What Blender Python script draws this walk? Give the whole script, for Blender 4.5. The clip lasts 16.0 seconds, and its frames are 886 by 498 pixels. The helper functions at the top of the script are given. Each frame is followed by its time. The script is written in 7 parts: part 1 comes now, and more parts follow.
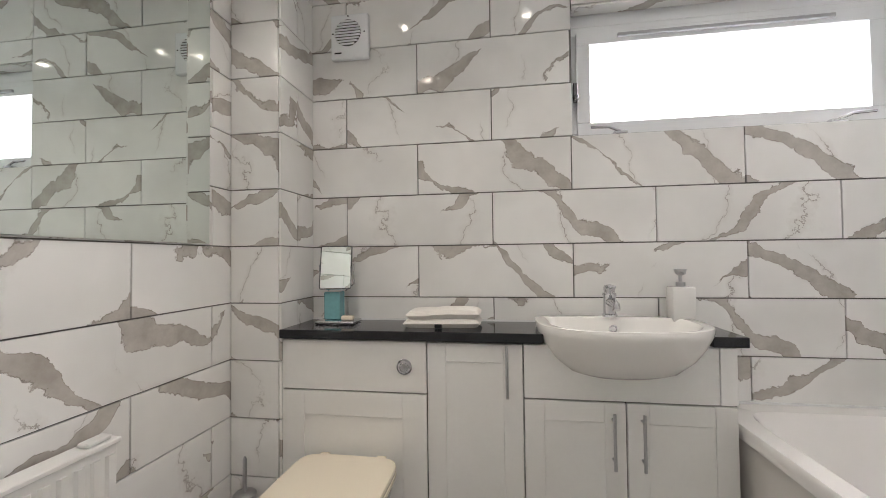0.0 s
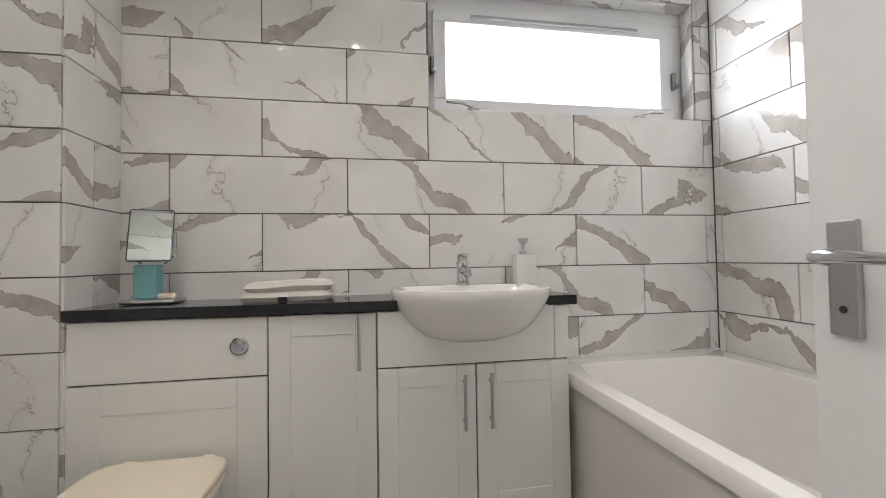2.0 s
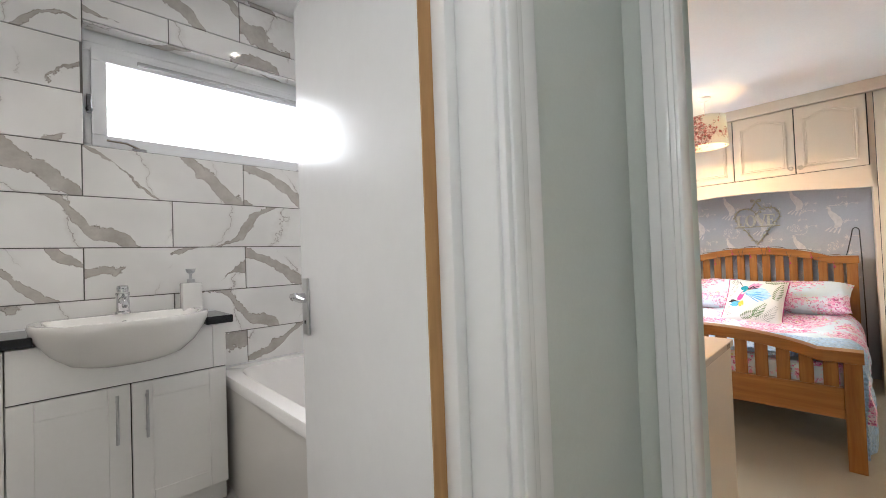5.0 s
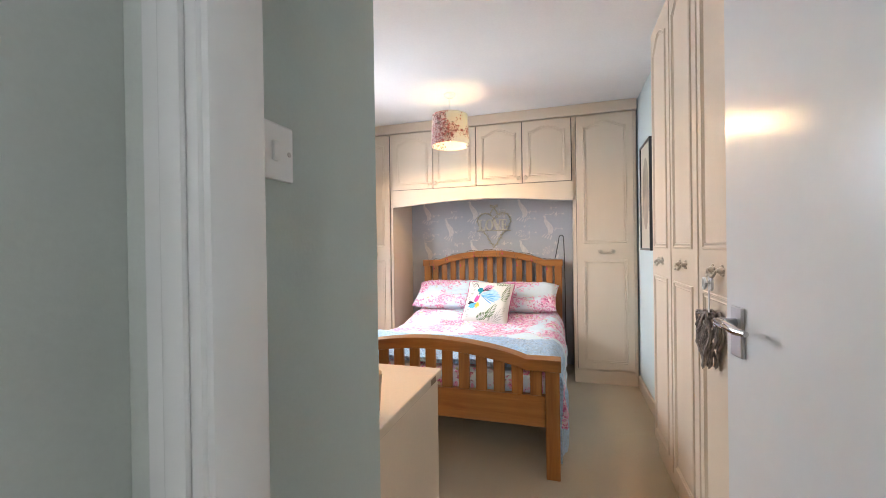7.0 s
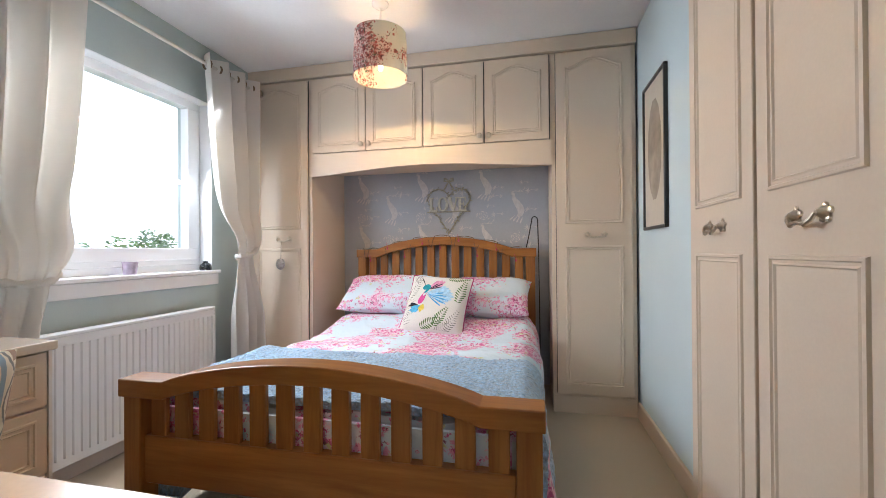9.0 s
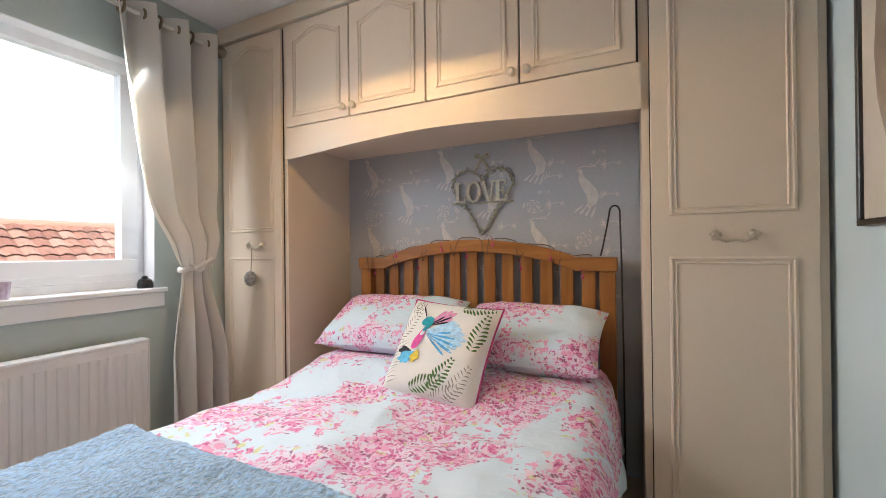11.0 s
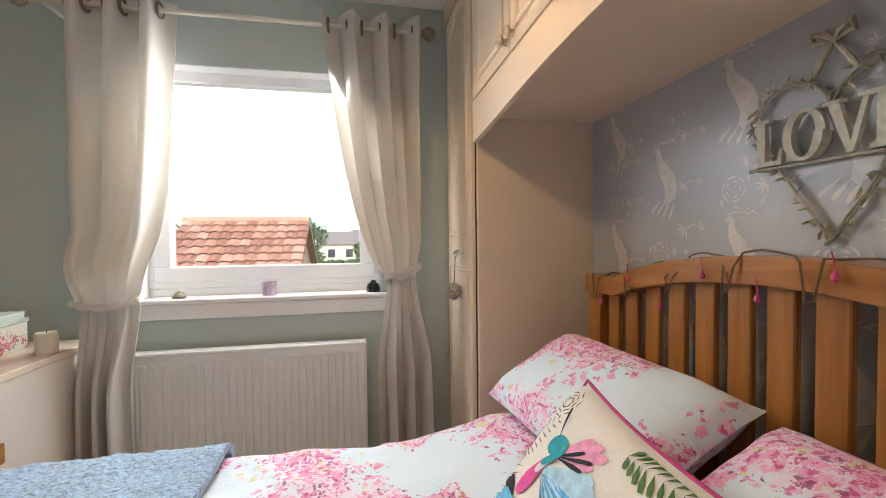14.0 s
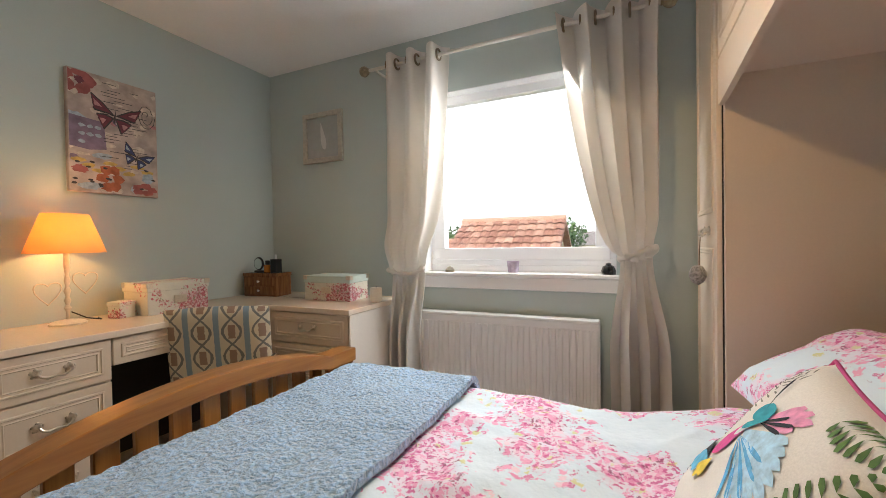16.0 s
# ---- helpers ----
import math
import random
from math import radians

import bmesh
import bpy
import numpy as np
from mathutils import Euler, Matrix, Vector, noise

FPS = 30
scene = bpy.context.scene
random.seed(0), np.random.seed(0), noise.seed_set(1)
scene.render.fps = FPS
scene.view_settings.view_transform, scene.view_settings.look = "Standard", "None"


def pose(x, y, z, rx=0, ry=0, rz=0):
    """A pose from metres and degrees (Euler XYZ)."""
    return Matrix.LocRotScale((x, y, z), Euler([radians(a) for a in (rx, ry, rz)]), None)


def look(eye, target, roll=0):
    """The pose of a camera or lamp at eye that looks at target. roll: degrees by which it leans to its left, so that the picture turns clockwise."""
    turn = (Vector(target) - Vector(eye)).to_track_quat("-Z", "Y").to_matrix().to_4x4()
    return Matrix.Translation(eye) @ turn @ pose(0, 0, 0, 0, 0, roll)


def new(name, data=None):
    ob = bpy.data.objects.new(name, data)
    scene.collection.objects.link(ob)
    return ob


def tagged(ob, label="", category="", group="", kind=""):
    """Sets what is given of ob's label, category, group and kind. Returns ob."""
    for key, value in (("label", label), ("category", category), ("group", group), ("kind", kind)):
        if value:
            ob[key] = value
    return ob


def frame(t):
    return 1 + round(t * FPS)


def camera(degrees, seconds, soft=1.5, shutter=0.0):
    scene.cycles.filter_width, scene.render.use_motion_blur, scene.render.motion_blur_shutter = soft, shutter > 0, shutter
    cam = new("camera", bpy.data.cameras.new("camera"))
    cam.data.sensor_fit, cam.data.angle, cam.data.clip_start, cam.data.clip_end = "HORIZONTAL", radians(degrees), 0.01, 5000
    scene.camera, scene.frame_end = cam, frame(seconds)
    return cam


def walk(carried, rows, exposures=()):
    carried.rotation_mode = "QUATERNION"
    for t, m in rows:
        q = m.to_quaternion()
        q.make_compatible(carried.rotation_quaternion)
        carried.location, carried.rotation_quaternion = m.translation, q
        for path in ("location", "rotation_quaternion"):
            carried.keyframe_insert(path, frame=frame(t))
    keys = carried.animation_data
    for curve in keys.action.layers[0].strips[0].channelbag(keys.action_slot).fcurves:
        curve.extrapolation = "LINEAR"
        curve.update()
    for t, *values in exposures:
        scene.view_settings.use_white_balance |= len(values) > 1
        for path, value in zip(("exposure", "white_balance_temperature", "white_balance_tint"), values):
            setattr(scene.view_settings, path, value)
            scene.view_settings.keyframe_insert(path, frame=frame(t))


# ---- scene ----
import itertools

cam = camera(95.6, 16.0, 0.75)
PATH = [
    (0, (0.098, 0.284, 1.212), (-0.211, 2.259, 1.259), -0.65),
    (0.5, (0.115, 0.316, 1.174), (-0.052, 2.308, 1.231), -0.70),
    (1, (0.123, 0.342, 1.131), (0.133, 2.341, 1.195), -0.80),
    (1.5, (0.144, 0.356, 1.096), (0.315, 2.348, 1.152), -0.85),
    (2, (0.159, 0.366, 1.066), (0.488, 2.338, 1.121), -0.90),
    (2.5, (0.168, 0.362, 1.042), (0.658, 2.300, 1.098), -0.95),
    (3, (0.204, 0.310, 1.042), (0.847, 2.202, 1.094), -0.95),
    (3.5, (0.257, 0.188, 1.063), (1.062, 2.017, 1.118), -1.20),
    (4, (0.290, -0.006, 1.124), (1.279, 1.732, 1.151), -0.95),
    (4.5, (0.293, -0.193, 1.141), (1.478, 1.419, 1.188), -1.60),
    (5, (0.300, -0.350, 1.169), (1.691, 1.088, 1.210), -2.10),
    (5.2, (0.329, -0.392, 1.176), (1.794, 0.968, 1.212), -2.20),
    (7.3, (1.283, -0.369, 1.194), (3.219, 0.135, 1.181), -0.70),
    (7.5, (1.406, -0.362, 1.185), (3.350, 0.107, 1.172), -0.70),
    (8, (1.649, -0.338, 1.142), (3.601, 0.096, 1.136), -0.60),
    (8.5, (1.881, -0.310, 1.097), (3.835, 0.113, 1.094), -0.60),
    (9, (2.094, -0.315, 1.038), (4.047, 0.116, 1.048), -0.40),
    (11.3, (3.313, -0.420, 1.099), (5.052, 0.569, 1.101), -0.85),
    (11.5, (3.389, -0.415, 1.097), (5.069, 0.669, 1.098), -1.00),
    (12, (3.570, -0.423, 1.117), (5.072, 0.896, 1.111), -0.95),
    (12.5, (3.692, -0.395, 1.129), (5.009, 1.110, 1.119), -0.95),
    (13, (3.958, -0.354, 1.159), (4.991, 1.359, 1.127), -0.75),
    (13.5, (4.167, -0.317, 1.163), (4.878, 1.552, 1.118), -0.45),
    (14, (4.315, -0.336, 1.196), (4.701, 1.626, 1.144), -0.65),
    (14.5, (4.389, -0.393, 1.216), (4.416, 1.607, 1.159), -0.85),
    (15, (4.423, -0.440, 1.177), (4.114, 1.535, 1.125), -0.95),
    (15.5, (4.442, -0.473, 1.153), (3.842, 1.434, 1.101), -1.05),
    (16, (4.460, -0.499, 1.103), (3.619, 1.316, 1.073), -0.95),
]
EXPOSURES = [(0.0, 2.22, 6200, 11), (3.0, 2.14, 6150, 10), (4.5, 2.18, 6050, 10), (5.2, 2.10, 5950, 10), (6.2, 2.08, 5850, 10), (7.4, 2.0, 5700, 11), (8.0, 1.66, 5600, 10), (9.0, 1.54, 5650, 10), (11.5, 1.30, 6050, 10), (16.0, 1.25, 6300, 10)]
walk(cam, [(t, look(eye, target, roll)) for t, eye, target, roll in PATH], EXPOSURES)

# ---- world, sun, large lights ----
world = bpy.data.worlds.new("world")
scene.world = world
world.use_nodes = True
wn = world.node_tree
sky = wn.nodes.new("ShaderNodeTexSky")
sky.sky_type = "NISHITA"
sky.sun_disc = False
sky.sun_elevation, sky.sun_rotation = radians(38), radians(200)
sky.air_density, sky.dust_density, sky.ozone_density = 1.0, 4.0, 0.4
wn.nodes["Background"].inputs["Strength"].default_value = 0.15
wn.links.new(sky.outputs[0], wn.nodes["Background"].inputs["Color"])

sun = new("sun", bpy.data.lights.new("sun", "SUN"))
sun.data.energy, sun.data.angle, sun.data.color = 0.5, radians(12), (1.0, 0.96, 0.9)
sun.rotation_euler = (radians(52), 0, radians(20))


def area_light(name, m, w, h, watts, colour=(1, 1, 1)):
    ob = new(name, bpy.data.lights.new(name, "AREA"))
    ob.data.shape, ob.data.size, ob.data.size_y, ob.data.energy, ob.data.color = "RECTANGLE", w, h, watts, colour
    ob.matrix_world = m
    return ob


def point_light(name, p, watts, radius, colour):
    ob = new(name, bpy.data.lights.new(name, "POINT"))
    ob.data.energy, ob.data.shadow_soft_size, ob.data.color = watts, radius, colour
    ob.location = p
    return ob


WARM = (1.0, 0.72, 0.42)
DAY = (0.93, 0.97, 1.0)
area_light("bathroom_daylight", look((1.05, 2.36, 2.02), (1.05, 1.0, 1.7)), 1.15, 0.4, 3.1, (1.0, 0.98, 0.97))
area_light("window_daylight", look((3.835, 1.862, 1.72), (3.40, 0.2, 0.62)), 0.92, 0.56, 10.0, (0.98, 0.98, 0.97))
point_light("pendant_bulb_light", (4.174, 0.489, 2.074), 1.8, 0.027, (1.0, 0.62, 0.25))
down = new("pendant_bulb_glow", bpy.data.lights.new("pendant_bulb_glow", "SPOT"))
down.data.energy, down.data.spot_size, down.data.spot_blend, down.data.shadow_soft_size, down.data.color = 5.4, radians(168), 0.1, 0.022, (1.0, 0.62, 0.26)
down.location = (4.174, 0.489, 2.012)
point_light("table_lamp_light", (2.095, 0.455, 1.158), 1.9, 0.034, (1.0, 0.58, 0.22))
for sx, sy in ((-0.55, 1.45), (0.25, 1.45), (-0.55, 0.65), (0.02, 0.75), (1.3, 1.45)):
    spot = new("downlight_lamp", bpy.data.lights.new("downlight_lamp", "SPOT"))
    spot.data.energy, spot.data.spot_size, spot.data.spot_blend, spot.data.shadow_soft_size, spot.data.color = 3.9, radians(105), 0.6, 0.03, (1.0, 0.89, 0.77)
    spot.location = (sx, sy, 2.745)
# added fill lamp that brightens the landing and doors; no known source
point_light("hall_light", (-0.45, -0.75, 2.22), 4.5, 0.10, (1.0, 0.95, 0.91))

# ---- materials ----


def mat(name, colour, rough=0.5, metal=0.0, grain=0.0, scale=60.0, blotch=0.0, bump=0.0, stretch=(1, 1, 1), spec=0.5, coat=0.0, sheen=0.0):
    """A plain surface with fine grain, broad unevenness and relief."""
    m = bpy.data.materials.new(name)
    m.use_nodes = True
    nt = m.node_tree
    b = nt.nodes["Principled BSDF"]
    b.inputs["Base Color"].default_value = (*colour, 1)
    b.inputs["Roughness"].default_value = rough
    b.inputs["Metallic"].default_value = metal
    b.inputs["Specular IOR Level"].default_value = spec
    b.inputs["Coat Weight"].default_value = coat
    b.inputs["Sheen Weight"].default_value = sheen
    if grain or blotch or bump:
        co = nt.nodes.new("ShaderNodeTexCoord")
        mp = nt.nodes.new("ShaderNodeMapping")
        mp.inputs["Scale"].default_value = stretch
        nt.links.new(co.outputs["Object"], mp.inputs["Vector"])
        fine = nt.nodes.new("ShaderNodeTexNoise")
        fine.inputs["Scale"].default_value, fine.inputs["Detail"].default_value = scale, 5
        nt.links.new(mp.outputs[0], fine.inputs["Vector"])
        broad = nt.nodes.new("ShaderNodeTexNoise")
        broad.inputs["Scale"].default_value, broad.inputs["Detail"].default_value = 2.3, 3
        nt.links.new(co.outputs["Object"], broad.inputs["Vector"])

        def ranged(src, amount):
            r = nt.nodes.new("ShaderNodeMapRange")
            r.inputs["From Min"].default_value, r.inputs["From Max"].default_value = 0.25, 0.75
            r.inputs["To Min"].default_value, r.inputs["To Max"].default_value = 1 - amount, 1 + amount
            nt.links.new(src, r.inputs["Value"])
            return r.outputs[0]
        mul = nt.nodes.new("ShaderNodeMath")
        mul.operation = "MULTIPLY"
        nt.links.new(ranged(fine.outputs[0], grain), mul.inputs[0])
        nt.links.new(ranged(broad.outputs[0], blotch), mul.inputs[1])
        vm = nt.nodes.new("ShaderNodeVectorMath")
        vm.operation = "SCALE"
        vm.inputs[0].default_value = colour
        nt.links.new(mul.outputs[0], vm.inputs["Scale"])
        nt.links.new(vm.outputs[0], b.inputs["Base Color"])
        if bump:
            bp = nt.nodes.new("ShaderNodeBump")
            bp.inputs["Strength"].default_value, bp.inputs["Distance"].default_value = bump, 0.004
            nt.links.new(fine.outputs[0], bp.inputs["Height"])
            nt.links.new(bp.outputs[0], b.inputs["Normal"])
    return m


def ramp_node(nt, stops, mode="LINEAR"):
    r = nt.nodes.new("ShaderNodeValToRGB")
    r.color_ramp.interpolation = mode
    el = r.color_ramp.elements
    while len(el) < len(stops):
        el.new(0.5)
    for e, (p, c) in zip(el, stops):
        e.position, e.color = p, (*c, 1) if len(c) == 3 else c
    return r


def mixed(nt, fac, a, b, blend="MIX"):
    """A colour mix; fac, a and b are sockets or values."""
    n = nt.nodes.new("ShaderNodeMix")
    n.data_type, n.blend_type = "RGBA", blend
    for sock, v in ((n.inputs[0], fac), (n.inputs[6], a), (n.inputs[7], b)):
        if isinstance(v, bpy.types.NodeSocket):
            nt.links.new(v, sock)
        elif isinstance(v, tuple):
            sock.default_value = (*v, 1)
        else:
            sock.default_value = v
    return n.outputs[2]


def noise_node(nt, vec, scale, detail=3, rough=0.5, distort=0.0):
    n = nt.nodes.new("ShaderNodeTexNoise")
    n.inputs["Scale"].default_value, n.inputs["Detail"].default_value = scale, detail
    n.inputs["Roughness"].default_value, n.inputs["Distortion"].default_value = rough, distort
    nt.links.new(vec, n.inputs["Vector"])
    return n


def math_node(nt, op, a, b=0.0, clamp=False):
    n = nt.nodes.new("ShaderNodeMath")
    n.operation, n.use_clamp = op, clamp
    for sock, v in ((n.inputs[0], a), (n.inputs[1], b)):
        if isinstance(v, bpy.types.NodeSocket):
            nt.links.new(v, sock)
        else:
            sock.default_value = v
    return n.outputs[0]


def marble_tile():
    """Polished white porcelain with taupe veins; every tile shows another stretch of the slab."""
    m = bpy.data.materials.new("marble_tile")
    m.use_nodes = True
    nt = m.node_tree
    b = nt.nodes["Principled BSDF"]
    co = nt.nodes.new("ShaderNodeTexCoord")
    inf = nt.nodes.new("ShaderNodeObjectInfo")
    off = nt.nodes.new("ShaderNodeVectorMath")
    off.operation = "SCALE"
    off.inputs[0].default_value = (31.0, 17.0, 23.0)
    nt.links.new(inf.outputs["Random"], off.inputs["Scale"])
    add = nt.nodes.new("ShaderNodeVectorMath")
    nt.links.new(co.outputs["Object"], add.inputs[0])
    nt.links.new(off.outputs[0], add.inputs[1])
    p = add.outputs[0]
    sep = nt.nodes.new("ShaderNodeSeparateXYZ")
    nt.links.new(p, sep.inputs[0])
    lean = math_node(nt, "SIGN", math_node(nt, "SUBTRACT", math_node(nt, "FRACT", math_node(nt, "MULTIPLY", inf.outputs["Random"], 37.0)), 0.36))
    broad = noise_node(nt, p, 2.0, 1)
    rough_edge = noise_node(nt, p, 11.0, 6, 0.62)
    crumb = noise_node(nt, p, 34.0, 4, 0.6)

    def along(ax, az, sweep, jag):
        """Metres across a set of wavering parallel veins."""
        d = math_node(nt, "ADD", math_node(nt, "MULTIPLY", math_node(nt, "MULTIPLY", sep.outputs[0], ax), lean), math_node(nt, "MULTIPLY", sep.outputs[2], az))
        d = math_node(nt, "ADD", d, math_node(nt, "MULTIPLY", broad.outputs[0], sweep))
        return math_node(nt, "ADD", d, math_node(nt, "MULTIPLY", rough_edge.outputs[0], jag))

    def nearest(d, period):
        f = math_node(nt, "FRACT", math_node(nt, "DIVIDE", d, period))
        return math_node(nt, "MULTIPLY", math_node(nt, "SUBTRACT", f, 0.5), period)
    # broad taupe bands that swell and taper
    off1 = nearest(along(0.50, 0.86, 0.42, 0.10), 0.27)
    dist = math_node(nt, "ABSOLUTE", off1)
    width = noise_node(nt, p, 1.9, 2)
    lim = math_node(nt, "MULTIPLY", math_node(nt, "SUBTRACT", width.outputs[0], 0.41), 0.30)
    lim = math_node(nt, "MINIMUM", math_node(nt, "MAXIMUM", lim, 0.0), 0.036)
    inner = math_node(nt, "SUBTRACT", lim, dist)
    band = math_node(nt, "MULTIPLY", inner, 420.0, True)
    veincol = ramp_node(nt, [(0.30, (0.36, 0.325, 0.29)), (0.55, (0.47, 0.435, 0.40)), (0.75, (0.56, 0.53, 0.49))])
    nt.links.new(rough_edge.outputs[0], veincol.inputs[0])
    # a dark broken line along the bands' rims
    rim = math_node(nt, "SUBTRACT", 1.0, math_node(nt, "MULTIPLY", math_node(nt, "ABSOLUTE", math_node(nt, "SUBTRACT", inner, 0.002)), 330.0, True))
    rim = math_node(nt, "MULTIPLY", rim, math_node(nt, "MULTIPLY", math_node(nt, "SUBTRACT", crumb.outputs[0], 0.36), 5.0, True))
    rim = math_node(nt, "MULTIPLY", rim, math_node(nt, "GREATER_THAN", lim, 0.002))
    # hairlines that branch off more steeply
    off2 = math_node(nt, "ABSOLUTE", nearest(along(0.86, 0.42, 0.60, 0.16), 0.36))
    gate = math_node(nt, "MULTIPLY", math_node(nt, "SUBTRACT", noise_node(nt, p, 3.4, 2).outputs[0], 0.42), 9.0, True)
    hair = math_node(nt, "MULTIPLY", math_node(nt, "SUBTRACT", 1.0, math_node(nt, "MULTIPLY", off2, 300.0, True)), gate)
    wash = math_node(nt, "MULTIPLY", math_node(nt, "SUBTRACT", 1.0, math_node(nt, "MULTIPLY", off2, 38.0, True)), math_node(nt, "MULTIPLY", gate, 0.35))
    cloud = noise_node(nt, p, 3.0, 3)
    ground = ramp_node(nt, [(0.35, (0.74, 0.73, 0.71)), (0.65, (0.83, 0.82, 0.80))])
    nt.links.new(cloud.outputs[0], ground.inputs[0])
    c = mixed(nt, wash, ground.outputs[0], (0.58, 0.55, 0.52))
    c = mixed(nt, hair, c, (0.36, 0.33, 0.30))
    c = mixed(nt, math_node(nt, "MULTIPLY", band, 0.95), c, veincol.outputs[0])
    c = mixed(nt, math_node(nt, "MULTIPLY", rim, 0.8), c, (0.19, 0.165, 0.145))
    nt.links.new(c, b.inputs["Base Color"])
    b.inputs["Roughness"].default_value = 0.07
    return m


def wood(name, dark, light, rough=0.35, scale=1.0, axis=2):
    """Varnished wood, its grain along the longest side set by the stretch."""
    m = bpy.data.materials.new(name)
    m.use_nodes = True
    nt = m.node_tree
    b = nt.nodes["Principled BSDF"]
    co = nt.nodes.new("ShaderNodeTexCoord")
    inf = nt.nodes.new("ShaderNodeObjectInfo")
    off = nt.nodes.new("ShaderNodeVectorMath")
    off.operation = "SCALE"
    off.inputs[0].default_value = (13.0, 7.0, 19.0)
    nt.links.new(inf.outputs["Random"], off.inputs["Scale"])
    add = nt.nodes.new("ShaderNodeVectorMath")
    nt.links.new(co.outputs["Object"], add.inputs[0])
    nt.links.new(off.outputs[0], add.inputs[1])
    mp = nt.nodes.new("ShaderNodeMapping")
    mp.inputs["Scale"].default_value = [(1.6 if k == axis else 22) * scale for k in range(3)]
    nt.links.new(add.outputs[0], mp.inputs["Vector"])
    g = noise_node(nt, mp.outputs[0], 1.0, 5, 0.6, 0.6)
    fine = noise_node(nt, mp.outputs[0], 6.0, 3)
    r = ramp_node(nt, [(0.3, dark), (0.7, light)])
    nt.links.new(g.outputs[0], r.inputs[0])
    mul = math_node(nt, "ADD", math_node(nt, "MULTIPLY", fine.outputs[0], 0.3), 0.85)
    sc = nt.nodes.new("ShaderNodeVectorMath")
    sc.operation = "SCALE"
    nt.links.new(r.outputs[0], sc.inputs[0])
    nt.links.new(mul, sc.inputs["Scale"])
    nt.links.new(sc.outputs[0], b.inputs["Base Color"])
    b.inputs["Roughness"].default_value = rough
    bp = nt.nodes.new("ShaderNodeBump")
    bp.inputs["Strength"].default_value, bp.inputs["Distance"].default_value = 0.12, 0.002
    nt.links.new(g.outputs[0], bp.inputs["Height"])
    nt.links.new(bp.outputs[0], b.inputs["Normal"])
    return m


def blossom(name, ground, petals, deep, leaf, amount=0.5, scale=1.0):
    """Cloth printed with loose clusters of petals in three tints and a few leaves."""
    m = bpy.data.materials.new(name)
    m.use_nodes = True
    nt = m.node_tree
    b = nt.nodes["Principled BSDF"]
    co = nt.nodes.new("ShaderNodeTexCoord")
    wob = noise_node(nt, co.outputs["Object"], 13.0 * scale, 6, 0.74)
    mad = nt.nodes.new("ShaderNodeVectorMath")
    mad.operation = "MULTIPLY_ADD"
    mad.inputs[1].default_value = (0.10 / scale,) * 3
    nt.links.new(wob.outputs["Color"], mad.inputs[0])
    nt.links.new(co.outputs["Object"], mad.inputs[2])
    p = mad.outputs[0]
    cluster = noise_node(nt, co.outputs["Object"], 3.1 * scale, 2, 0.5)
    cl = cluster.outputs[0]

    def dabs(size, reach):
        """Cells of one tint each, kept where the cluster is dense enough."""
        vor = nt.nodes.new("ShaderNodeTexVoronoi")
        vor.inputs["Scale"].default_value = size * scale
        nt.links.new(p, vor.inputs["Vector"])
        tint = nt.nodes.new("ShaderNodeSeparateColor")
        nt.links.new(vor.outputs["Color"], tint.inputs[0])
        dense = math_node(nt, "ADD", cl, math_node(nt, "MULTIPLY", math_node(nt, "SUBTRACT", tint.outputs[1], 0.5), 0.16))
        keep = math_node(nt, "GREATER_THAN", dense, reach - 0.08 * (amount - 0.5))
        inside = math_node(nt, "LESS_THAN", vor.outputs["Distance"], 0.5)
        return math_node(nt, "MULTIPLY", inside, keep), tint.outputs[0]
    pale = tuple(0.45 * q + 0.55 * 0.86 for q in petals)
    wash = math_node(nt, "MULTIPLY", math_node(nt, "SUBTRACT", cl, 0.51 - 0.08 * (amount - 0.5)), 13.0, True)
    c = mixed(nt, math_node(nt, "MULTIPLY", wash, 0.7), ground, pale)
    m1, t1 = dabs(40.0, 0.525)
    tone1 = ramp_node(nt, [(0.0, petals), (0.35, pale), (0.52, petals), (0.72, tuple(0.6 * q + 0.4 * r for q, r in zip(petals, deep))), (0.88, leaf)], "CONSTANT")
    nt.links.new(t1, tone1.inputs[0])
    c = mixed(nt, math_node(nt, "MULTIPLY", m1, 0.95), c, tone1.outputs[0])
    m2, t2 = dabs(72.0, 0.56)
    tone2 = ramp_node(nt, [(0.0, deep), (0.55, petals), (0.85, tuple(0.45 * q for q in deep))], "CONSTANT")
    nt.links.new(t2, tone2.inputs[0])
    c = mixed(nt, math_node(nt, "MULTIPLY", m2, 0.85), c, tone2.outputs[0])
    nt.links.new(c, b.inputs["Base Color"])
    b.inputs["Roughness"].default_value = 0.85
    b.inputs["Sheen Weight"].default_value = 0.15
    weave = noise_node(nt, co.outputs["Object"], 14.0, 4)
    bp = nt.nodes.new("ShaderNodeBump")
    bp.inputs["Strength"].default_value, bp.inputs["Distance"].default_value = 0.5, 0.02
    nt.links.new(weave.outputs[0], bp.inputs["Height"])
    nt.links.new(bp.outputs[0], b.inputs["Normal"])
    return m


def glass(name, colour=(1, 1, 1), rough=0.0):
    m = bpy.data.materials.new(name)
    m.use_nodes = True
    b = m.node_tree.nodes["Principled BSDF"]
    b.inputs["Base Color"].default_value = (*colour, 1)
    b.inputs["Transmission Weight"].default_value = 1.0
    b.inputs["Roughness"].default_value = rough
    b.inputs["IOR"].default_value = 1.45
    return m


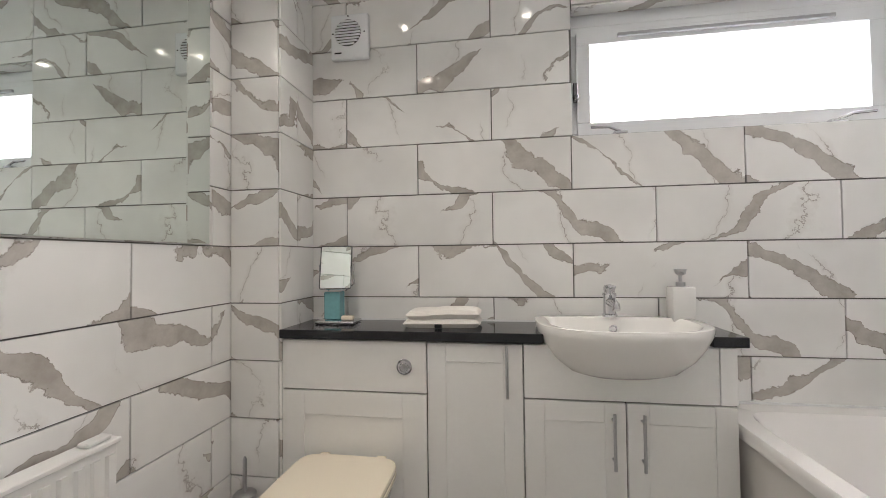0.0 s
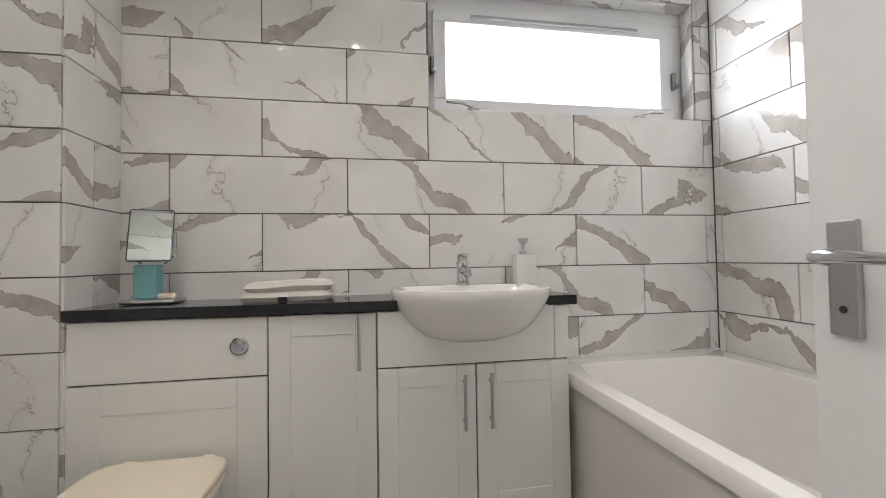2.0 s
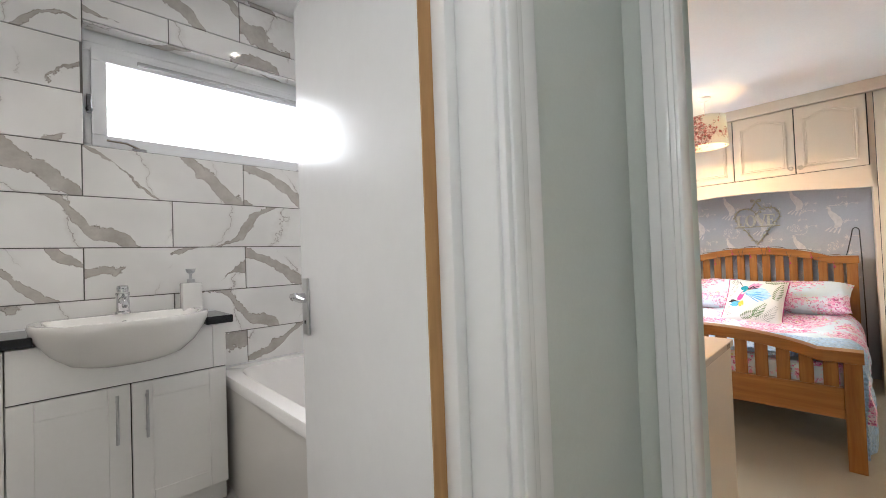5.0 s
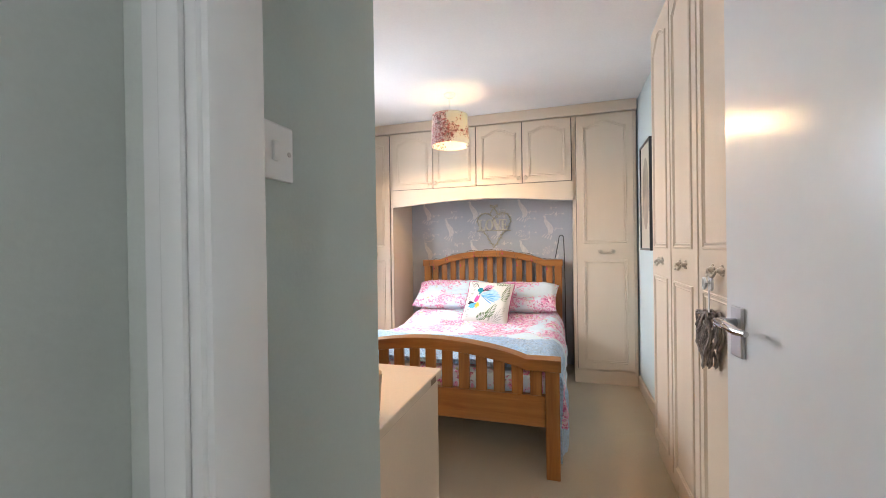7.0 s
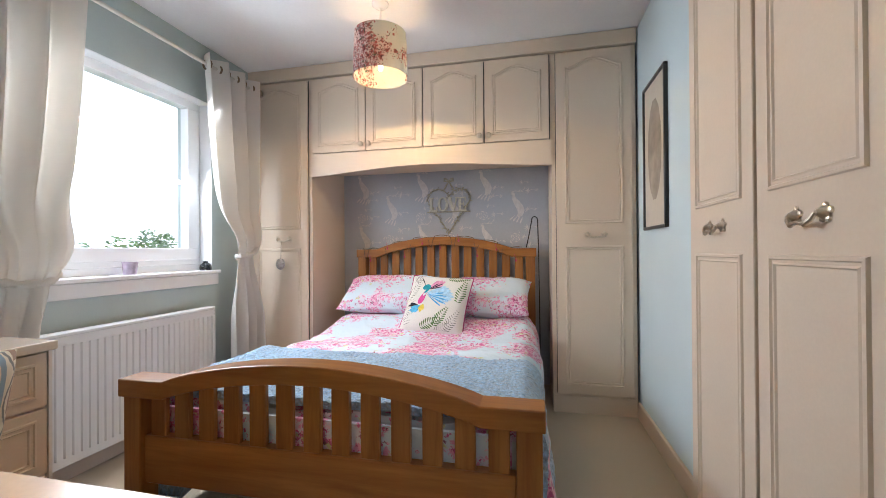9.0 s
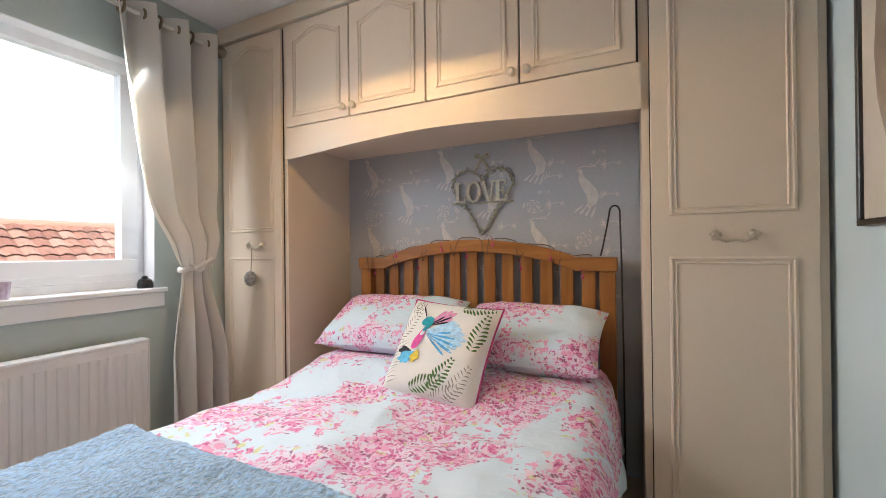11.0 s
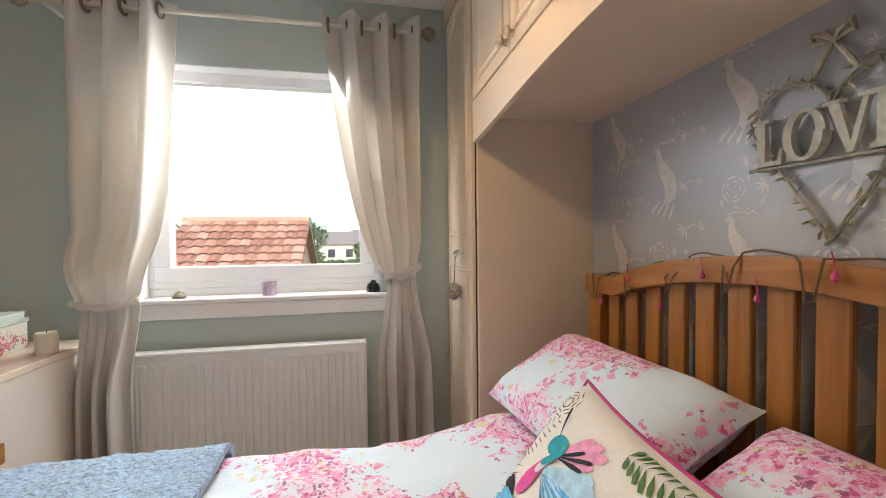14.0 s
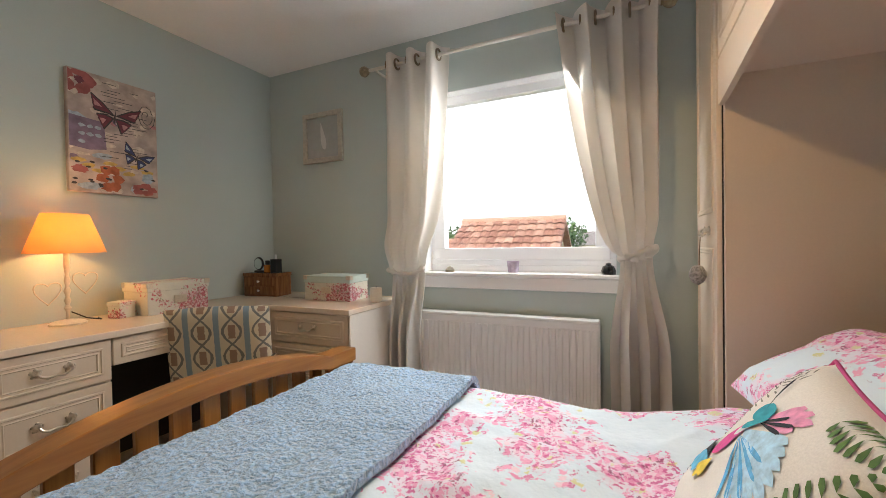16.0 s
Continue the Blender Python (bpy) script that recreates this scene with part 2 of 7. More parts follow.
def glow(name, colour, strength):
    m = bpy.data.materials.new(name)
    m.use_nodes = True
    b = m.node_tree.nodes["Principled BSDF"]
    b.inputs["Base Color"].default_value = (*colour, 1)
    b.inputs["Emission Color"].default_value = (*colour, 1)
    b.inputs["Emission Strength"].default_value = strength
    return m


def cloth_through(name, colour, through_part=0.4, scale=400.0, bump=0.2):
    """Woven cloth that lets part of the light through."""
    m = mat(name, colour, 0.9, grain=0.06, scale=scale, blotch=0.03, bump=bump)
    nt = m.node_tree
    b = nt.nodes["Principled BSDF"]
    t = nt.nodes.new("ShaderNodeBsdfTranslucent")
    t.inputs["Color"].default_value = (*colour, 1)
    x = nt.nodes.new("ShaderNodeMixShader")
    x.inputs[0].default_value = through_part
    nt.links.new(b.outputs[0], x.inputs[1])
    nt.links.new(t.outputs[0], x.inputs[2])
    nt.links.new(x.outputs[0], nt.nodes["Material Output"].inputs["Surface"])
    return m


TILE = marble_tile()
GROUT = mat("grout", (0.15, 0.14, 0.13), 0.9, grain=0.1, scale=200, bump=0.2)
HALL_PAINT = mat("hall_wall_paint", (0.56, 0.59, 0.56), 0.6, grain=0.02, scale=160, blotch=0.03, bump=0.08)
BED_PAINT = mat("duck_egg_wall_paint", (0.47, 0.535, 0.515), 0.75, grain=0.02, scale=160, blotch=0.03, bump=0.08)
WHITE_PAINT = mat("white_gloss_paint", (0.80, 0.80, 0.80), 0.22, grain=0.01, scale=30, blotch=0.02, bump=0.05)
CEILING_PAINT = mat("ceiling_paint", (0.82, 0.81, 0.80), 0.9, grain=0.02, scale=90, blotch=0.02, bump=0.1)
RAW_WOOD = wood("raw_pine_edge", (0.36, 0.19, 0.07), (0.50, 0.29, 0.12), 0.6)
BED_WOOD = wood("honey_pine_varnish", (0.25, 0.092, 0.018), (0.42, 0.185, 0.045), 0.3)
RAIL_WOOD = wood("honey_pine_rail", (0.25, 0.092, 0.018), (0.42, 0.185, 0.045), 0.28, 1.0, 1)
SIDE_WOOD = wood("honey_pine_side", (0.25, 0.092, 0.018), (0.42, 0.185, 0.045), 0.3, 1.0, 0)
CREAM = mat("cream_wardrobe_laminate", (0.70, 0.585, 0.455), 0.42, grain=0.02, scale=120, blotch=0.02, bump=0.03)
CREAM_TOP = mat("cream_desk_top", (0.74, 0.63, 0.50), 0.25, grain=0.03, scale=90, blotch=0.03, bump=0.03)
UNIT_WHITE = mat("white_vanity_foil", (0.80, 0.79, 0.765), 0.35, grain=0.01, scale=60, blotch=0.015, bump=0.03)
CERAMIC = mat("glazed_ceramic", (0.84, 0.82, 0.79), 0.06, blotch=0.01, grain=0.0, bump=0.0, coat=0.5)
SEAT_CREAM = mat("toilet_seat_plastic", (0.82, 0.74, 0.60), 0.15, blotch=0.01)
ACRYLIC = mat("bath_acrylic", (0.82, 0.80, 0.78), 0.10, blotch=0.01)
PANEL_GREY = mat("bath_panel", (0.66, 0.635, 0.60), 0.25, blotch=0.02)
BLACK_TOP = mat("black_sparkle_worktop", (0.012, 0.012, 0.015), 0.12, grain=0.6, scale=500)
CHROME = mat("chrome", (0.62, 0.62, 0.64), 0.08, 1.0, grain=0.02, scale=40)
BRUSHED = mat("brushed_steel", (0.52, 0.52, 0.53), 0.3, 1.0, grain=0.06, scale=200, stretch=(8, 8, 1))
CARPET = mat("beige_carpet", (0.50, 0.415, 0.285), 0.95, grain=0.18, scale=420, blotch=0.06, bump=0.8, sheen=0.3)
BATH_FLOOR = mat("bathroom_vinyl", (0.35, 0.33, 0.31), 0.4, grain=0.08, scale=60, blotch=0.05)
MIRROR = mat("mirror_silver", (0.80, 0.86, 0.83), 0.01, 1.0)
PVC = mat("white_window_plastic", (0.84, 0.85, 0.86), 0.25, blotch=0.01)
RAD_WHITE = mat("radiator_enamel", (0.76, 0.75, 0.73), 0.3, blotch=0.01)
CURTAIN = cloth_through("cream_curtain_cloth", (0.78, 0.75, 0.70), 0.32)
PANE = glass("window_pane")
FROSTED = glass("obscured_pane", (1, 1, 1), 0.45)
BLACK = mat("black_plastic", (0.015, 0.015, 0.016), 0.4, grain=0.1, scale=80)
# near-black painted as shade in door gaps and kneehole; also the desk joint
DARK = mat("dark_shade_and_joint", (0.03, 0.028, 0.025), 0.9, blotch=0.05)
BLOSSOM = blossom("pink_blossom_cotton", (0.70, 0.81, 0.88), (0.82, 0.37, 0.57), (0.60, 0.06, 0.27), (0.68, 0.68, 0.36), 1.15)
FLEECE = mat("pale_blue_fleece", (0.36, 0.55, 0.76), 0.95, grain=0.45, scale=75, blotch=0.12, bump=1.0, sheen=0.6)
FLEECE.node_tree.nodes["Bump"].inputs["Distance"].default_value = 0.02

# ---- building helpers ----
WORLD_OF = {}


def thing(name, x, y, z, rz=0.0, label="", category="", group="", kind=""):
    ob = new(name)
    ob.empty_display_size = 0.1
    ob.matrix_world = pose(x, y, z, 0, 0, rz)
    WORLD_OF[ob] = pose(x, y, z, 0, 0, rz)
    return tagged(ob, label, category, group, kind)


def part(name, bm, material, parent=None, label="", local=False, smooth=False):
    """One mesh object under a thing or a part. The bmesh is in world metres, or in the thing's own (local)."""
    me = bpy.data.meshes.new(name)
    bmesh.ops.recalc_face_normals(bm, faces=bm.faces)
    bm.to_mesh(me)
    bm.free()
    m = WORLD_OF.get(parent, Matrix())
    if not local:
        me.transform(m.inverted())
    if smooth:
        for p in me.polygons:
            p.use_smooth = True
        me.set_sharp_from_angle(angle=radians(38))
    me.materials.append(material)
    ob = new(name, me)
    if parent:
        ob.parent = parent
        WORLD_OF[ob] = m
    return tagged(ob, label)


def add_box(bm, x0, x1, y0, y1, z0, z1, bevel=0.0, seg=1, m=None):
    vs = [bm.verts.new((x, y, z)) for x in (x0, x1) for y in (y0, y1) for z in (z0, z1)]
    fs = [bm.faces.new([vs[i] for i in q]) for q in ((0, 1, 3, 2), (4, 6, 7, 5), (0, 4, 5, 1), (2, 3, 7, 6), (0, 2, 6, 4), (1, 5, 7, 3))]
    if m is not None:
        bmesh.ops.transform(bm, matrix=m, verts=vs)
    if bevel:
        bmesh.ops.bevel(bm, geom=list({e for f in fs for e in f.edges}), offset=bevel, segments=seg, affect="EDGES", profile=0.5)
    return bm


def boxes(*specs, bevel=0.0, seg=1):
    bm = bmesh.new()
    for s in specs:
        add_box(bm, *s, bevel=bevel, seg=seg)
    return bm


def prism(pts, a, b, axis="y", bevel=0.0):
    """An outline, given in the two other axes, drawn out from a to b along the axis."""
    bm = bmesh.new()
    put = {"x": lambda p, q: (q, p[0], p[1]), "y": lambda p, q: (p[0], q, p[1]), "z": lambda p, q: (p[0], p[1], q)}[axis]
    lo, hi = [[bm.verts.new(put(p, q)) for p in pts] for q in (a, b)]
    n = len(pts)
    bm.faces.new(lo)
    bm.faces.new(hi[::-1])
    for i in range(n):
        bm.faces.new((lo[i], hi[i], hi[(i + 1) % n], lo[(i + 1) % n]))
    if bevel:
        bmesh.ops.recalc_face_normals(bm, faces=bm.faces)
        bmesh.ops.bevel(bm, geom=[e for e in bm.edges if e.calc_face_angle(0) > 0.5], offset=bevel, segments=2, affect="EDGES", profile=0.5)
    return bm


def add_tube(bm, pts, r, seg=8, closed=False):
    """A round bar along points; r is one radius or one a point."""
    pts = [Vector(p) for p in pts]
    rs = r if isinstance(r, (list, tuple)) else [r] * len(pts)
    rings = []
    n = len(pts)
    ref = None
    for i, p in enumerate(pts):
        a = pts[(i - 1) % n] if closed or i else p
        b = pts[(i + 1) % n] if closed or i < n - 1 else p
        d = (b - a).normalized()
        if ref is None:
            ref = d.orthogonal().normalized()
        ref = (ref - d * ref.dot(d)).normalized()
        side = d.cross(ref)
        rings.append([bm.verts.new(p + (ref * math.cos(2 * math.pi * k / seg) + side * math.sin(2 * math.pi * k / seg)) * rs[i]) for k in range(seg)])
    for i in range(n if closed else n - 1):
        a, b = rings[i], rings[(i + 1) % n]
        for k in range(seg):
            bm.faces.new((a[k], a[(k + 1) % seg], b[(k + 1) % seg], b[k]))
    if not closed:
        bm.faces.new(rings[0][::-1])
        bm.faces.new(rings[-1])
    return bm


def add_lathe(bm, c, profile, seg=24, axis="z"):
    """A turned shape: profile of (radius, height) about an upright (or other) axis through c."""
    rings = []
    for r, h in profile:
        ring = []
        for k in range(seg):
            a = 2 * math.pi * k / seg
            u, v = max(r, 1e-4) * math.cos(a), max(r, 1e-4) * math.sin(a)
            q = {"z": (u, v, h), "x": (h, u, v), "y": (u, h, v)}[axis]
            ring.append(bm.verts.new((c[0] + q[0], c[1] + q[1], c[2] + q[2])))
        rings.append(ring)
    for a, b in zip(rings, rings[1:]):
        for k in range(seg):
            bm.faces.new((a[k], a[(k + 1) % seg], b[(k + 1) % seg], b[k]))
    bm.faces.new(rings[0][::-1])
    bm.faces.new(rings[-1])
    return bm


def grid_surface(nu, nv, fn, thick=None):
    """A sheet of nu x nv quads whose points fn(u, v) gives for u, v in 0..1; with a second function, closed to a solid."""
    bm = bmesh.new()
    top = [[bm.verts.new(fn(i / nu, j / nv)) for j in range(nv + 1)] for i in range(nu + 1)]
    for i in range(nu):
        for j in range(nv):
            bm.faces.new((top[i][j], top[i + 1][j], top[i + 1][j + 1], top[i][j + 1]))
    if thick:
        low = [[bm.verts.new(thick(i / nu, j / nv)) for j in range(nv + 1)] for i in range(nu + 1)]
        for i in range(nu):
            for j in range(nv):
                bm.faces.new((low[i][j], low[i][j + 1], low[i + 1][j + 1], low[i + 1][j]))
        rim_t = [top[i][0] for i in range(nu + 1)] + [top[nu][j] for j in range(1, nv + 1)] + [top[i][nv] for i in range(nu - 1, -1, -1)] + [top[0][j] for j in range(nv - 1, 0, -1)]
        rim_l = [low[i][0] for i in range(nu + 1)] + [low[nu][j] for j in range(1, nv + 1)] + [low[i][nv] for i in range(nu - 1, -1, -1)] + [low[0][j] for j in range(nv - 1, 0, -1)]
        for k in range(len(rim_t)):
            q = (k + 1) % len(rim_t)
            bm.faces.new((rim_t[k], rim_l[k], rim_l[q], rim_t[q]))
    return bm


def structure(name, bm, material, label, category=""):
    ob = part(name, bm, material)
    return tagged(ob, label, category or name.split("_")[0], kind="structure")


def arch_outline(x0, x1, z0, z1, rise, n=12):
    """An upright panel's outline with a shallow cathedral arch on top."""
    pts = [(x0, z0), (x1, z0), (x1, z1 - rise)]
    if rise:
        for k in range(1, n):
            s = 1 - k / n
            f = 0.5 - 0.5 * math.cos(2 * math.pi * s)
            f = max(0.0, min(1.0, (f - 0.1) / 0.9)) ** 0.8
            pts.append((x0 + (x1 - x0) * s, z1 - rise + rise * f))
        pts.append((x0, z1 - rise))
    else:
        pts.append((x0, z1))
    return pts


def inset(pts, d):
    """The outline moved inwards by d (anticlockwise outline)."""
    out = []
    n = len(pts)
    for i in range(n):
        a, b, c = Vector(pts[i - 1]), Vector(pts[i]), Vector(pts[(i + 1) % n])
        e, f = (b - a).normalized(), (c - b).normalized()
        ne, nf = Vector((-e.y, e.x)), Vector((-f.y, f.x))
        mid = (ne + nf).normalized()
        out.append(tuple(b + mid * (d / max(0.4, mid.dot(ne)))))
    return out


def add_moulding(bm, pts, widths, m):
    """A routed bead along a closed outline: (inset, height above the face) pairs."""
    loops = [[bm.verts.new(m @ Vector((p[0], -h, p[1]))) for p in inset(pts, d)] for d, h in widths]
    for a, b in zip(loops, loops[1:]):
        for i in range(len(pts)):
            j = (i + 1) % len(pts)
            bm.faces.new((a[i], a[j], b[j], b[i]))


BEAD = ((0, -0.001), (0.003, 0.006), (0.009, 0.007), (0.012, 0.002), (0.018, 0.002), (0.022, 0.0045), (0.026, -0.001))


def cabinet_door(parent, m, w, h, panels, material=None, name="door", thick=0.018):
    """A leaf in its own plane (x across, z up, facing -y) with beaded panels (x0, x1, z0, z1, rise)."""
    bm = bmesh.new()
    add_box(bm, 0.0022, w - 0.0022, 0, thick, 0.0022, h - 0.0022, bevel=0.002, m=m)
    leaf = part(name, bm, material or CREAM, parent)
    for p in panels:
        bm = bmesh.new()
        add_moulding(bm, arch_outline(*p), BEAD, m)
        part("moulding", bm, material or CREAM, leaf)
    return leaf


def drop_handle(parent, p, m, w=0.10):
    """An ornate swan-neck handle with two leafy back plates, along local x."""
    bm = bmesh.new()
    for s in (-1, 1):
        add_lathe(bm, (s * w / 2, 0, 0), [(0.012, 0.0), (0.016, -0.004), (0.010, -0.010), (0.006, -0.018)], 10, "y")
        for k in range(5):
            a = k * 2 * math.pi / 5 + 0.3
            add_lathe(bm, (s * w / 2 + 0.014 * math.cos(a), 0, 0.014 * math.sin(a)), [(0.007, 0.0), (0.006, -0.005), (0.001, -0.007)], 7, "y")
    add_tube(bm, [(-w / 2, -0.018, 0.0), (-w * 0.42, -0.022, -0.012), (-w * 0.25, -0.024, -0.02), (0, -0.026, -0.015), (w * 0.25, -0.024, -0.02), (w * 0.42, -0.022, -0.012), (w / 2, -0.018, 0)], [0.004, 0.005, 0.006, 0.004, 0.006, 0.005, 0.004], 8)
    bm.transform(Matrix.Translation(p) @ m)
    return part("handle", bm, HANDLE_METAL, parent, "ornate pale brass drop handle", smooth=True)


HANDLE_METAL = mat("pale_antique_brass", (0.66, 0.58, 0.47), 0.28, 1.0, grain=0.15, scale=150)

# ---- plan ----
BX0, BX1, BY0, BY1, BH = -1.08, 1.868, 0.185, 2.157, 2.765     # bathroom
HALL_Y = 0.072                                                  # hall face of the bathroom's wall
RX0, RX1, RY0, RY1, RH = 1.945, 5.30, -0.962, 1.785, 2.405      # bedroom
DOOR_X0, DOOR_X1, DOOR_H = 0.03, 0.838, 2.02                    # bathroom doorway
BW = 1.412                                                      # bedroom's door wall
BD_Y0, BD_Y1 = -0.87, -0.06                                     # bedroom doorway
WIN = (3.27, 4.40, 0.925, 2.035)                                  # bedroom window opening x0 x1 z0 z1
BWIN = (0.405, 1.775, 1.7615, 2.36)                             # bathroom window opening

# ---- structure ----
structure("floor_bathroom", boxes((BX0 - 0.1, BX1 + 0.02, BY0 - 0.11, BY1 + 0.1, -0.06, 0.0)), BATH_FLOOR, "grey vinyl bathroom floor", "floor")
structure("floor_hall", boxes((-1.2, BW + 0.05, -1.35, BY0 - 0.11, -0.06, 0.002)), CARPET, "beige carpet on the landing", "floor")
structure("floor_bedroom", boxes((BW + 0.05, RX1 + 0.1, -1.6, RY1 + 0.1, -0.06, 0.002)), CARPET, "beige cut-pile bedroom carpet", "floor")
structure("ceiling_bathroom", boxes((BX0 - 0.1, BX1 + 0.02, BY0 - 0.1, BY1 + 0.1, BH, BH + 0.06)), CEILING_PAINT, "white bathroom ceiling", "ceiling")
structure("ceiling_hall", boxes((-1.2, BW + 0.05, -1.35, BY0 - 0.1, RH, RH + 0.06)), CEILING_PAINT, "white landing ceiling", "ceiling")
structure("ceiling_bedroom", boxes((BW + 0.05, RX1 + 0.1, -1.6, RY1 + 0.1, RH, RH + 0.06)), CEILING_PAINT, "white matt bedroom ceiling", "ceiling")

# bathroom shell; the tiles that face it come at the end of the file
T = 0.010
wall_bath_back = structure("wall_bathroom_north", boxes(
    (BX0 - 0.1, BWIN[0], BY1 + T, BY1 + 0.25, 0, BH), (BWIN[1], BX1 + 0.1, BY1 + T, BY1 + 0.25, 0, BH),
    (BWIN[0], BWIN[1], BY1 + T, BY1 + 0.25, 0, BWIN[2]), (BWIN[0], BWIN[1], BY1 + T, BY1 + 0.25, BWIN[3], BH)), GROUT, "white marble-look tiled wall with grey grout")
wall_bath_left = structure("wall_bathroom_west", boxes((BX0 - 0.12, BX0 - T, BY0 - 0.11, BY1 + 0.2, 0, BH)), GROUT, "marble-look tiled wall behind the mirror")
wall_bath_right = structure("wall_bathroom_east", boxes((BX1 + T, RX0 - 0.051, BY0 - 0.11, BY1 + 0.2, 0, BH)), GROUT, "marble-look tiled wall along the bath")
boxing = structure("wall_boxing", boxes((BX0 - T, -0.855, 1.868, BY1 + T, 0, BH)), GROUT, "tiled pipe boxing in the corner")
structure("wall_bathroom_south", boxes((-1.2, DOOR_X0 - 0.028, HALL_Y, BY0, 0, BH), (DOOR_X1 + 0.028, RX0 - 0.052, HALL_Y, BY0, 0, BH), (DOOR_X0 - 0.028, DOOR_X1 + 0.028, HALL_Y, BY0, DOOR_H + 0.028, BH)), HALL_PAINT, "pale green-grey painted wall round the bathroom door", "wall")
structure("wall_hall_west", boxes((-1.3, -1.2, -1.35, BY0, 0, RH)), HALL_PAINT, "pale painted landing wall", "wall")
structure("wall_hall_south", boxes((-1.3, BW + 0.05, -1.45, -1.35, 0, RH)), HALL_PAINT, "pale painted landing wall", "wall")
structure("wall_bedroom_door", boxes((BW, BW + 0.05, -1.35, BD_Y0 - 0.028, 0, RH), (BW, BW + 0.05, BD_Y1 + 0.028, HALL_Y - 0.001, 0, RH), (BW, BW + 0.05, BD_Y0 - 0.028, BD_Y1 + 0.028, DOOR_H + 0.028, RH)), HALL_PAINT, "pale painted wall round the bedroom door", "wall")
# bedroom shell
structure("wall_bedroom_entry", boxes((BW + 0.061, RX0 + 0.002, HALL_Y - 0.030, HALL_Y - 0.001, 0, RH)), BED_PAINT, "duck-egg painted wall beside the bedroom door", "wall")
structure("wall_bedroom_west", boxes((RX0 - 0.05, RX0 + 0.003, HALL_Y, RY1 + 0.35, 0, RH)), BED_PAINT, "duck-egg painted wall above the desk", "wall")
structure("wall_bedroom_north", boxes((RX0, WIN[0], RY1, RY1 + 0.28, 0, RH), (WIN[1], RX1 + 0.1, RY1, RY1 + 0.28, 0, RH), (WIN[0], WIN[1], RY1, RY1 + 0.28, 0, WIN[2] - 0.03), (WIN[0], WIN[1], RY1, RY1 + 0.28, WIN[3], RH)), BED_PAINT, "duck-egg painted window wall", "wall")
structure("wall_bedroom_south", boxes((3.66, RX1 + 0.1, RY0 - 0.1, RY0, 0, RH), (BW + 0.05, 3.66, -1.6, -1.5, 0, RH), (3.643, 3.66, -1.5, RY0, 0, RH), (BW + 0.05, 2.385, -1.5, -0.93, 0, RH)), mat("pale_blue_wall_paint", (0.60, 0.70, 0.72), 0.75, grain=0.02, scale=160, blotch=0.03, bump=0.08), "pale blue painted wall with one picture", "wall")
BACK_WALL = structure("wall_bedroom_east", boxes((RX1, RX1 + 0.1, -1.1, RY1 + 0.1, 0, RH)), BED_PAINT, "silver-grey wallpaper with white peacocks and flowers", "wall")

# skirting
structure("baseboard", boxes((3.66, 4.77, RY0, RY0 + 0.018, 0, 0.10), bevel=0.004), CREAM, "cream skirting along the blue wall", "baseboard")
structure("baseboard", boxes((3.2, 4.77, RY1 - 0.018, RY1, 0, 0.10), bevel=0.004), CREAM, "cream skirting under the window", "baseboard")


def casing(name, specs, label):
    """Door lining and moulded architrave."""
    bm = bmesh.new()
    for s in specs:
        add_box(bm, *s, bevel=0.006, seg=2)
    return tagged(part(name, bm, WHITE_PAINT, smooth=True), label, "door frame", kind="structure")


casing("trim_bathroom_door", [
    (DOOR_X1 - 0.030, DOOR_X1 + 0.001, BY0 - 0.035, BY0 + 0.0045, 0, DOOR_H - 0.002),
    (DOOR_X1 - 0.0, DOOR_X1 + 0.03, HALL_Y - 0.002, BY0 + 0.002, 0, DOOR_H + 0.03), (DOOR_X0 - 0.03, DOOR_X0, HALL_Y - 0.002, BY0 + 0.002, 0, DOOR_H + 0.03), (DOOR_X0 - 0.03, DOOR_X1 + 0.03, HALL_Y - 0.002, BY0 + 0.002, DOOR_H, DOOR_H + 0.03),
    (DOOR_X1 + 0.008, DOOR_X1 + 0.075, HALL_Y - 0.018, HALL_Y, 0, DOOR_H + 0.075), (DOOR_X1 + 0.02, DOOR_X1 + 0.05, HALL_Y - 0.026, HALL_Y - 0.016, 0, DOOR_H + 0.05),
    (DOOR_X1 + 0.075, DOOR_X1 + 0.13, HALL_Y - 0.010, HALL_Y, 0, DOOR_H + 0.13),
    (DOOR_X0 - 0.075, DOOR_X0 - 0.008, HALL_Y - 0.018, HALL_Y, 0, DOOR_H + 0.075), (DOOR_X0 - 0.075, DOOR_X1 + 0.075, HALL_Y - 0.0175, HALL_Y, DOOR_H + 0.008, DOOR_H + 0.0755)],
    "white gloss bathroom door frame")
casing("trim_bedroom_door", [
    (BW - 0.016, BW + 0.06, BD_Y1 - 0.0, BD_Y1 + 0.03, 0, DOOR_H + 0.03), (BW - 0.016, BW + 0.06, BD_Y0 - 0.03, BD_Y0, 0, DOOR_H + 0.03), (BW - 0.016, BW + 0.06, BD_Y0 - 0.03, BD_Y1 + 0.03, DOOR_H, DOOR_H + 0.03),
    (BW - 0.022, BW, BD_Y1 + 0.008, BD_Y1 + 0.08, 0, DOOR_H + 0.08), (BW - 0.030, BW - 0.02, BD_Y1 + 0.02, BD_Y1 + 0.05, 0, DOOR_H + 0.05),
    (BW - 0.022, BW, BD_Y0 - 0.08, BD_Y0 - 0.008, 0, DOOR_H + 0.08), (BW - 0.0215, BW, BD_Y0 - 0.08, BD_Y1 + 0.08, DOOR_H + 0.008, DOOR_H + 0.0805)],
    "white gloss bedroom door frame")


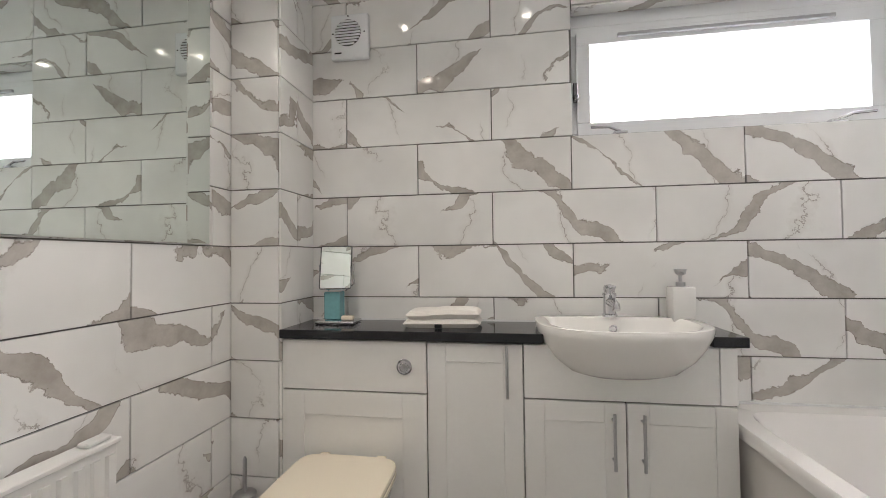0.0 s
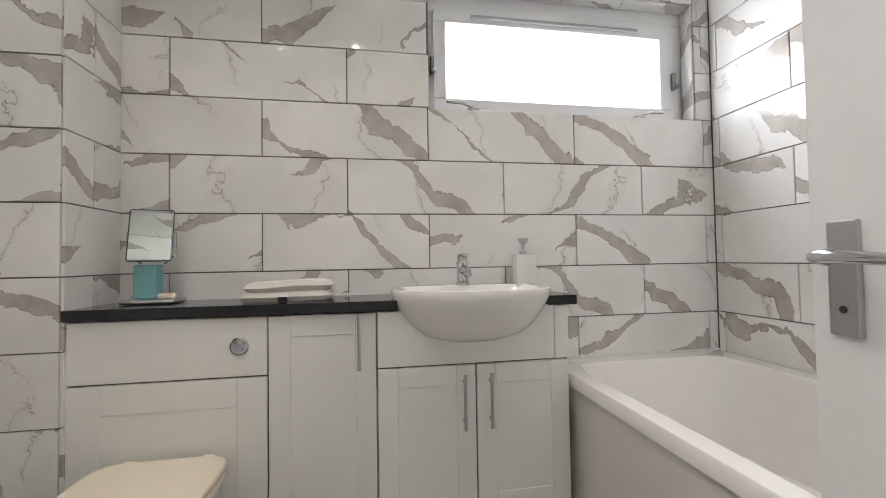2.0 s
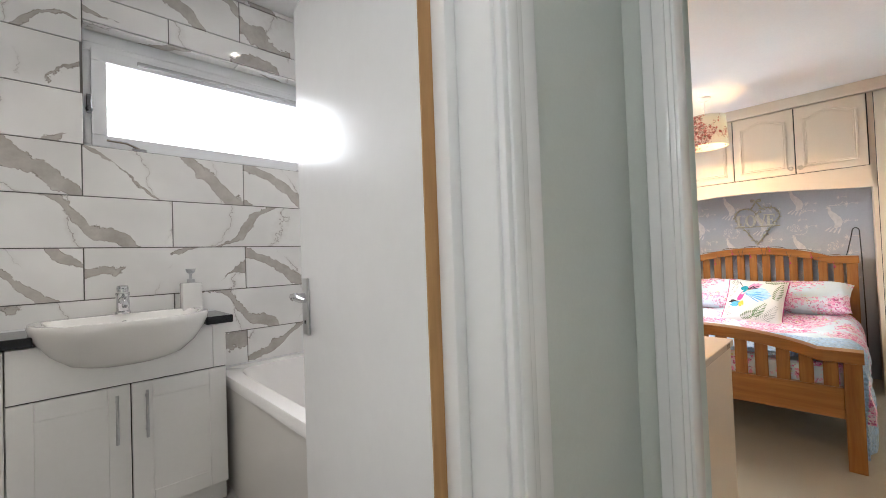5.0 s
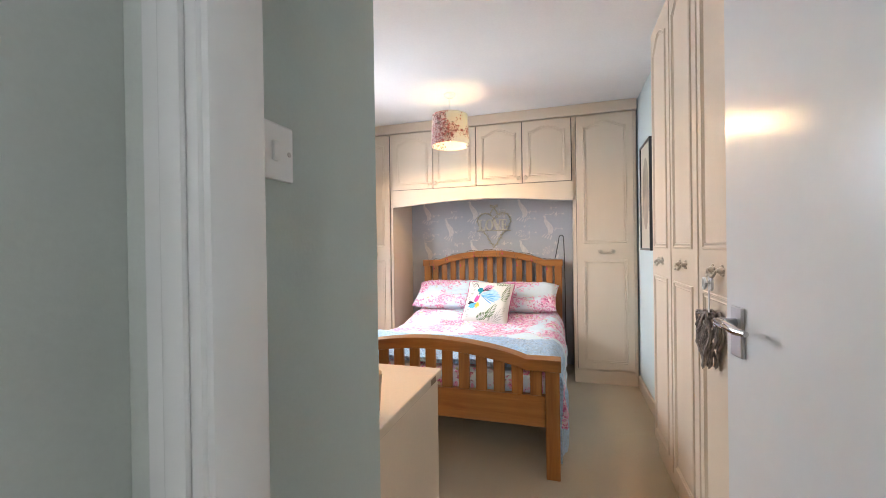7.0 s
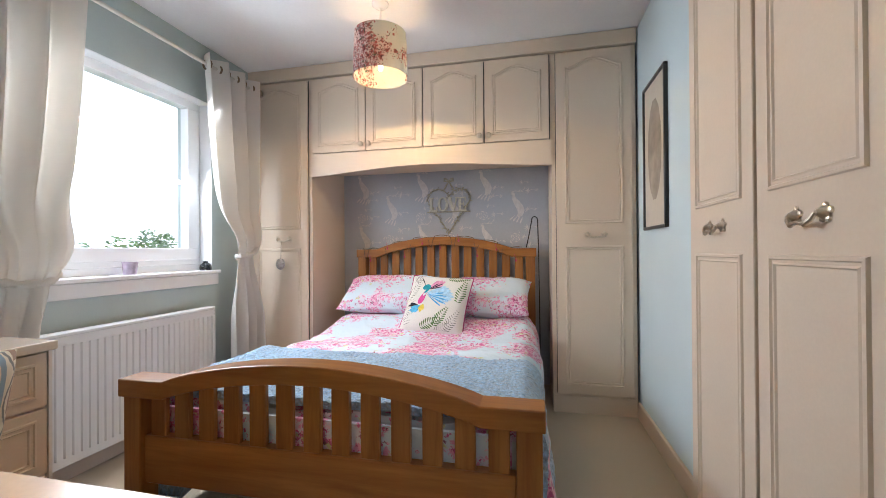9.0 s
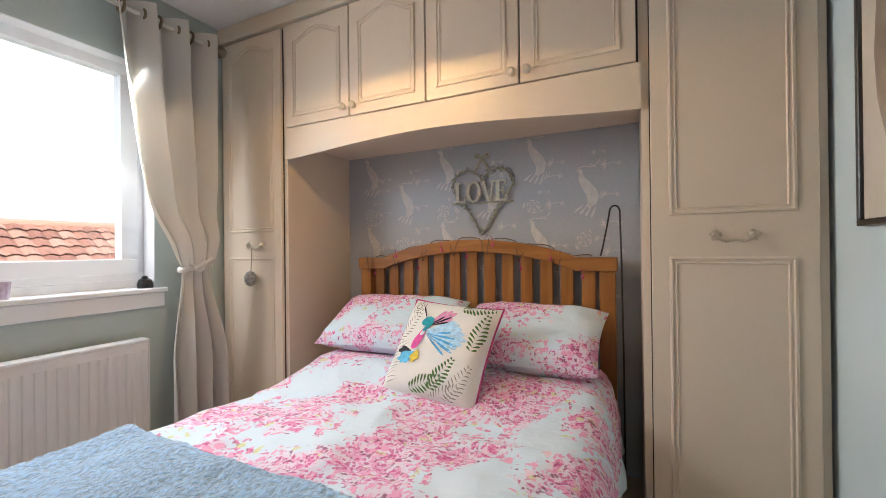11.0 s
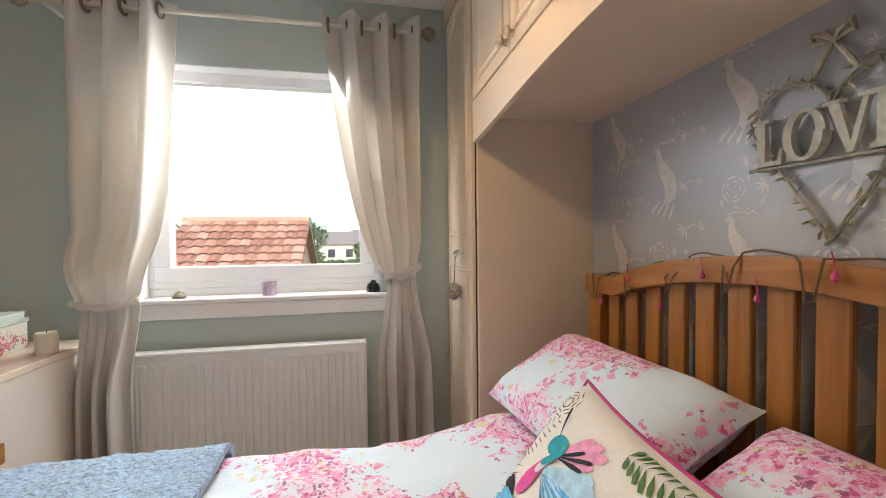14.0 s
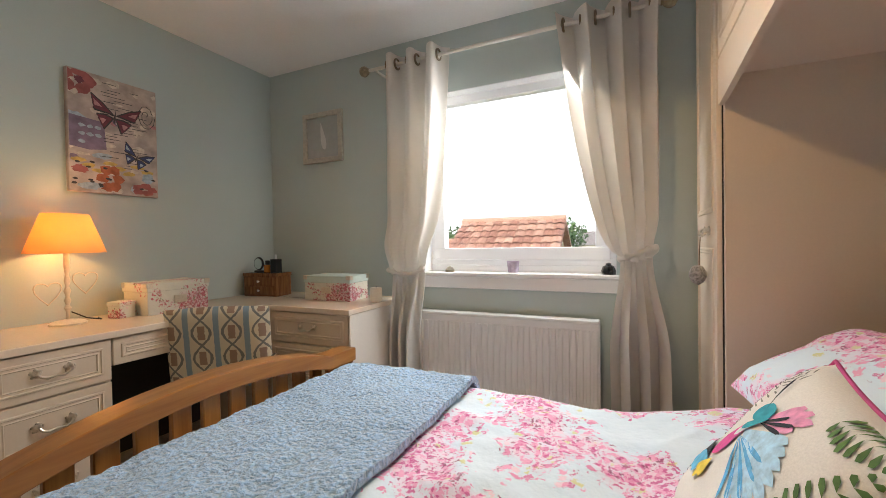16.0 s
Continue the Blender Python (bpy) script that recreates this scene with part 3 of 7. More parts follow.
def lever_set(parent, x, z, side, plate_h, keyhole=False):
    """A chrome plate and lever on a leaf's face; local x runs from the hinge."""
    s = side
    bm = bmesh.new()
    add_box(bm, x - 0.024, x + 0.024, min(0, s * 0.009), max(0, s * 0.009), z - plate_h * 0.68, z + plate_h * 0.32, bevel=0.003, seg=2)
    plate = part("back_plate", bm, BRUSHED, parent, "satin chrome back plate", local=True)
    bm = bmesh.new()
    add_lathe(bm, (x, 0, z), [(0.011, 0), (0.011, s * 0.03), (0.014, s * 0.034), (0.010, s * 0.052)], 14, "y")
    add_tube(bm, [(x + 0.012, s * 0.045, z), (x - 0.01, s * 0.048, z + 0.002), (x - 0.05, s * 0.05, z + 0.001), (x - 0.09, s * 0.048, z - 0.003), (x - 0.118, s * 0.044, z - 0.003)], [0.008, 0.011, 0.010, 0.009, 0.006], 10)
    part("lever", bm, CHROME, plate, "chrome lever", local=True, smooth=True)
    if keyhole:
        bm = bmesh.new()
        add_lathe(bm, (x, 0, z - plate_h * 0.45), [(0.006, s * 0.008), (0.006, s * 0.0105)], 10, "y")
        part("release", bm, BLACK, plate, "dark lock release", local=True)


def flush_door(name, x, y, angle, width, label, cut_edge=False, plate=0.17, lz=1.06, side=1):
    """A plain flush leaf hung at x, y: local x from the hinge, face +y to its left."""
    d = thing(name, x, y, 0.006, angle, label, "door", kind="structure")
    bm = bmesh.new()
    add_box(bm, 0.002, width, -0.018, 0.018, 0.0, DOOR_H - 0.012, bevel=0.002, seg=1)
    part("leaf", bm, WHITE_PAINT, d, local=True)
    if cut_edge:
        bm = bmesh.new()
        add_box(bm, -0.002, 0.0015, -0.0175, 0.0175, 0.0, DOOR_H - 0.013)
        part("hinge_edge", bm, RAW_WOOD, d, "bare pine hinge edge", local=True)
        for hz in (0.22, 1.78):
            bm = bmesh.new()
            add_tube(bm, [(-0.006, -0.02, hz - 0.04), (-0.006, -0.02, hz + 0.04)], 0.006, 8)
            part("hinge", bm, BRUSHED, d, local=True)
    for s in (-1, 1):
        lever_set(d, width - 0.06, lz, s, plate, cut_edge)
    return d


# lever parts sit on the leaf's faces
def lift_levers(d):
    for c in d.children:
        if c.name.startswith("back_plate"):
            ys = [v.co.y for v in c.data.vertices]
            dy = 0.018 if sum(ys) > 0 else -0.018
            c.data.transform(Matrix.Translation((0, dy, 0)))
            for g in c.children:
                g.data.transform(Matrix.Translation((0, dy, 0)))


bath_door = flush_door("door_bathroom", 0.800, 0.191, 82.0, 0.75, "white flush bathroom door standing open", True, 0.18, 1.055)
lift_levers(bath_door)
bed_door = flush_door("door_bedroom", BW + 0.07, -0.84, 5.5, 0.755, "white flush bedroom door standing open", False, 0.115, 1.005)
lift_levers(bed_door)

# ---- bathroom window ----


def pvc_window(name, x0, x1, z0, z1, y, frame_w, sash, label, pane, head=0.0):
    w = thing(name, (x0 + x1) / 2, y, z0, 0, label, "window", kind="structure")

    def ring(x0, x1, z0, z1, wd, y0, y1):
        bm = bmesh.new()
        add_box(bm, x0, x1, y0, y1, z0, z0 + wd, 0.004, 2)
        add_box(bm, x0, x1, y0, y1, z1 - wd, z1, 0.004, 2)
        add_box(bm, x0, x0 + wd, y0 + 0.0006, y1, z0 + wd, z1 - wd, 0.002, 1)
        add_box(bm, x1 - wd, x1, y0 + 0.0006, y1, z0 + wd, z1 - wd, 0.002, 1)
        return bm
    part("window_frame", ring(x0, x1, z0, z1, frame_w, y, y + 0.07), PVC, w)
    a = frame_w - 0.012
    part("sash", ring(x0 + a, x1 - a, z0 + a, z1 - a + head, sash, y - 0.014, y + 0.05), PVC, w)
    g = a + sash - 0.01
    p = part("pane", boxes((x0 + g, x1 - g, y + 0.016, y + 0.022, z0 + g, z1 - g + head)), pane, w)
    p.visible_shadow = False
    return w


bath_window = pvc_window("window_bathroom", BWIN[0] + 0.002, 1.722, 1.745, 2.292, 2.235, 0.042, 0.060, "white plastic bathroom window with obscured glass", FROSTED)
part("head_trim", boxes((BWIN[0], BWIN[1], 2.240, 2.262, 2.293, BWIN[3]), bevel=0.003), PVC, bath_window, "white plastic head trim")
part("side_trim", boxes((1.723, BWIN[1], 2.241, 2.262, BWIN[2], 2.292), bevel=0.003), PVC, bath_window, "white plastic side trim")
bed_window = pvc_window("window_bedroom", WIN[0], WIN[1], WIN[2] + 0.035, WIN[3], 1.88, 0.045, 0.075, "white plastic tilt window over the radiator", PANE, 0.055)
sill = thing("window_sill", 3.81, 1.785, 0.90, 0, "white painted window sill board with apron", "window sill", kind="structure")
part("board", boxes((3.16, 4.445, RY1 - 0.032, RY1 + 0.0, 0.898, 0.922), bevel=0.006, seg=2), WHITE_PAINT, sill)
part("ledge", boxes((WIN[0], WIN[1], RY1 + 0.001, 1.885, 0.9, 0.9215)), WHITE_PAINT, sill)
part("frame_foot", boxes((WIN[0], WIN[1], 1.886, 1.945, 0.88, WIN[2] + 0.0345)), PVC, sill)
part("apron", boxes((3.17, 4.435, RY1 - 0.02, RY1 + 0.0, 0.825, 0.897), bevel=0.003), WHITE_PAINT, sill)
part("reveal", boxes((WIN[0] - 0.0, WIN[0] + 0.004, RY1 + 0.001, 1.88, 0.923, WIN[3]), (WIN[1] - 0.004, WIN[1], RY1 + 0.001, 1.88, 0.923, WIN[3]), (WIN[0], WIN[1], RY1 + 0.001, 1.88, WIN[3] - 0.004, WIN[3])), WHITE_PAINT, sill)

# ---- bathroom furniture ----
UF = 1.893      # fronts
UNIT_X = (-0.851, -0.222, 0.158, 0.532, 0.912)
TOP_Z = 0.92


def shaker(parent, x0, x1, z0, z1, name="door", frame=0.075):
    """A white leaf with a recessed shaker panel, facing -y at the unit fronts."""
    w, h = x1 - x0 - 0.005, z1 - z0 - 0.005
    x0 += 0.0025
    z0 += 0.0025
    bm = bmesh.new()
    add_box(bm, x0 + frame - 0.01, x0 + w - frame + 0.01, UF - 0.0145, UF + 0.0, z0 + frame - 0.01, z0 + h - frame + 0.01)
    for s in ((x0, x0 + frame, z0, z0 + h), (x0 + w - frame, x0 + w, z0, z0 + h), (x0 + frame, x0 + w - frame, z0, z0 + frame), (x0 + frame, x0 + w - frame, z0 + h - frame, z0 + h)):
        add_box(bm, s[0], s[1], UF - 0.018, UF, s[2], s[3], 0.002)
    return part(name, bm, UNIT_WHITE, parent)


def bar_handle(parent, x, z0, z1):
    bm = bmesh.new()
    add_tube(bm, [(x, UF - 0.05, z0), (x, UF - 0.05, z1)], 0.006, 10)
    for z in (z0 + 0.03, z1 - 0.03):
        add_tube(bm, [(x, UF - 0.05, z), (x, UF - 0.015, z)], 0.005, 8)
    part("handle", bm, BRUSHED, parent, "brushed steel bar handle", smooth=True)


def unit_body(u, x0, x1, z1=TOP_Z - 0.04):
    part("carcass", boxes((x0, x1, UF, BY1 - 0.002, 0.10, z1)), UNIT_WHITE, u)
    # dark sheet behind the fronts, painting the shade between them
    part("shadow_gap", boxes((x0 + 0.001, x1 - 0.001, UF - 0.004, UF - 0.0005, 0.102, z1 - 0.002)), DARK, u, "dark sheet painted as shade in the door gaps")
    part("plinth", boxes((x0, x1, UF + 0.03, UF + 0.045, 0.0, 0.10)), UNIT_WHITE, u)


wc = thing("toilet_unit", -0.54, 2.0, 0, 0, "white cistern unit with a chrome flush button", "bathroom cabinet", "fitted bathroom units")
unit_body(wc, UNIT_X[0], UNIT_X[1])
part("upper_panel", boxes((UNIT_X[0] + 0.0025, UNIT_X[1] - 0.0025, UF - 0.018, UF, 0.671, TOP_Z - 0.043), bevel=0.002), UNIT_WHITE, wc)
shaker(wc, UNIT_X[0], UNIT_X[1], 0.10, 0.668, "lower_panel", 0.10)
bm = bmesh.new()
add_lathe(bm, (-0.315, UF - 0.018, 0.775), [(0.032, 0), (0.032, -0.005), (0.028, -0.009), (0.026, -0.006), (0.006, -0.007)], 28, "y")
fb = part("flush_button", bm, CHROME, wc, "round chrome flush button", smooth=True)
bm = bmesh.new()
add_lathe(bm, (-0.315, UF - 0.025, 0.775), [(0.018, 0.002), (0.018, -0.003), (0.015, -0.006)], 24, "y")
part("inner_button", bm, CHROME, fb, smooth=True)

tall = thing("narrow_cabinet", -0.04, 2.0, 0, 0, "narrow white shaker cabinet with a steel bar handle", "bathroom cabinet", "fitted bathroom units")
unit_body(tall, UNIT_X[1], UNIT_X[2])
tall_door = shaker(tall, UNIT_X[1], UNIT_X[2], 0.10, TOP_Z - 0.042)
bar_handle(tall_door, 0.095, 0.675, 0.875)

van = thing("vanity_unit", 0.53, 2.0, 0, 0, "white two-door vanity unit under the basin", "bathroom cabinet", "fitted bathroom units")
unit_body(van, UNIT_X[2], UNIT_X[4], 0.80)
part("upper_panel", boxes((UNIT_X[2] + 0.0025, UNIT_X[4] - 0.06, UF - 0.018, UF, 0.671, TOP_Z - 0.043), bevel=0.002), UNIT_WHITE, van)
part("end_filler", boxes((UNIT_X[4] - 0.058, UNIT_X[4], UF - 0.018, UF, 0.671, TOP_Z - 0.043), bevel=0.002), UNIT_WHITE, van)
for a, b, hx in ((UNIT_X[2], UNIT_X[3], 0.482), (UNIT_X[3], UNIT_X[4], 0.585)):
    dd = shaker(van, a, b, 0.10, 0.668)
    bar_handle(dd, hx, 0.43, 0.635)

worktop = thing("worktop", 0.05, 2.0, TOP_Z - 0.038, 0, "glossy black worktop over the bathroom units", "worktop")
bm = boxes((-0.853, 0.235, UF - 0.035, BY1 - 0.001, TOP_Z - 0.038, TOP_Z), (0.235, 0.825, 2.125, BY1 - 0.001, TOP_Z - 0.038, TOP_Z), (0.825, 0.945, UF - 0.035, BY1 - 0.001, TOP_Z - 0.038, TOP_Z), bevel=0.004, seg=2)
part("top", bm, BLACK_TOP, worktop)
part("sealant", boxes((-0.85, 0.94, BY1 - 0.008, BY1 - 0.001, TOP_Z, TOP_Z + 0.008)), WHITE_PAINT, worktop)


def basin_outline(k, cx=0.53, n=40):
    """A straight back with softly squared corners and a bowed front."""
    pts = []
    for i in range(n):
        a = 2 * math.pi * i / n
        c, s = math.cos(a), math.sin(a)
        p = 0.38 if s > 0 else 0.72
        x = cx + 0.318 * math.copysign(abs(c) ** p, c) * k
        y = 1.955 + (0.165 if s > 0 else 0.245) * math.copysign(abs(s) ** (0.38 if s > 0 else 0.85), s) * k
        pts.append((x, y))
    return pts


def stack(layers, close_lo=True, close_hi=True):
    """Rings of equal count joined in order: (points, z)."""
    bm = bmesh.new()
    rings = [[bm.verts.new((*p, z)) for p in pts] for pts, z in layers]
    n = len(rings[0])
    for a, b in zip(rings, rings[1:]):
        for i in range(n):
            bm.faces.new((a[i], a[(i + 1) % n], b[(i + 1) % n], b[i]))
    if close_lo:
        bm.faces.new(rings[0][::-1])
    if close_hi:
        bm.faces.new(rings[-1])
    return bm


def shifted(pts, dx, dy, k=1.0, cx=0.53, cy=1.955):
    return [((x - cx) * k + cx + dx, (y - cy) * k + cy + dy) for x, y in pts]


basin = thing("basin", 0.53, 1.95, 0.78, 0, "white semi-recessed ceramic basin in the black worktop", "basin")
o = basin_outline(1.0)
bz = 0.958
layers = [(shifted(o, 0, 0.06, 0.28), bz - 0.220), (shifted(o, 0, 0.045, 0.48), bz - 0.210), (shifted(o, 0, 0.028, 0.69), bz - 0.178), (shifted(o, 0, 0.016, 0.84), bz - 0.128), (shifted(o, 0, 0.006, 0.93), bz - 0.078), (shifted(o, 0, 0, 0.985), bz - 0.035), (o, bz - 0.012), (shifted(o, 0, 0, 0.992), bz - 0.002), (shifted(o, 0, 0, 0.975), bz),
          (shifted(o, 0, -0.018, 0.86), bz - 0.002), (shifted(o, 0, -0.022, 0.83), bz - 0.012), (shifted(o, 0, -0.024, 0.74), bz - 0.07), (shifted(o, 0, -0.02, 0.52), bz - 0.12), (shifted(o, 0, -0.015, 0.12), bz - 0.135)]
part("bowl", stack(layers), CERAMIC, basin, smooth=True)
bm = bmesh.new()
add_lathe(bm, (0.53, 2.035, bz - 0.045), [(0.017, 0), (0.017, -0.006), (0.012, -0.008), (0.010, -0.003), (0.002, -0.003)], 18, "y")
part("overflow", bm, CHROME, basin, "chrome overflow ring", smooth=True)
bm = bmesh.new()
add_lathe(bm, (0.53, 1.935, bz - 0.138), [(0.022, 0.0), (0.024, 0.004), (0.018, 0.008), (0.004, 0.010)], 18)
part("waste", bm, CHROME, basin, "chrome waste plug", smooth=True)

tap = thing("basin_tap", 0.53, 2.085, bz, 0, "chrome mixer tap on the basin", "tap")
bm = bmesh.new()
add_lathe(bm, (0.53, 2.085, bz), [(0.031, 0), (0.031, 0.008), (0.026, 0.014), (0.025, 0.085), (0.028, 0.09), (0.028, 0.10)], 22)
tb = part("body", bm, CHROME, tap, smooth=True)
bm = bmesh.new()
add_tube(bm, [(0.53, 2.085, bz + 0.06), (0.53, 2.03, bz + 0.066), (0.53, 1.985, bz + 0.058), (0.53, 1.975, bz + 0.04)], [0.020, 0.018, 0.016, 0.015], 14)
part("spout", bm, CHROME, tap, smooth=True)
bm = bmesh.new()
add_lathe(bm, (0.53, 2.085, bz + 0.102), [(0.022, 0), (0.024, 0.02), (0.020, 0.03), (0.004, 0.034)], 20)
add_box(bm, 0.517, 0.543, 2.02, 2.085, bz + 0.122, bz + 0.134, 0.004, 2)
part("lever", bm, CHROME, tap, smooth=True)

toilet = thing("toilet", -0.53, 1.66, 0, 0, "back-to-wall toilet with a closed cream seat", "toilet")


def pan_ring(k, dy=0.0, cx=-0.53, n=32):
    pts = []
    for i in range(n):
        a = 2 * math.pi * i / n
        c, s = math.cos(a), math.sin(a)
        q = 0.28 if s > 0 else 0.42
        pts.append((cx + 0.205 * k * math.copysign(abs(c) ** 0.35, c), 1.62 + dy + (0.235 if s > 0 else 0.27) * k * math.copysign(abs(s) ** q, s)))
    return pts


part("pan", stack([(pan_ring(0.62, 0.06), 0.0), (pan_ring(0.62, 0.06), 0.05), (pan_ring(0.72, 0.045), 0.2), (pan_ring(0.92, 0.01), 0.33), (pan_ring(0.95, 0.0), 0.375)]), CERAMIC, toilet, smooth=True)
part("seat", stack([(pan_ring(0.96), 0.376), (pan_ring(1.0), 0.38), (pan_ring(1.0), 0.392), (pan_ring(0.97), 0.396)]), SEAT_CREAM, toilet, smooth=True)
part("lid", stack([(pan_ring(0.985), 0.398), (pan_ring(1.0), 0.402), (pan_ring(1.0), 0.414), (pan_ring(0.985), 0.419), (pan_ring(0.5), 0.421)]), SEAT_CREAM, toilet, "cream plastic lid", smooth=True)
for s in (-1, 1):
    bm = bmesh.new()
    add_box(bm, -0.53 + s * 0.12 - 0.02, -0.53 + s * 0.12 + 0.02, 1.85, 1.872, 0.385, 0.418, 0.006, 2)
    part("hinge", bm, SEAT_CREAM, toilet)

bath = thing("bath", 1.38, 1.3, 0, 0, "white acrylic bath along the tiled wall", "bath")
RIM = 0.592


def bath_ring(k, kx, n=48, ky=None):
    pts = []
    for i in range(n):
        a = 2 * math.pi * i / n
        c, s = math.cos(a), math.sin(a)
        pts.append((1.399 + 0.466 * kx * math.copysign(abs(c) ** k, c), 1.31 + 0.845 * (ky or kx) * math.copysign(abs(s) ** k, s)))
    return pts


part("tub", stack([(bath_ring(0.05, 0.999), RIM - 0.05), (bath_ring(0.05, 0.999), RIM - 0.008), (bath_ring(0.06, 0.99), RIM), (bath_ring(0.2, 0.84, ky=0.90), RIM - 0.002), (bath_ring(0.22, 0.82, ky=0.885), RIM - 0.02), (bath_ring(0.28, 0.74, ky=0.80), 0.38), (bath_ring(0.35, 0.66, ky=0.72), 0.22), (bath_ring(0.4, 0.45, ky=0.55), 0.18)], close_lo=False), ACRYLIC, bath, smooth=True)
part("side_panel", boxes((0.945, 0.962, 0.47, 2.15, 0.10, RIM - 0.04), bevel=0.002), PANEL_GREY, bath, "pale grey bath panel")
part("end_panel", boxes((0.963, 1.862, 0.472, 0.488, 0.0, RIM - 0.04)), PANEL_GREY, bath)
part("plinth", boxes((0.950, 0.966, 0.47, 2.15, 0.0, 0.099)), PANEL_GREY, bath)
structure("sealant", boxes((0.94, BX1 - 0.001, BY1 - 0.008, BY1 - 0.001, RIM, RIM + 0.008)), WHITE_PAINT, "white sealant bead over the bath rim", "trim")

mirror = thing("wall_mirror", BX0, 1.24, 1.28, 0, "large frameless mirror on the tiled wall", "mirror")
part("glass", boxes((BX0 + 0.001, BX0 + 0.007, 0.60, 1.728, 1.28, 2.30), bevel=0.002), MIRROR, mirror)

# ---- bedroom furniture ----
WX = 4.777      # fronts of the fitted wardrobes round the bed
EAST = Matrix.Rotation(radians(-90), 4, "Z")     # local -y (front) turns to -x; local x runs to -y


def east_at(y, z):
    return Matrix.Translation((WX, y, z)) @ EAST


def tall_wardrobe(y0, y1, label, hinge_left, hx):
    """Fitted wardrobe between y0 and y1: a one-leaf door with an arched upper and a plain lower panel."""
    w = thing("fitted_wardrobe", 5.0, (y0 + y1) / 2, 0, 0, label, "wardrobe", "fitted bedroom furniture")
    part("carcass", boxes((WX + 0.002, RX1 - 0.002, y0, y1, 0.0, 2.31)), CREAM, w)
    part("plinth", boxes((WX - 0.004, WX + 0.0, y0, y1, 0.002, 0.11)), CREAM, w)
    # shade round the leaf, put in as a dark backing sheet
    part("shadow_gap", boxes((WX - 0.0012, WX + 0.0015, y0 + 0.024, y1 - 0.024, 0.124, 2.301)), DARK, w, "dark sheet painted as shade round the door")
    wd = y1 - y0 - 0.05
    d = cabinet_door(w, east_at(y1 - 0.025, 0.125) @ Matrix.Translation((0, -0.02, 0)), wd, 2.175, [(0.055, wd - 0.055, 1.08, 2.13, 0.05), (0.055, wd - 0.055, 0.06, 0.94, 0)])
    drop_handle(d, (WX - 0.02, y1 - 0.025 - hx, 1.135), EAST)
    return w


tall_wardrobe(RY0 + 0.012, -0.445, "cream fitted wardrobe with an ornate handle", True, 0.24)
tall_wardrobe(1.262, RY1 - 0.004, "cream fitted wardrobe beside the curtain", False, 0.27)

over = thing("overbed_cupboard", 5.0, 0.4, 1.75, 0, "cream cupboards bridging the bed with an arched pelmet", "cupboard", "fitted bedroom furniture")
part("carcass", boxes((WX + 0.002, RX1 - 0.002, -0.445, 1.262, 1.69, 2.31)), CREAM, over)
# one dark sheet colours in the shade between the four leaves
part("shadow_gap", boxes((WX - 0.0012, WX + 0.0015, -0.437, 1.254, 1.7535, 2.305)), DARK, over, "dark sheet painted as shade round the doors")
dw = (1.262 + 0.445 - 0.02) / 4
for k in range(4):
    y1 = 1.252 - k * dw
    d = cabinet_door(over, east_at(y1, 1.755) @ Matrix.Translation((0, -0.02, 0)), dw - 0.003, 0.548, [(0.05, dw - 0.053, 0.05, 0.50, 0.045)])
    bm = bmesh.new()
    ky = y1 - (dw - 0.03 if k % 2 == 0 else 0.03)
    add_lathe(bm, (WX - 0.02, ky, 1.80), [(0.012, 0), (0.008, -0.01), (0.018, -0.018), (0.019, -0.024), (0.010, -0.032)], 14, "x")
    part("knob", bm, HANDLE_METAL, d, "small gilt knob", smooth=True)
n = 24
low = []
for k in range(n + 1):
    s = k / n
    low.append((-0.445 + 1.707 * s, 1.587 + 0.048 * (math.sin(math.pi * s) ** 1.4 if 0.0 < s < 1.0 else 0)))
bm = prism(low + [(1.262, 1.752), (-0.445, 1.752)], WX - 0.018, WX + 0.001, "x")
part("pelmet", bm, CREAM, over, "shallow arched pelmet board")
cornice = thing("cornice", 4.9, 0.4, 2.31, 0, "cream cornice along the top of the wardrobes", "cornice", "fitted bedroom furniture")
part("board", boxes((WX - 0.03, RX1 - 0.003, RY0 + 0.01, RY1 - 0.003, 2.312, RH - 0.002), bevel=0.004), CREAM, cornice)

# wardrobes built into the recess beside the door
WF = -0.872
for k, (x0, x1) in enumerate(((3.226, 3.64), (2.82, 3.222), (2.412, 2.816))):
    w = thing("recess_wardrobe", (x0 + x1) / 2, -1.1, 0, 0, "tall cream fitted wardrobe with an ornate handle", "wardrobe", "recess wardrobes")
    part("carcass", boxes((x0, x1, -1.49, WF - 0.001, 0.0, RH - 0.003)), CREAM, w)
    m = Matrix.Translation((x1 - 0.004, WF, 0.10)) @ Matrix.Rotation(radians(180), 4, "Z")
    # dark backing that paints shade into the slit round this door
    part("shadow_gap", boxes((x0 + 0.002, x1 - 0.002, WF - 0.0008, WF + 0.0015, 0.098, 2.372)), DARK, w, "dark sheet painted as shade round the door")
    wd = x1 - x0 - 0.008
    d = cabinet_door(w, m @ Matrix.Translation((0, -0.02, 0)), wd, 2.27, [(0.055, wd - 0.055, 1.07, 2.20, 0.06), (0.055, wd - 0.055, 0.06, 0.925, 0)])
    drop_handle(d, ((x0 + x1) / 2 + (0.0), WF + 0.02, 1.105), Matrix.Rotation(radians(180), 4, "Z"), 0.085)
side = thing("wardrobe_end_panel", 2.40, -1.1, 0, 0, "cream end panel of the recess wardrobes", "panel")
part("panel", boxes((2.388, 2.408, -1.48, WF + 0.02, 0, RH - 0.003), bevel=0.003), CREAM, side)

# the bed
FX, HX, B0, B1 = 3.200, 5.175, -0.34, 1.08
bed = thing("bed", 4.15, 0.35, 0, 0, "honey pine double bed with slatted arched ends", "bed")


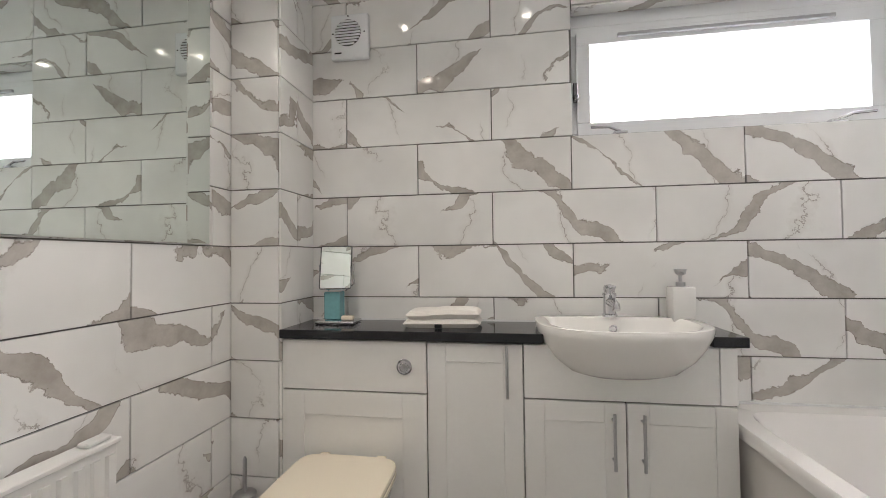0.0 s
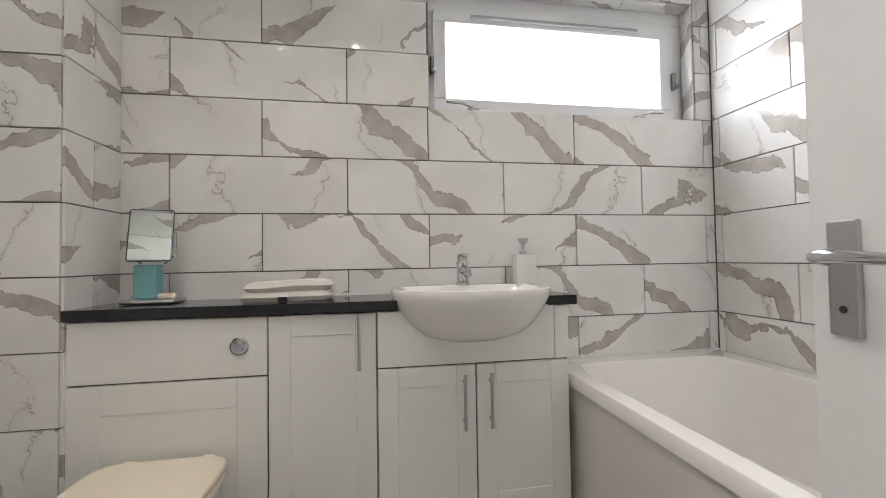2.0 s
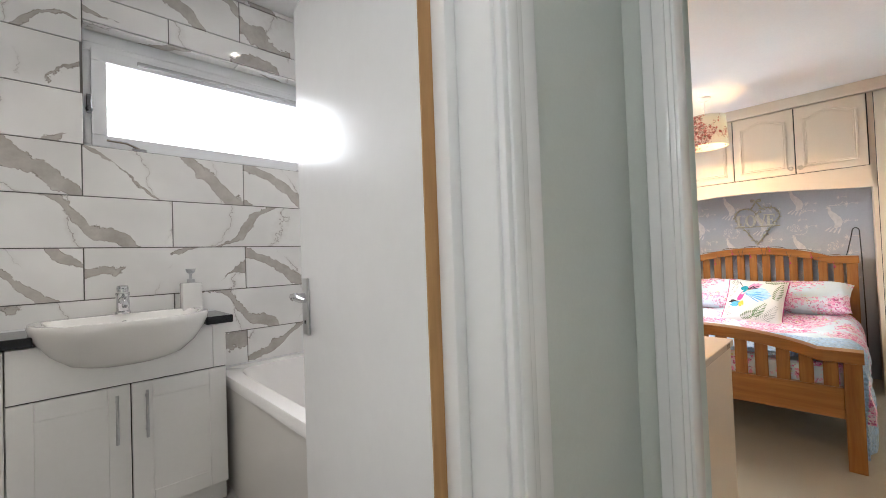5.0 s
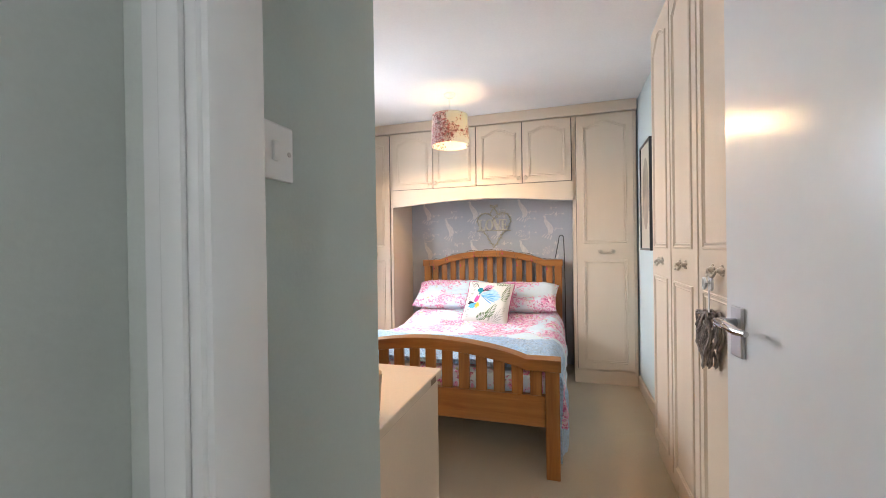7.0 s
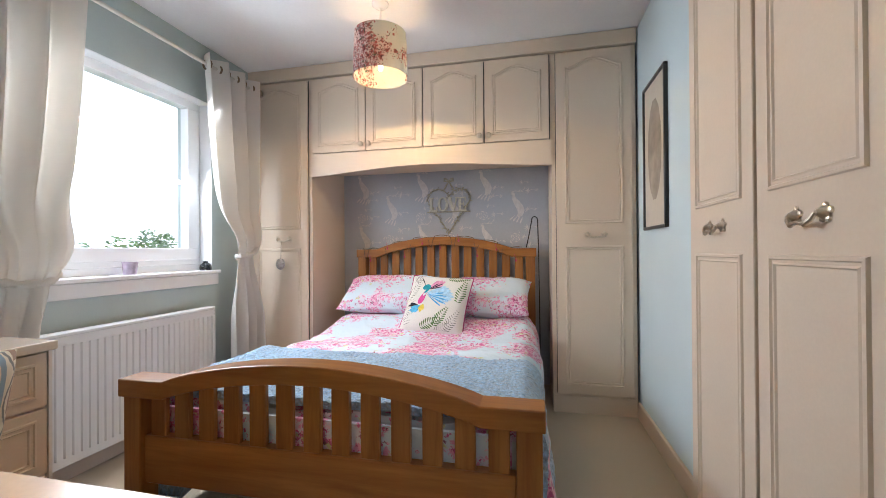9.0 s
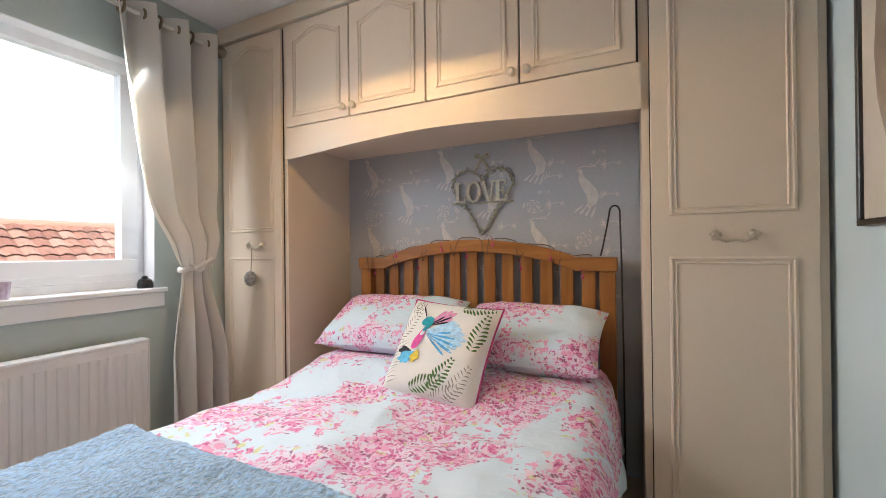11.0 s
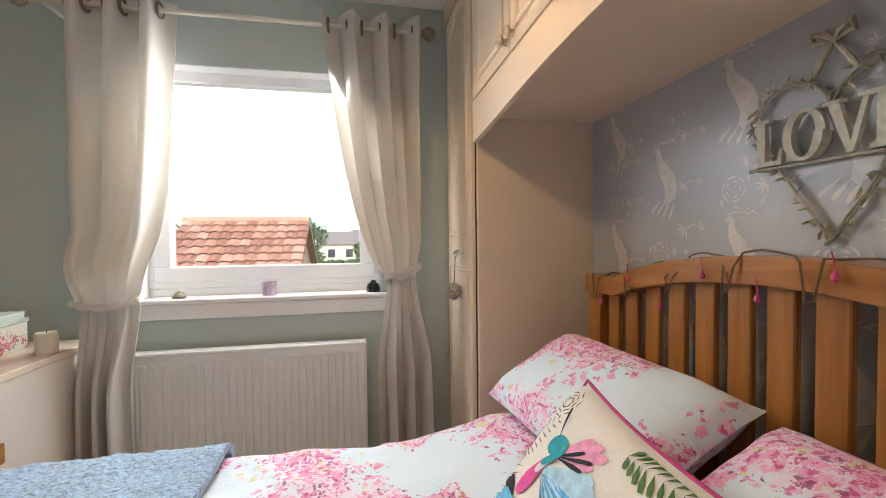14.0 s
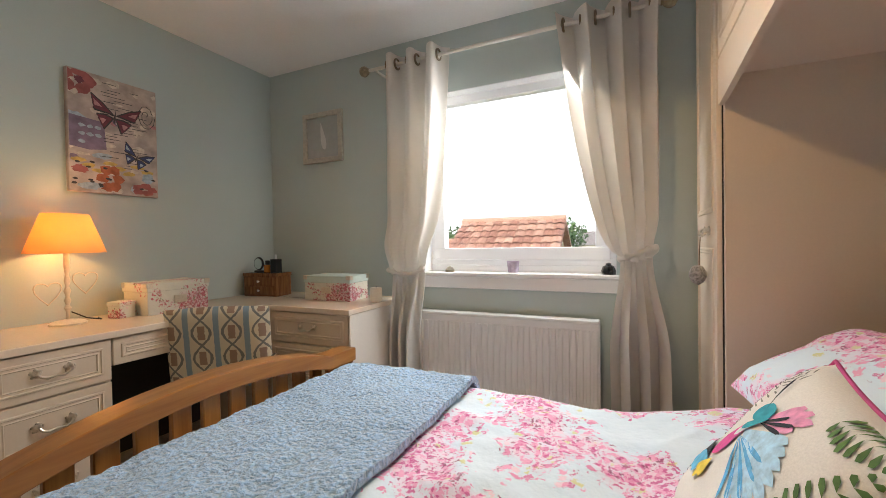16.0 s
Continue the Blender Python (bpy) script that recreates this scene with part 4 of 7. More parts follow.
def bow(s, lo, hi):
    """Flat shoulders, then a low arch."""
    if s < 0.13 or s > 0.87:
        return lo
    u = (s - 0.13) / 0.74
    return lo + (hi - lo) * math.sin(math.pi * u) ** 0.75 if 0 < u < 1 else lo


def bed_end(x, lo, hi, depth, rail_lo, rail_hi, cap, slats, foot):
    for y in (B0, B1 - 0.07):
        part("post", boxes((x - 0.005, x + 0.065, y, y + 0.07, 0.0, lo - 0.005), bevel=0.005, seg=2), BED_WOOD, bed)
    n = 40
    up, dn = [], []
    for k in range(n + 1):
        s = k / n
        y = B0 - 0.008 + (B1 - B0 + 0.016) * s
        up.append((y, bow(s, lo, hi)))
        dn.append((y, bow(s, lo, hi) - depth))
    part("top_rail", prism(up + dn[::-1], x - 0.018, x + 0.075, "x", 0.004), RAIL_WOOD, bed)
    part("lower_rail", boxes((x + 0.008, x + 0.05, B0 + 0.07, B1 - 0.07, rail_lo, rail_hi), bevel=0.004), RAIL_WOOD, bed)
    w = (B1 - B0 - 0.14) / slats
    for k in range(slats):
        y = B0 + 0.07 + w * (k + 0.5)
        s = (y - B0) / (B1 - B0)
        h = bow(s, lo, hi) - depth + 0.004
        part("slat", boxes((x + 0.018, x + 0.038, y - w * 0.31, y + w * 0.31, rail_hi - 0.004, h), bevel=0.003), BED_WOOD, bed)


B1 -= 0.035
bed_end(FX, 0.614, 0.694, 0.060, 0.26, 0.42, 0.0, 13, True)
B1 += 0.035
bed_end(HX, 1.055, 1.15, 0.065, 0.34, 0.52, 0.0, 13, False)
for y in (B0 + 0.01, B1 - 0.035):
    part("side_rail", boxes((FX + 0.06, HX + 0.005, y, y + 0.025, 0.24, 0.38), bevel=0.004), SIDE_WOOD, bed)
mattress = thing("mattress", 4.15, 0.35, 0.34, 0, "white double mattress under the bedding", "mattress")
part("block", boxes((FX + 0.075, HX - 0.005, B0 + 0.045, B1 - 0.055, 0.30, 0.478), bevel=0.03, seg=3), mat("mattress_cotton", (0.72, 0.70, 0.67), 0.9, grain=0.05, scale=200), mattress, smooth=True)


def smooth(a, b, t):
    t = max(0.0, min(1.0, (t - a) / (b - a)))
    return t * t * (3 - 2 * t)


def drape(x0, x1, y0, y1, top, hang, thick, ripple, seed, head=0.0, tuft=0.0):
    """A cover over the mattress that falls down on both sides, thick enough to show its edge."""
    half = (y1 - y0) / 2
    mid = (y0 + y1) / 2
    total = half + hang

    def point(u, v, lift):
        x = x0 + (x1 - x0) * u
        s = (v * 2 - 1) * total
        a = abs(s)
        r = 0.06
        flat = half - r
        if a < flat:
            y, z = a, 0.0
            nx = (0, 1)
        elif a < flat + r * math.pi / 2:
            t = (a - flat) / r
            y, z = flat + r * math.sin(t), -r + r * math.cos(t)
            nx = (math.sin(t), math.cos(t))
        else:
            dz = a - flat - r * math.pi / 2
            y, z = half + 0.006 + 0.015 * dz + 0.012 * math.sin(x * 17 + seed) * min(1, dz * 8), -r - dz
            nx = (1, 0.0)
        wv = ripple * (noise.noise((x * 3.1 + seed, s * 3.3, seed)) + 0.5 * noise.noise((x * 8 + seed, s * 9, 3.0)))
        crease = 1 - abs(noise.noise((x * 4.0 + s * 2.5 + seed, s * 3.0 - x * 2.0, 7.0)) * 3.2)
        wv += ripple * 0.55 * max(0.0, crease) ** 2
        if tuft and lift:
            wv += tuft * (noise.noise((x * 46, s * 46, seed)) + 0.8 * noise.noise((x * 90, s * 90, 2.0)))
        d = lift + wv
        z += head * smooth(4.45, 4.75, x) * nx[1]
        return (x, mid + math.copysign(y + nx[0] * d, s), top + z + nx[1] * d)
    return grid_surface(*((90, 200) if tuft else (110, 110)), lambda u, v: point(u, v, thick), lambda u, v: point(u, v, 0.0))


duvet = thing("duvet", 4.15, 0.35, 0.53, 0, "pale blue duvet printed with pink blossom", "duvet")
part("cover", drape(FX + 0.09, HX - 0.1, B0 + 0.03, B1 - 0.045, 0.475, 0.22, 0.042, 0.02, 2.0, 0.06), BLOSSOM, duvet, smooth=True)
def foot_fall(u, v, off):
    """The duvet's end tucked down inside the footboard."""
    y = B0 + 0.085 + (B1 - B0 - 0.205) * u
    z = 0.27 + 0.235 * v
    return (FX + 0.060 + off + 0.007 * math.sin(y * 23) * (1 - v) + 0.004 * noise.noise((y * 9, z * 9, 1.0)), y, z)


part("foot_fall", grid_surface(60, 12, lambda u, v: foot_fall(u, v, -0.007), lambda u, v: foot_fall(u, v, 0.006)), BLOSSOM, duvet, "blossom cotton hanging inside the footboard", smooth=True)
throw = thing("fleece_throw", 3.5, 0.35, 0.59, 0, "fluffy grey-blue throw folded over the bed foot", "throw")
part("cloth", drape(FX + 0.085, 3.89, B0 + 0.015, B1 - 0.03, 0.532, 0.46, 0.026, 0.014, 5.0, 0.0, 0.0045), FLEECE, throw, smooth=True)


def cushion(name, m, w, h, t, material, label, category, wrinkle=0.012, seed=1.0, corner=0.75):
    """A stuffed pillow: w along local x, h along local y, its belly along z."""
    c = new(name)
    c.matrix_world = m
    WORLD_OF[c] = m.copy()
    tagged(c, label, category)

    def face(sgn):
        def f(u, v):
            a, b = u * 2 - 1, v * 2 - 1
            e = max(0.0, (1 - a ** 4) * (1 - b ** 4)) ** 0.55
            pin = 1 - 0.06 * (1 - abs(a) ** 2) * abs(b) ** 6
            pin2 = 1 - 0.06 * (1 - abs(b) ** 2) * abs(a) ** 6
            z = sgn * (t / 2) * e + wrinkle * e * (noise.noise((a * 2.2 + seed, b * 2.4, sgn)) + 0.6 * noise.noise((a * 5 + seed, b * 5, sgn)))
            return (a * w / 2 * pin2, b * h / 2 * pin, z)
        return f
    part("stuffing", grid_surface(28, 24, face(1), face(-1)), material, c, local=True, smooth=True)
    return c


def lying(x, y, z, yaw, lift, roll=0.0):
    """A pillow's pose: its width along y, its upper long edge raised by lift degrees towards the headboard."""
    return Matrix.Translation((x, y, z)) @ Matrix.Rotation(radians(yaw), 4, "Z") @ Matrix.Rotation(radians(-lift), 4, "Y") @ Matrix.Rotation(radians(roll), 4, "X") @ Matrix.Rotation(radians(90), 4, "Z")


cushion("pillow", lying(4.955, 0.715, 0.722, 4, 29), 0.73, 0.40, 0.17, BLOSSOM, "plump pillow in pink blossom cotton", "pillow", seed=3.0)
cushion("pillow", lying(4.955, 0.015, 0.710, -3, 29), 0.64, 0.40, 0.17, BLOSSOM, "plump pillow in pink blossom cotton", "pillow", seed=8.0)

rad = thing("radiator", 3.81, 1.72, 0.10, 0, "white ribbed panel radiator under the window", "radiator")
bm = boxes((3.275, 4.315, 1.690, 1.700, 0.10, 0.68), bevel=0.003)
part("panel", bm, RAD_WHITE, rad)
nr = 30
for k in range(nr):
    x = 3.275 + 1.04 * (k + 0.5) / nr
    part("rib", prism([(x - 0.013, 1.6905), (x - 0.008, 1.683), (x + 0.008, 1.683), (x + 0.013, 1.6905)], 0.14, 0.635, "z"), RAD_WHITE, rad)
part("top_grille", boxes((3.272, 4.318, 1.686, 1.75, 0.672, 0.69), bevel=0.004), RAD_WHITE, rad)
part("end_cover", boxes((3.270, 3.275, 1.690, 1.745, 0.11, 0.67)), RAD_WHITE, rad)
part("end_cover", boxes((4.315, 4.320, 1.690, 1.745, 0.11, 0.67)), RAD_WHITE, rad)
for bx in (3.4, 4.16):
    part("bracket", boxes((bx, bx + 0.04, 1.700, RY1, 0.2, 0.6)), RAD_WHITE, rad)

# ---- curtains ----
ROD_Y, ROD_Z = 1.605, 2.185
pole = thing("curtain_pole", 3.79, ROD_Y, ROD_Z, 0, "slim cream curtain pole with ball finials", "curtain pole")
BRONZE = mat("bronze_eyelet", (0.24, 0.19, 0.13), 0.3, 1.0, grain=0.1, scale=80)
FINIAL = mat("antique_finial", (0.30, 0.25, 0.17), 0.4, 0.5, grain=0.3, scale=70)
POLE = mat("cream_metal_pole", (0.66, 0.63, 0.56), 0.4, 0.2, grain=0.05, scale=80)
bm = bmesh.new()
add_tube(bm, [(3.0, ROD_Y, ROD_Z), (4.60, ROD_Y, ROD_Z)], 0.0105, 12)
part("rod", bm, POLE, pole, smooth=True)
for x, s in ((3.0, -1), (4.60, 1)):
    bm = bmesh.new()
    add_lathe(bm, (x, ROD_Y, ROD_Z), [(0.014, 0), (0.014, s * 0.008), (0.022, s * 0.014), (0.031, s * 0.03), (0.033, s * 0.042), (0.027, s * 0.058), (0.012, s * 0.068)], 10, "x")
    part("finial", bm, FINIAL, pole, "faceted antique finial")
for x in (3.05, 4.56):
    bm = bmesh.new()
    add_tube(bm, [(x, ROD_Y, ROD_Z - 0.012), (x, RY1 - 0.01, ROD_Z - 0.012)], 0.007, 8)
    add_lathe(bm, (x, RY1, ROD_Z - 0.012), [(0.022, 0), (0.022, -0.008), (0.01, -0.012)], 14, "y")
    part("bracket", bm, POLE, pole, smooth=True)


def curtain(label, top, tie, tail, z_tie, belly, folds, seed):
    """Eyelet curtain knotted at the sill: a full upper part, a pinched waist and a falling tail. Spans are (outer, inner) in x."""
    c = thing("curtain", (top[0] + top[1]) / 2, ROD_Y, 0.2, 0, label, "curtain", "bedroom curtains")
    z0, z1 = 0.10, ROD_Z + 0.055

    def edge(k, v):
        z = z0 + (z1 - z0) * v
        if z > z_tie:
            t = (z - z_tie) / (z1 - z_tie)
            full = smooth(0.0, 0.16, t)
            base = tie[k] + (top[k] - tie[k]) * (full if k == 0 else t ** 0.5)
            return base + (belly[k] * math.sin(math.pi * min(1, t * 1.15)) ** 2 * (1 - t))
        t = (z_tie - z) / (z_tie - z0)
        return tie[k] + (tail[k] - tie[k]) * smooth(0.0, 0.5, t)

    def point(u, v, off):
        z = z0 + (z1 - z0) * v
        a, b = edge(0, v), edge(1, v)
        w = abs(b - a)
        t = abs(z - z_tie)
        amp = 0.012 + 0.044 * smooth(0.0, 0.5, t)
        ph = u * folds * 2 * math.pi + seed + 0.5 * math.sin(z * 2.3 + seed)
        y = ROD_Y + amp * math.cos(ph) + 0.012 * noise.noise((u * 4, z * 2.2, seed))
        if z > z_tie:
            y -= 0.06 * math.exp(-((z - z_tie - 0.10) / 0.12) ** 2)
        sag = 0.0
        if z > z_tie:
            sag = -0.05 * math.exp(-((z - z_tie) / 0.10) ** 2) * math.sin(math.pi * u)
        x = a + (b - a) * u + 0.008 * math.sin(ph * 2 + 1) * (1 if w > 0.1 else 0.4)
        return (x, y + off, z + sag)
    part("cloth", grid_surface(90, 70, lambda u, v: point(u, v, 0.0), lambda u, v: point(u, v, 0.0025)), CURTAIN, c, smooth=True)
    # the knot
    cx, hw = (tie[0] + tie[1]) / 2, abs(tie[1] - tie[0]) / 2
    bm = bmesh.new()
    ring = []
    for k in range(20):
        a = 2 * math.pi * k / 20
        ring.append((cx + (hw + 0.012) * math.cos(a), ROD_Y - 0.012 + 0.048 * math.sin(a), z_tie + 0.03 * math.sin(a + seed) + 0.01 * math.sin(a * 2 + seed)))
    add_tube(bm, ring, [0.013 + 0.005 * math.sin(3 * k) for k in range(20)], 10, closed=True)
    part("knot", bm, CURTAIN, c, "twisted band of the same cloth", smooth=True)
    for k in range(int(folds * 2)):
        u = (k + 0.5) / (folds * 2)
        x = top[0] + (top[1] - top[0]) * u
        bm = bmesh.new()
        add_tube(bm, [(x + 0.004 * (-1) ** k, ROD_Y + 0.029 * math.cos(2 * math.pi * q / 16), ROD_Z + 0.029 * math.sin(2 * math.pi * q / 16)) for q in range(16)], 0.0065, 8, closed=True)
        part("eyelet", bm, BRONZE, c, "bronze eyelet ring", smooth=True)
    return c


curtain("cream eyelet curtain knotted at the sill", (3.10, 3.515), (3.14, 3.355), (3.12, 3.30), 0.955, (0.0, 0.01), 3, 0.4)
curtain("cream eyelet curtain knotted at the sill", (4.59, 4.137), (4.562, 4.43), (4.635, 4.38), 1.03, (0.012, 0.0), 3, 2.2)

# ---- pendant lamp ----
PX, PY = 4.174, 0.489
FLORAL_SHADE = blossom("floral_shade_cloth", (0.64, 0.65, 0.62), (0.40, 0.12, 0.12), (0.06, 0.03, 0.04), (0.07, 0.10, 0.06), 0.22, 1.6)
nt = FLORAL_SHADE.node_tree
tr = nt.nodes.new("ShaderNodeBsdfTranslucent")
pb = nt.nodes["Principled BSDF"]
nt.links.new(pb.inputs["Base Color"].links[0].from_socket, tr.inputs["Color"])
mx = nt.nodes.new("ShaderNodeMixShader")
mx.inputs[0].default_value = 0.5
nt.links.new(pb.outputs[0], mx.inputs[1])
nt.links.new(tr.outputs[0], mx.inputs[2])
nt.links.new(mx.outputs[0], nt.nodes["Material Output"].inputs["Surface"])
pend = thing("pendant_lamp", PX, PY, RH, 0, "lit pendant lamp with a floral drum shade", "ceiling lamp")
bm = bmesh.new()
add_lathe(bm, (PX, PY, RH), [(0.046, -0.001), (0.046, -0.012), (0.03, -0.026), (0.008, -0.03)], 24)
part("ceiling_rose", bm, PVC, pend, smooth=True)
bm = bmesh.new()
add_tube(bm, [(PX, PY, RH - 0.028), (PX, PY, 2.13)], 0.0035, 8)
part("flex", bm, PVC, pend)


def tube_wall(c, r0, r1, z0, z1, t=0.003, seg=48):
    bm = bmesh.new()
    add = [(r0, z0), (r1, z1), (r1 - t, z1), (r0 - t, z0)]
    rings = [[bm.verts.new((c[0] + r * math.cos(2 * math.pi * k / seg), c[1] + r * math.sin(2 * math.pi * k / seg), z)) for k in range(seg)] for r, z in add]
    for i in range(4):
        a, b = rings[i], rings[(i + 1) % 4]
        for k in range(seg):
            bm.faces.new((a[k], a[(k + 1) % seg], b[(k + 1) % seg], b[k]))
    return bm


part("shade", tube_wall((PX, PY), 0.150, 0.142, 1.992, 2.232), FLORAL_SHADE, pend, "floral cloth drum shade", smooth=True)
bm = bmesh.new()
for a in range(3):
    q = 2 * math.pi * a / 3
    add_tube(bm, [(PX, PY, 2.17), (PX + 0.14 * math.cos(q), PY + 0.14 * math.sin(q), 2.228)], 0.0018, 6)
part("shade_ring", bm, BRUSHED, pend)
bm = bmesh.new()
add_lathe(bm, (PX, PY, 2.10), [(0.012, 0.05), (0.013, 0.02), (0.012, 0.0)], 16)
part("lamp_holder", bm, PVC, pend, smooth=True)
bm = bmesh.new()
add_lathe(bm, (PX, PY, 2.05), [(0.009, 0.05), (0.011, 0.02), (0.013, 0.0), (0.012, -0.010), (0.008, -0.018), (0.002, -0.021)], 20)
part("bulb", bm, glow("lit_bulb", (1.0, 0.75, 0.42), 5), pend, "glowing warm bulb", smooth=True)

# ---- desk along the wall and corner drawers ----
DZ, DX, DY0, KY = 0.755, 2.485, 0.058, 0.45
CX1, CY0 = 3.11, 1.215


def drawer_front(parent, m, w, h, handle=True):
    """A drawer face (x across, z up, facing local -y) with a beaded panel and swan-neck handle."""
    bm = bmesh.new()
    add_box(bm, 0.002, w - 0.002, 0, 0.018, 0.002, h - 0.002, bevel=0.002, m=m)
    d = part("drawer", bm, CREAM, parent)
    bm = bmesh.new()
    add_moulding(bm, [(0.03, 0.03), (w - 0.03, 0.03), (w - 0.03, h - 0.03), (0.03, h - 0.03)], BEAD, m)
    part("moulding", bm, CREAM, d)
    if handle:
        drop_handle(d, m @ Vector((w / 2, 0, h / 2 + 0.01)), m.to_3x3().to_4x4())
    return d


FACE_E = Matrix.Rotation(radians(90), 4, "Z")      # fronts that face +x; local x runs to +y
chest = thing("chest_of_drawers", 2.2, 0.25, 0, 0, "cream three-drawer desk unit under the lamp", "drawers", "fitted desk")
part("carcass", boxes((RX0 + 0.004, DX - 0.04, DY0 + 0.004, KY, 0.0, DZ - 0.03)), CREAM, chest)
for z0, h in ((0.545, 0.175), (0.325, 0.215), (0.08, 0.24)):
    drawer_front(chest, Matrix.Translation((DX - 0.04 + 0.019, DY0 + 0.006, z0)) @ FACE_E, KY - DY0 - 0.008, h)
corner = thing("corner_chest", 2.8, 1.5, 0, 0, "cream corner drawer unit beside the curtain", "drawers", "fitted desk")
part("carcass", boxes((DX + 0.0, CX1 - 0.012, CY0 + 0.03, RY1 - 0.003, 0.0, DZ - 0.03), (RX0 + 0.004, DX - 0.001, CY0, RY1 - 0.003, 0.0, DZ - 0.031)), CREAM, corner)
part("end_panel", boxes((CX1 - 0.012, CX1 - 0.002, CY0 + 0.012, RY1 - 0.003, 0.0, DZ - 0.03)), mat("pale_end_panel", (0.74, 0.69, 0.62), 0.4, grain=0.02, blotch=0.02), corner, "paler laminate end panel")
for z0, h in ((0.545, 0.175), (0.325, 0.215), (0.08, 0.24)):
    drawer_front(corner, Matrix.Translation((DX + 0.04, CY0 + 0.011, z0)), CX1 - DX - 0.055, h)
top = thing("desk", 2.4, 0.9, 0.0, 0, "cream L-shaped desk with a shallow drawer and worn edging", "desk", "fitted desk")
bm = prism([(RX0 + 0.004, DY0), (DX, DY0), (DX, CY0 - 0.006), (CX1 + 0.004, CY0 - 0.006), (CX1 + 0.004, RY1 - 0.003), (RX0 + 0.004, RY1 - 0.003)], DZ - 0.03, DZ, "z", 0.004)
part("board", bm, CREAM_TOP, top)
part("carcass", boxes((RX0 + 0.004, DX - 0.045, KY + 0.002, CY0 - 0.002, 0.60, DZ - 0.03)), CREAM, top)
drawer_front(top, Matrix.Translation((DX - 0.025, KY + 0.004, 0.60)) @ FACE_E, CY0 - KY - 0.01, 0.122, False)
# the kneehole's shade, painted as a near-black sheet on its back
part("kneehole_back", boxes((RX0 + 0.004, RX0 + 0.02, KY + 0.002, CY0, 0.0, 0.598)), DARK, top, "dark sheet painted as shade in the kneehole")
part("worn_edge", boxes((DX - 0.12, DX - 0.07, DY0 - 0.0015, DY0 + 0.003, DZ - 0.027, DZ - 0.006), bevel=0.001), mat("bare_chipboard", (0.22, 0.15, 0.09), 0.9, grain=0.4, scale=300), top, "chipped brown edge")
part("joint", boxes((RX0 + 0.3, DX + 0.25, CY0 + 0.30, CY0 + 0.3025, DZ - 0.001, DZ + 0.0006)), DARK, top, "thin joint line")

# chair
CHAIR_CLOTH = bpy.data.materials.new("blue_damask_stripe")
CHAIR_CLOTH.use_nodes = True
nt = CHAIR_CLOTH.node_tree
pb = nt.nodes["Principled BSDF"]
co = nt.nodes.new("ShaderNodeTexCoord")
sp = nt.nodes.new("ShaderNodeSeparateXYZ")
nt.links.new(co.outputs["Object"], sp.inputs[0])
fx = math_node(nt, "SUBTRACT", math_node(nt, "FRACT", math_node(nt, "DIVIDE", sp.outputs[0], 0.135)), 0.5)
ax_ = math_node(nt, "ABSOLUTE", fx)
snake = math_node(nt, "ABSOLUTE", math_node(nt, "MULTIPLY", math_node(nt, "SINE", math_node(nt, "MULTIPLY", sp.outputs[2], 25.0)), 0.30))
fray = math_node(nt, "MULTIPLY", math_node(nt, "SUBTRACT", noise_node(nt, co.outputs["Object"], 60.0, 3).outputs[0], 0.5), 0.10)
gap = math_node(nt, "ABSOLUTE", math_node(nt, "ADD", math_node(nt, "SUBTRACT", ax_, snake), fray))
line = math_node(nt, "LESS_THAN", gap, 0.050)
heart_ = math_node(nt, "MULTIPLY", math_node(nt, "LESS_THAN", math_node(nt, "ADD", ax_, fray), 0.12), math_node(nt, "GREATER_THAN", snake, 0.20))
stripe = math_node(nt, "GREATER_THAN", math_node(nt, "ADD", ax_, math_node(nt, "MULTIPLY", fray, 0.4)), 0.405)
c_ = mixed(nt, line, (0.72, 0.66, 0.52), (0.22, 0.23, 0.22))
c_ = mixed(nt, heart_, c_, (0.36, 0.25, 0.19))
c_ = mixed(nt, stripe, c_, (0.27, 0.37, 0.46))
nt.links.new(c_, pb.inputs["Base Color"])
pb.inputs["Roughness"].default_value = 0.85

chair = thing("dining_chair", 2.63, 0.825, 0, 35.7, "upholstered chair in blue patterned cloth at the desk", "chair")


def chair_back(u, v, off):
    x = -0.235 + 0.47 * u
    z = 0.44 + 0.375 * v
    y = 0.03 - 0.06 * v - 0.012 * math.sin(math.pi * u)
    if v > 0.96:
        z -= 0.012 * (2 * u - 1) ** 2
    e = (1 - (2 * u - 1) ** 8) * (1 - (2 * v - 1) ** 8)
    return (x, y + off * (0.2 + 0.8 * e), z)


part("backrest", grid_surface(24, 20, lambda u, v: chair_back(u, v, -0.028), lambda u, v: chair_back(u, v, 0.028)), CHAIR_CLOTH, chair, "padded patterned backrest", local=True, smooth=True)
part("seat", boxes((-0.205, 0.205, 0.0, 0.39, 0.40, 0.47), bevel=0.02, seg=3), CHAIR_CLOTH, chair, local=True, smooth=True)
for x, y in ((-0.18, 0.03), (0.18, 0.03), (-0.18, 0.36), (0.18, 0.36)):
    part("leg", boxes((x - 0.018, x + 0.018, y - 0.018, y + 0.018, 0.0, 0.41), bevel=0.004), BED_WOOD, chair, local=True)

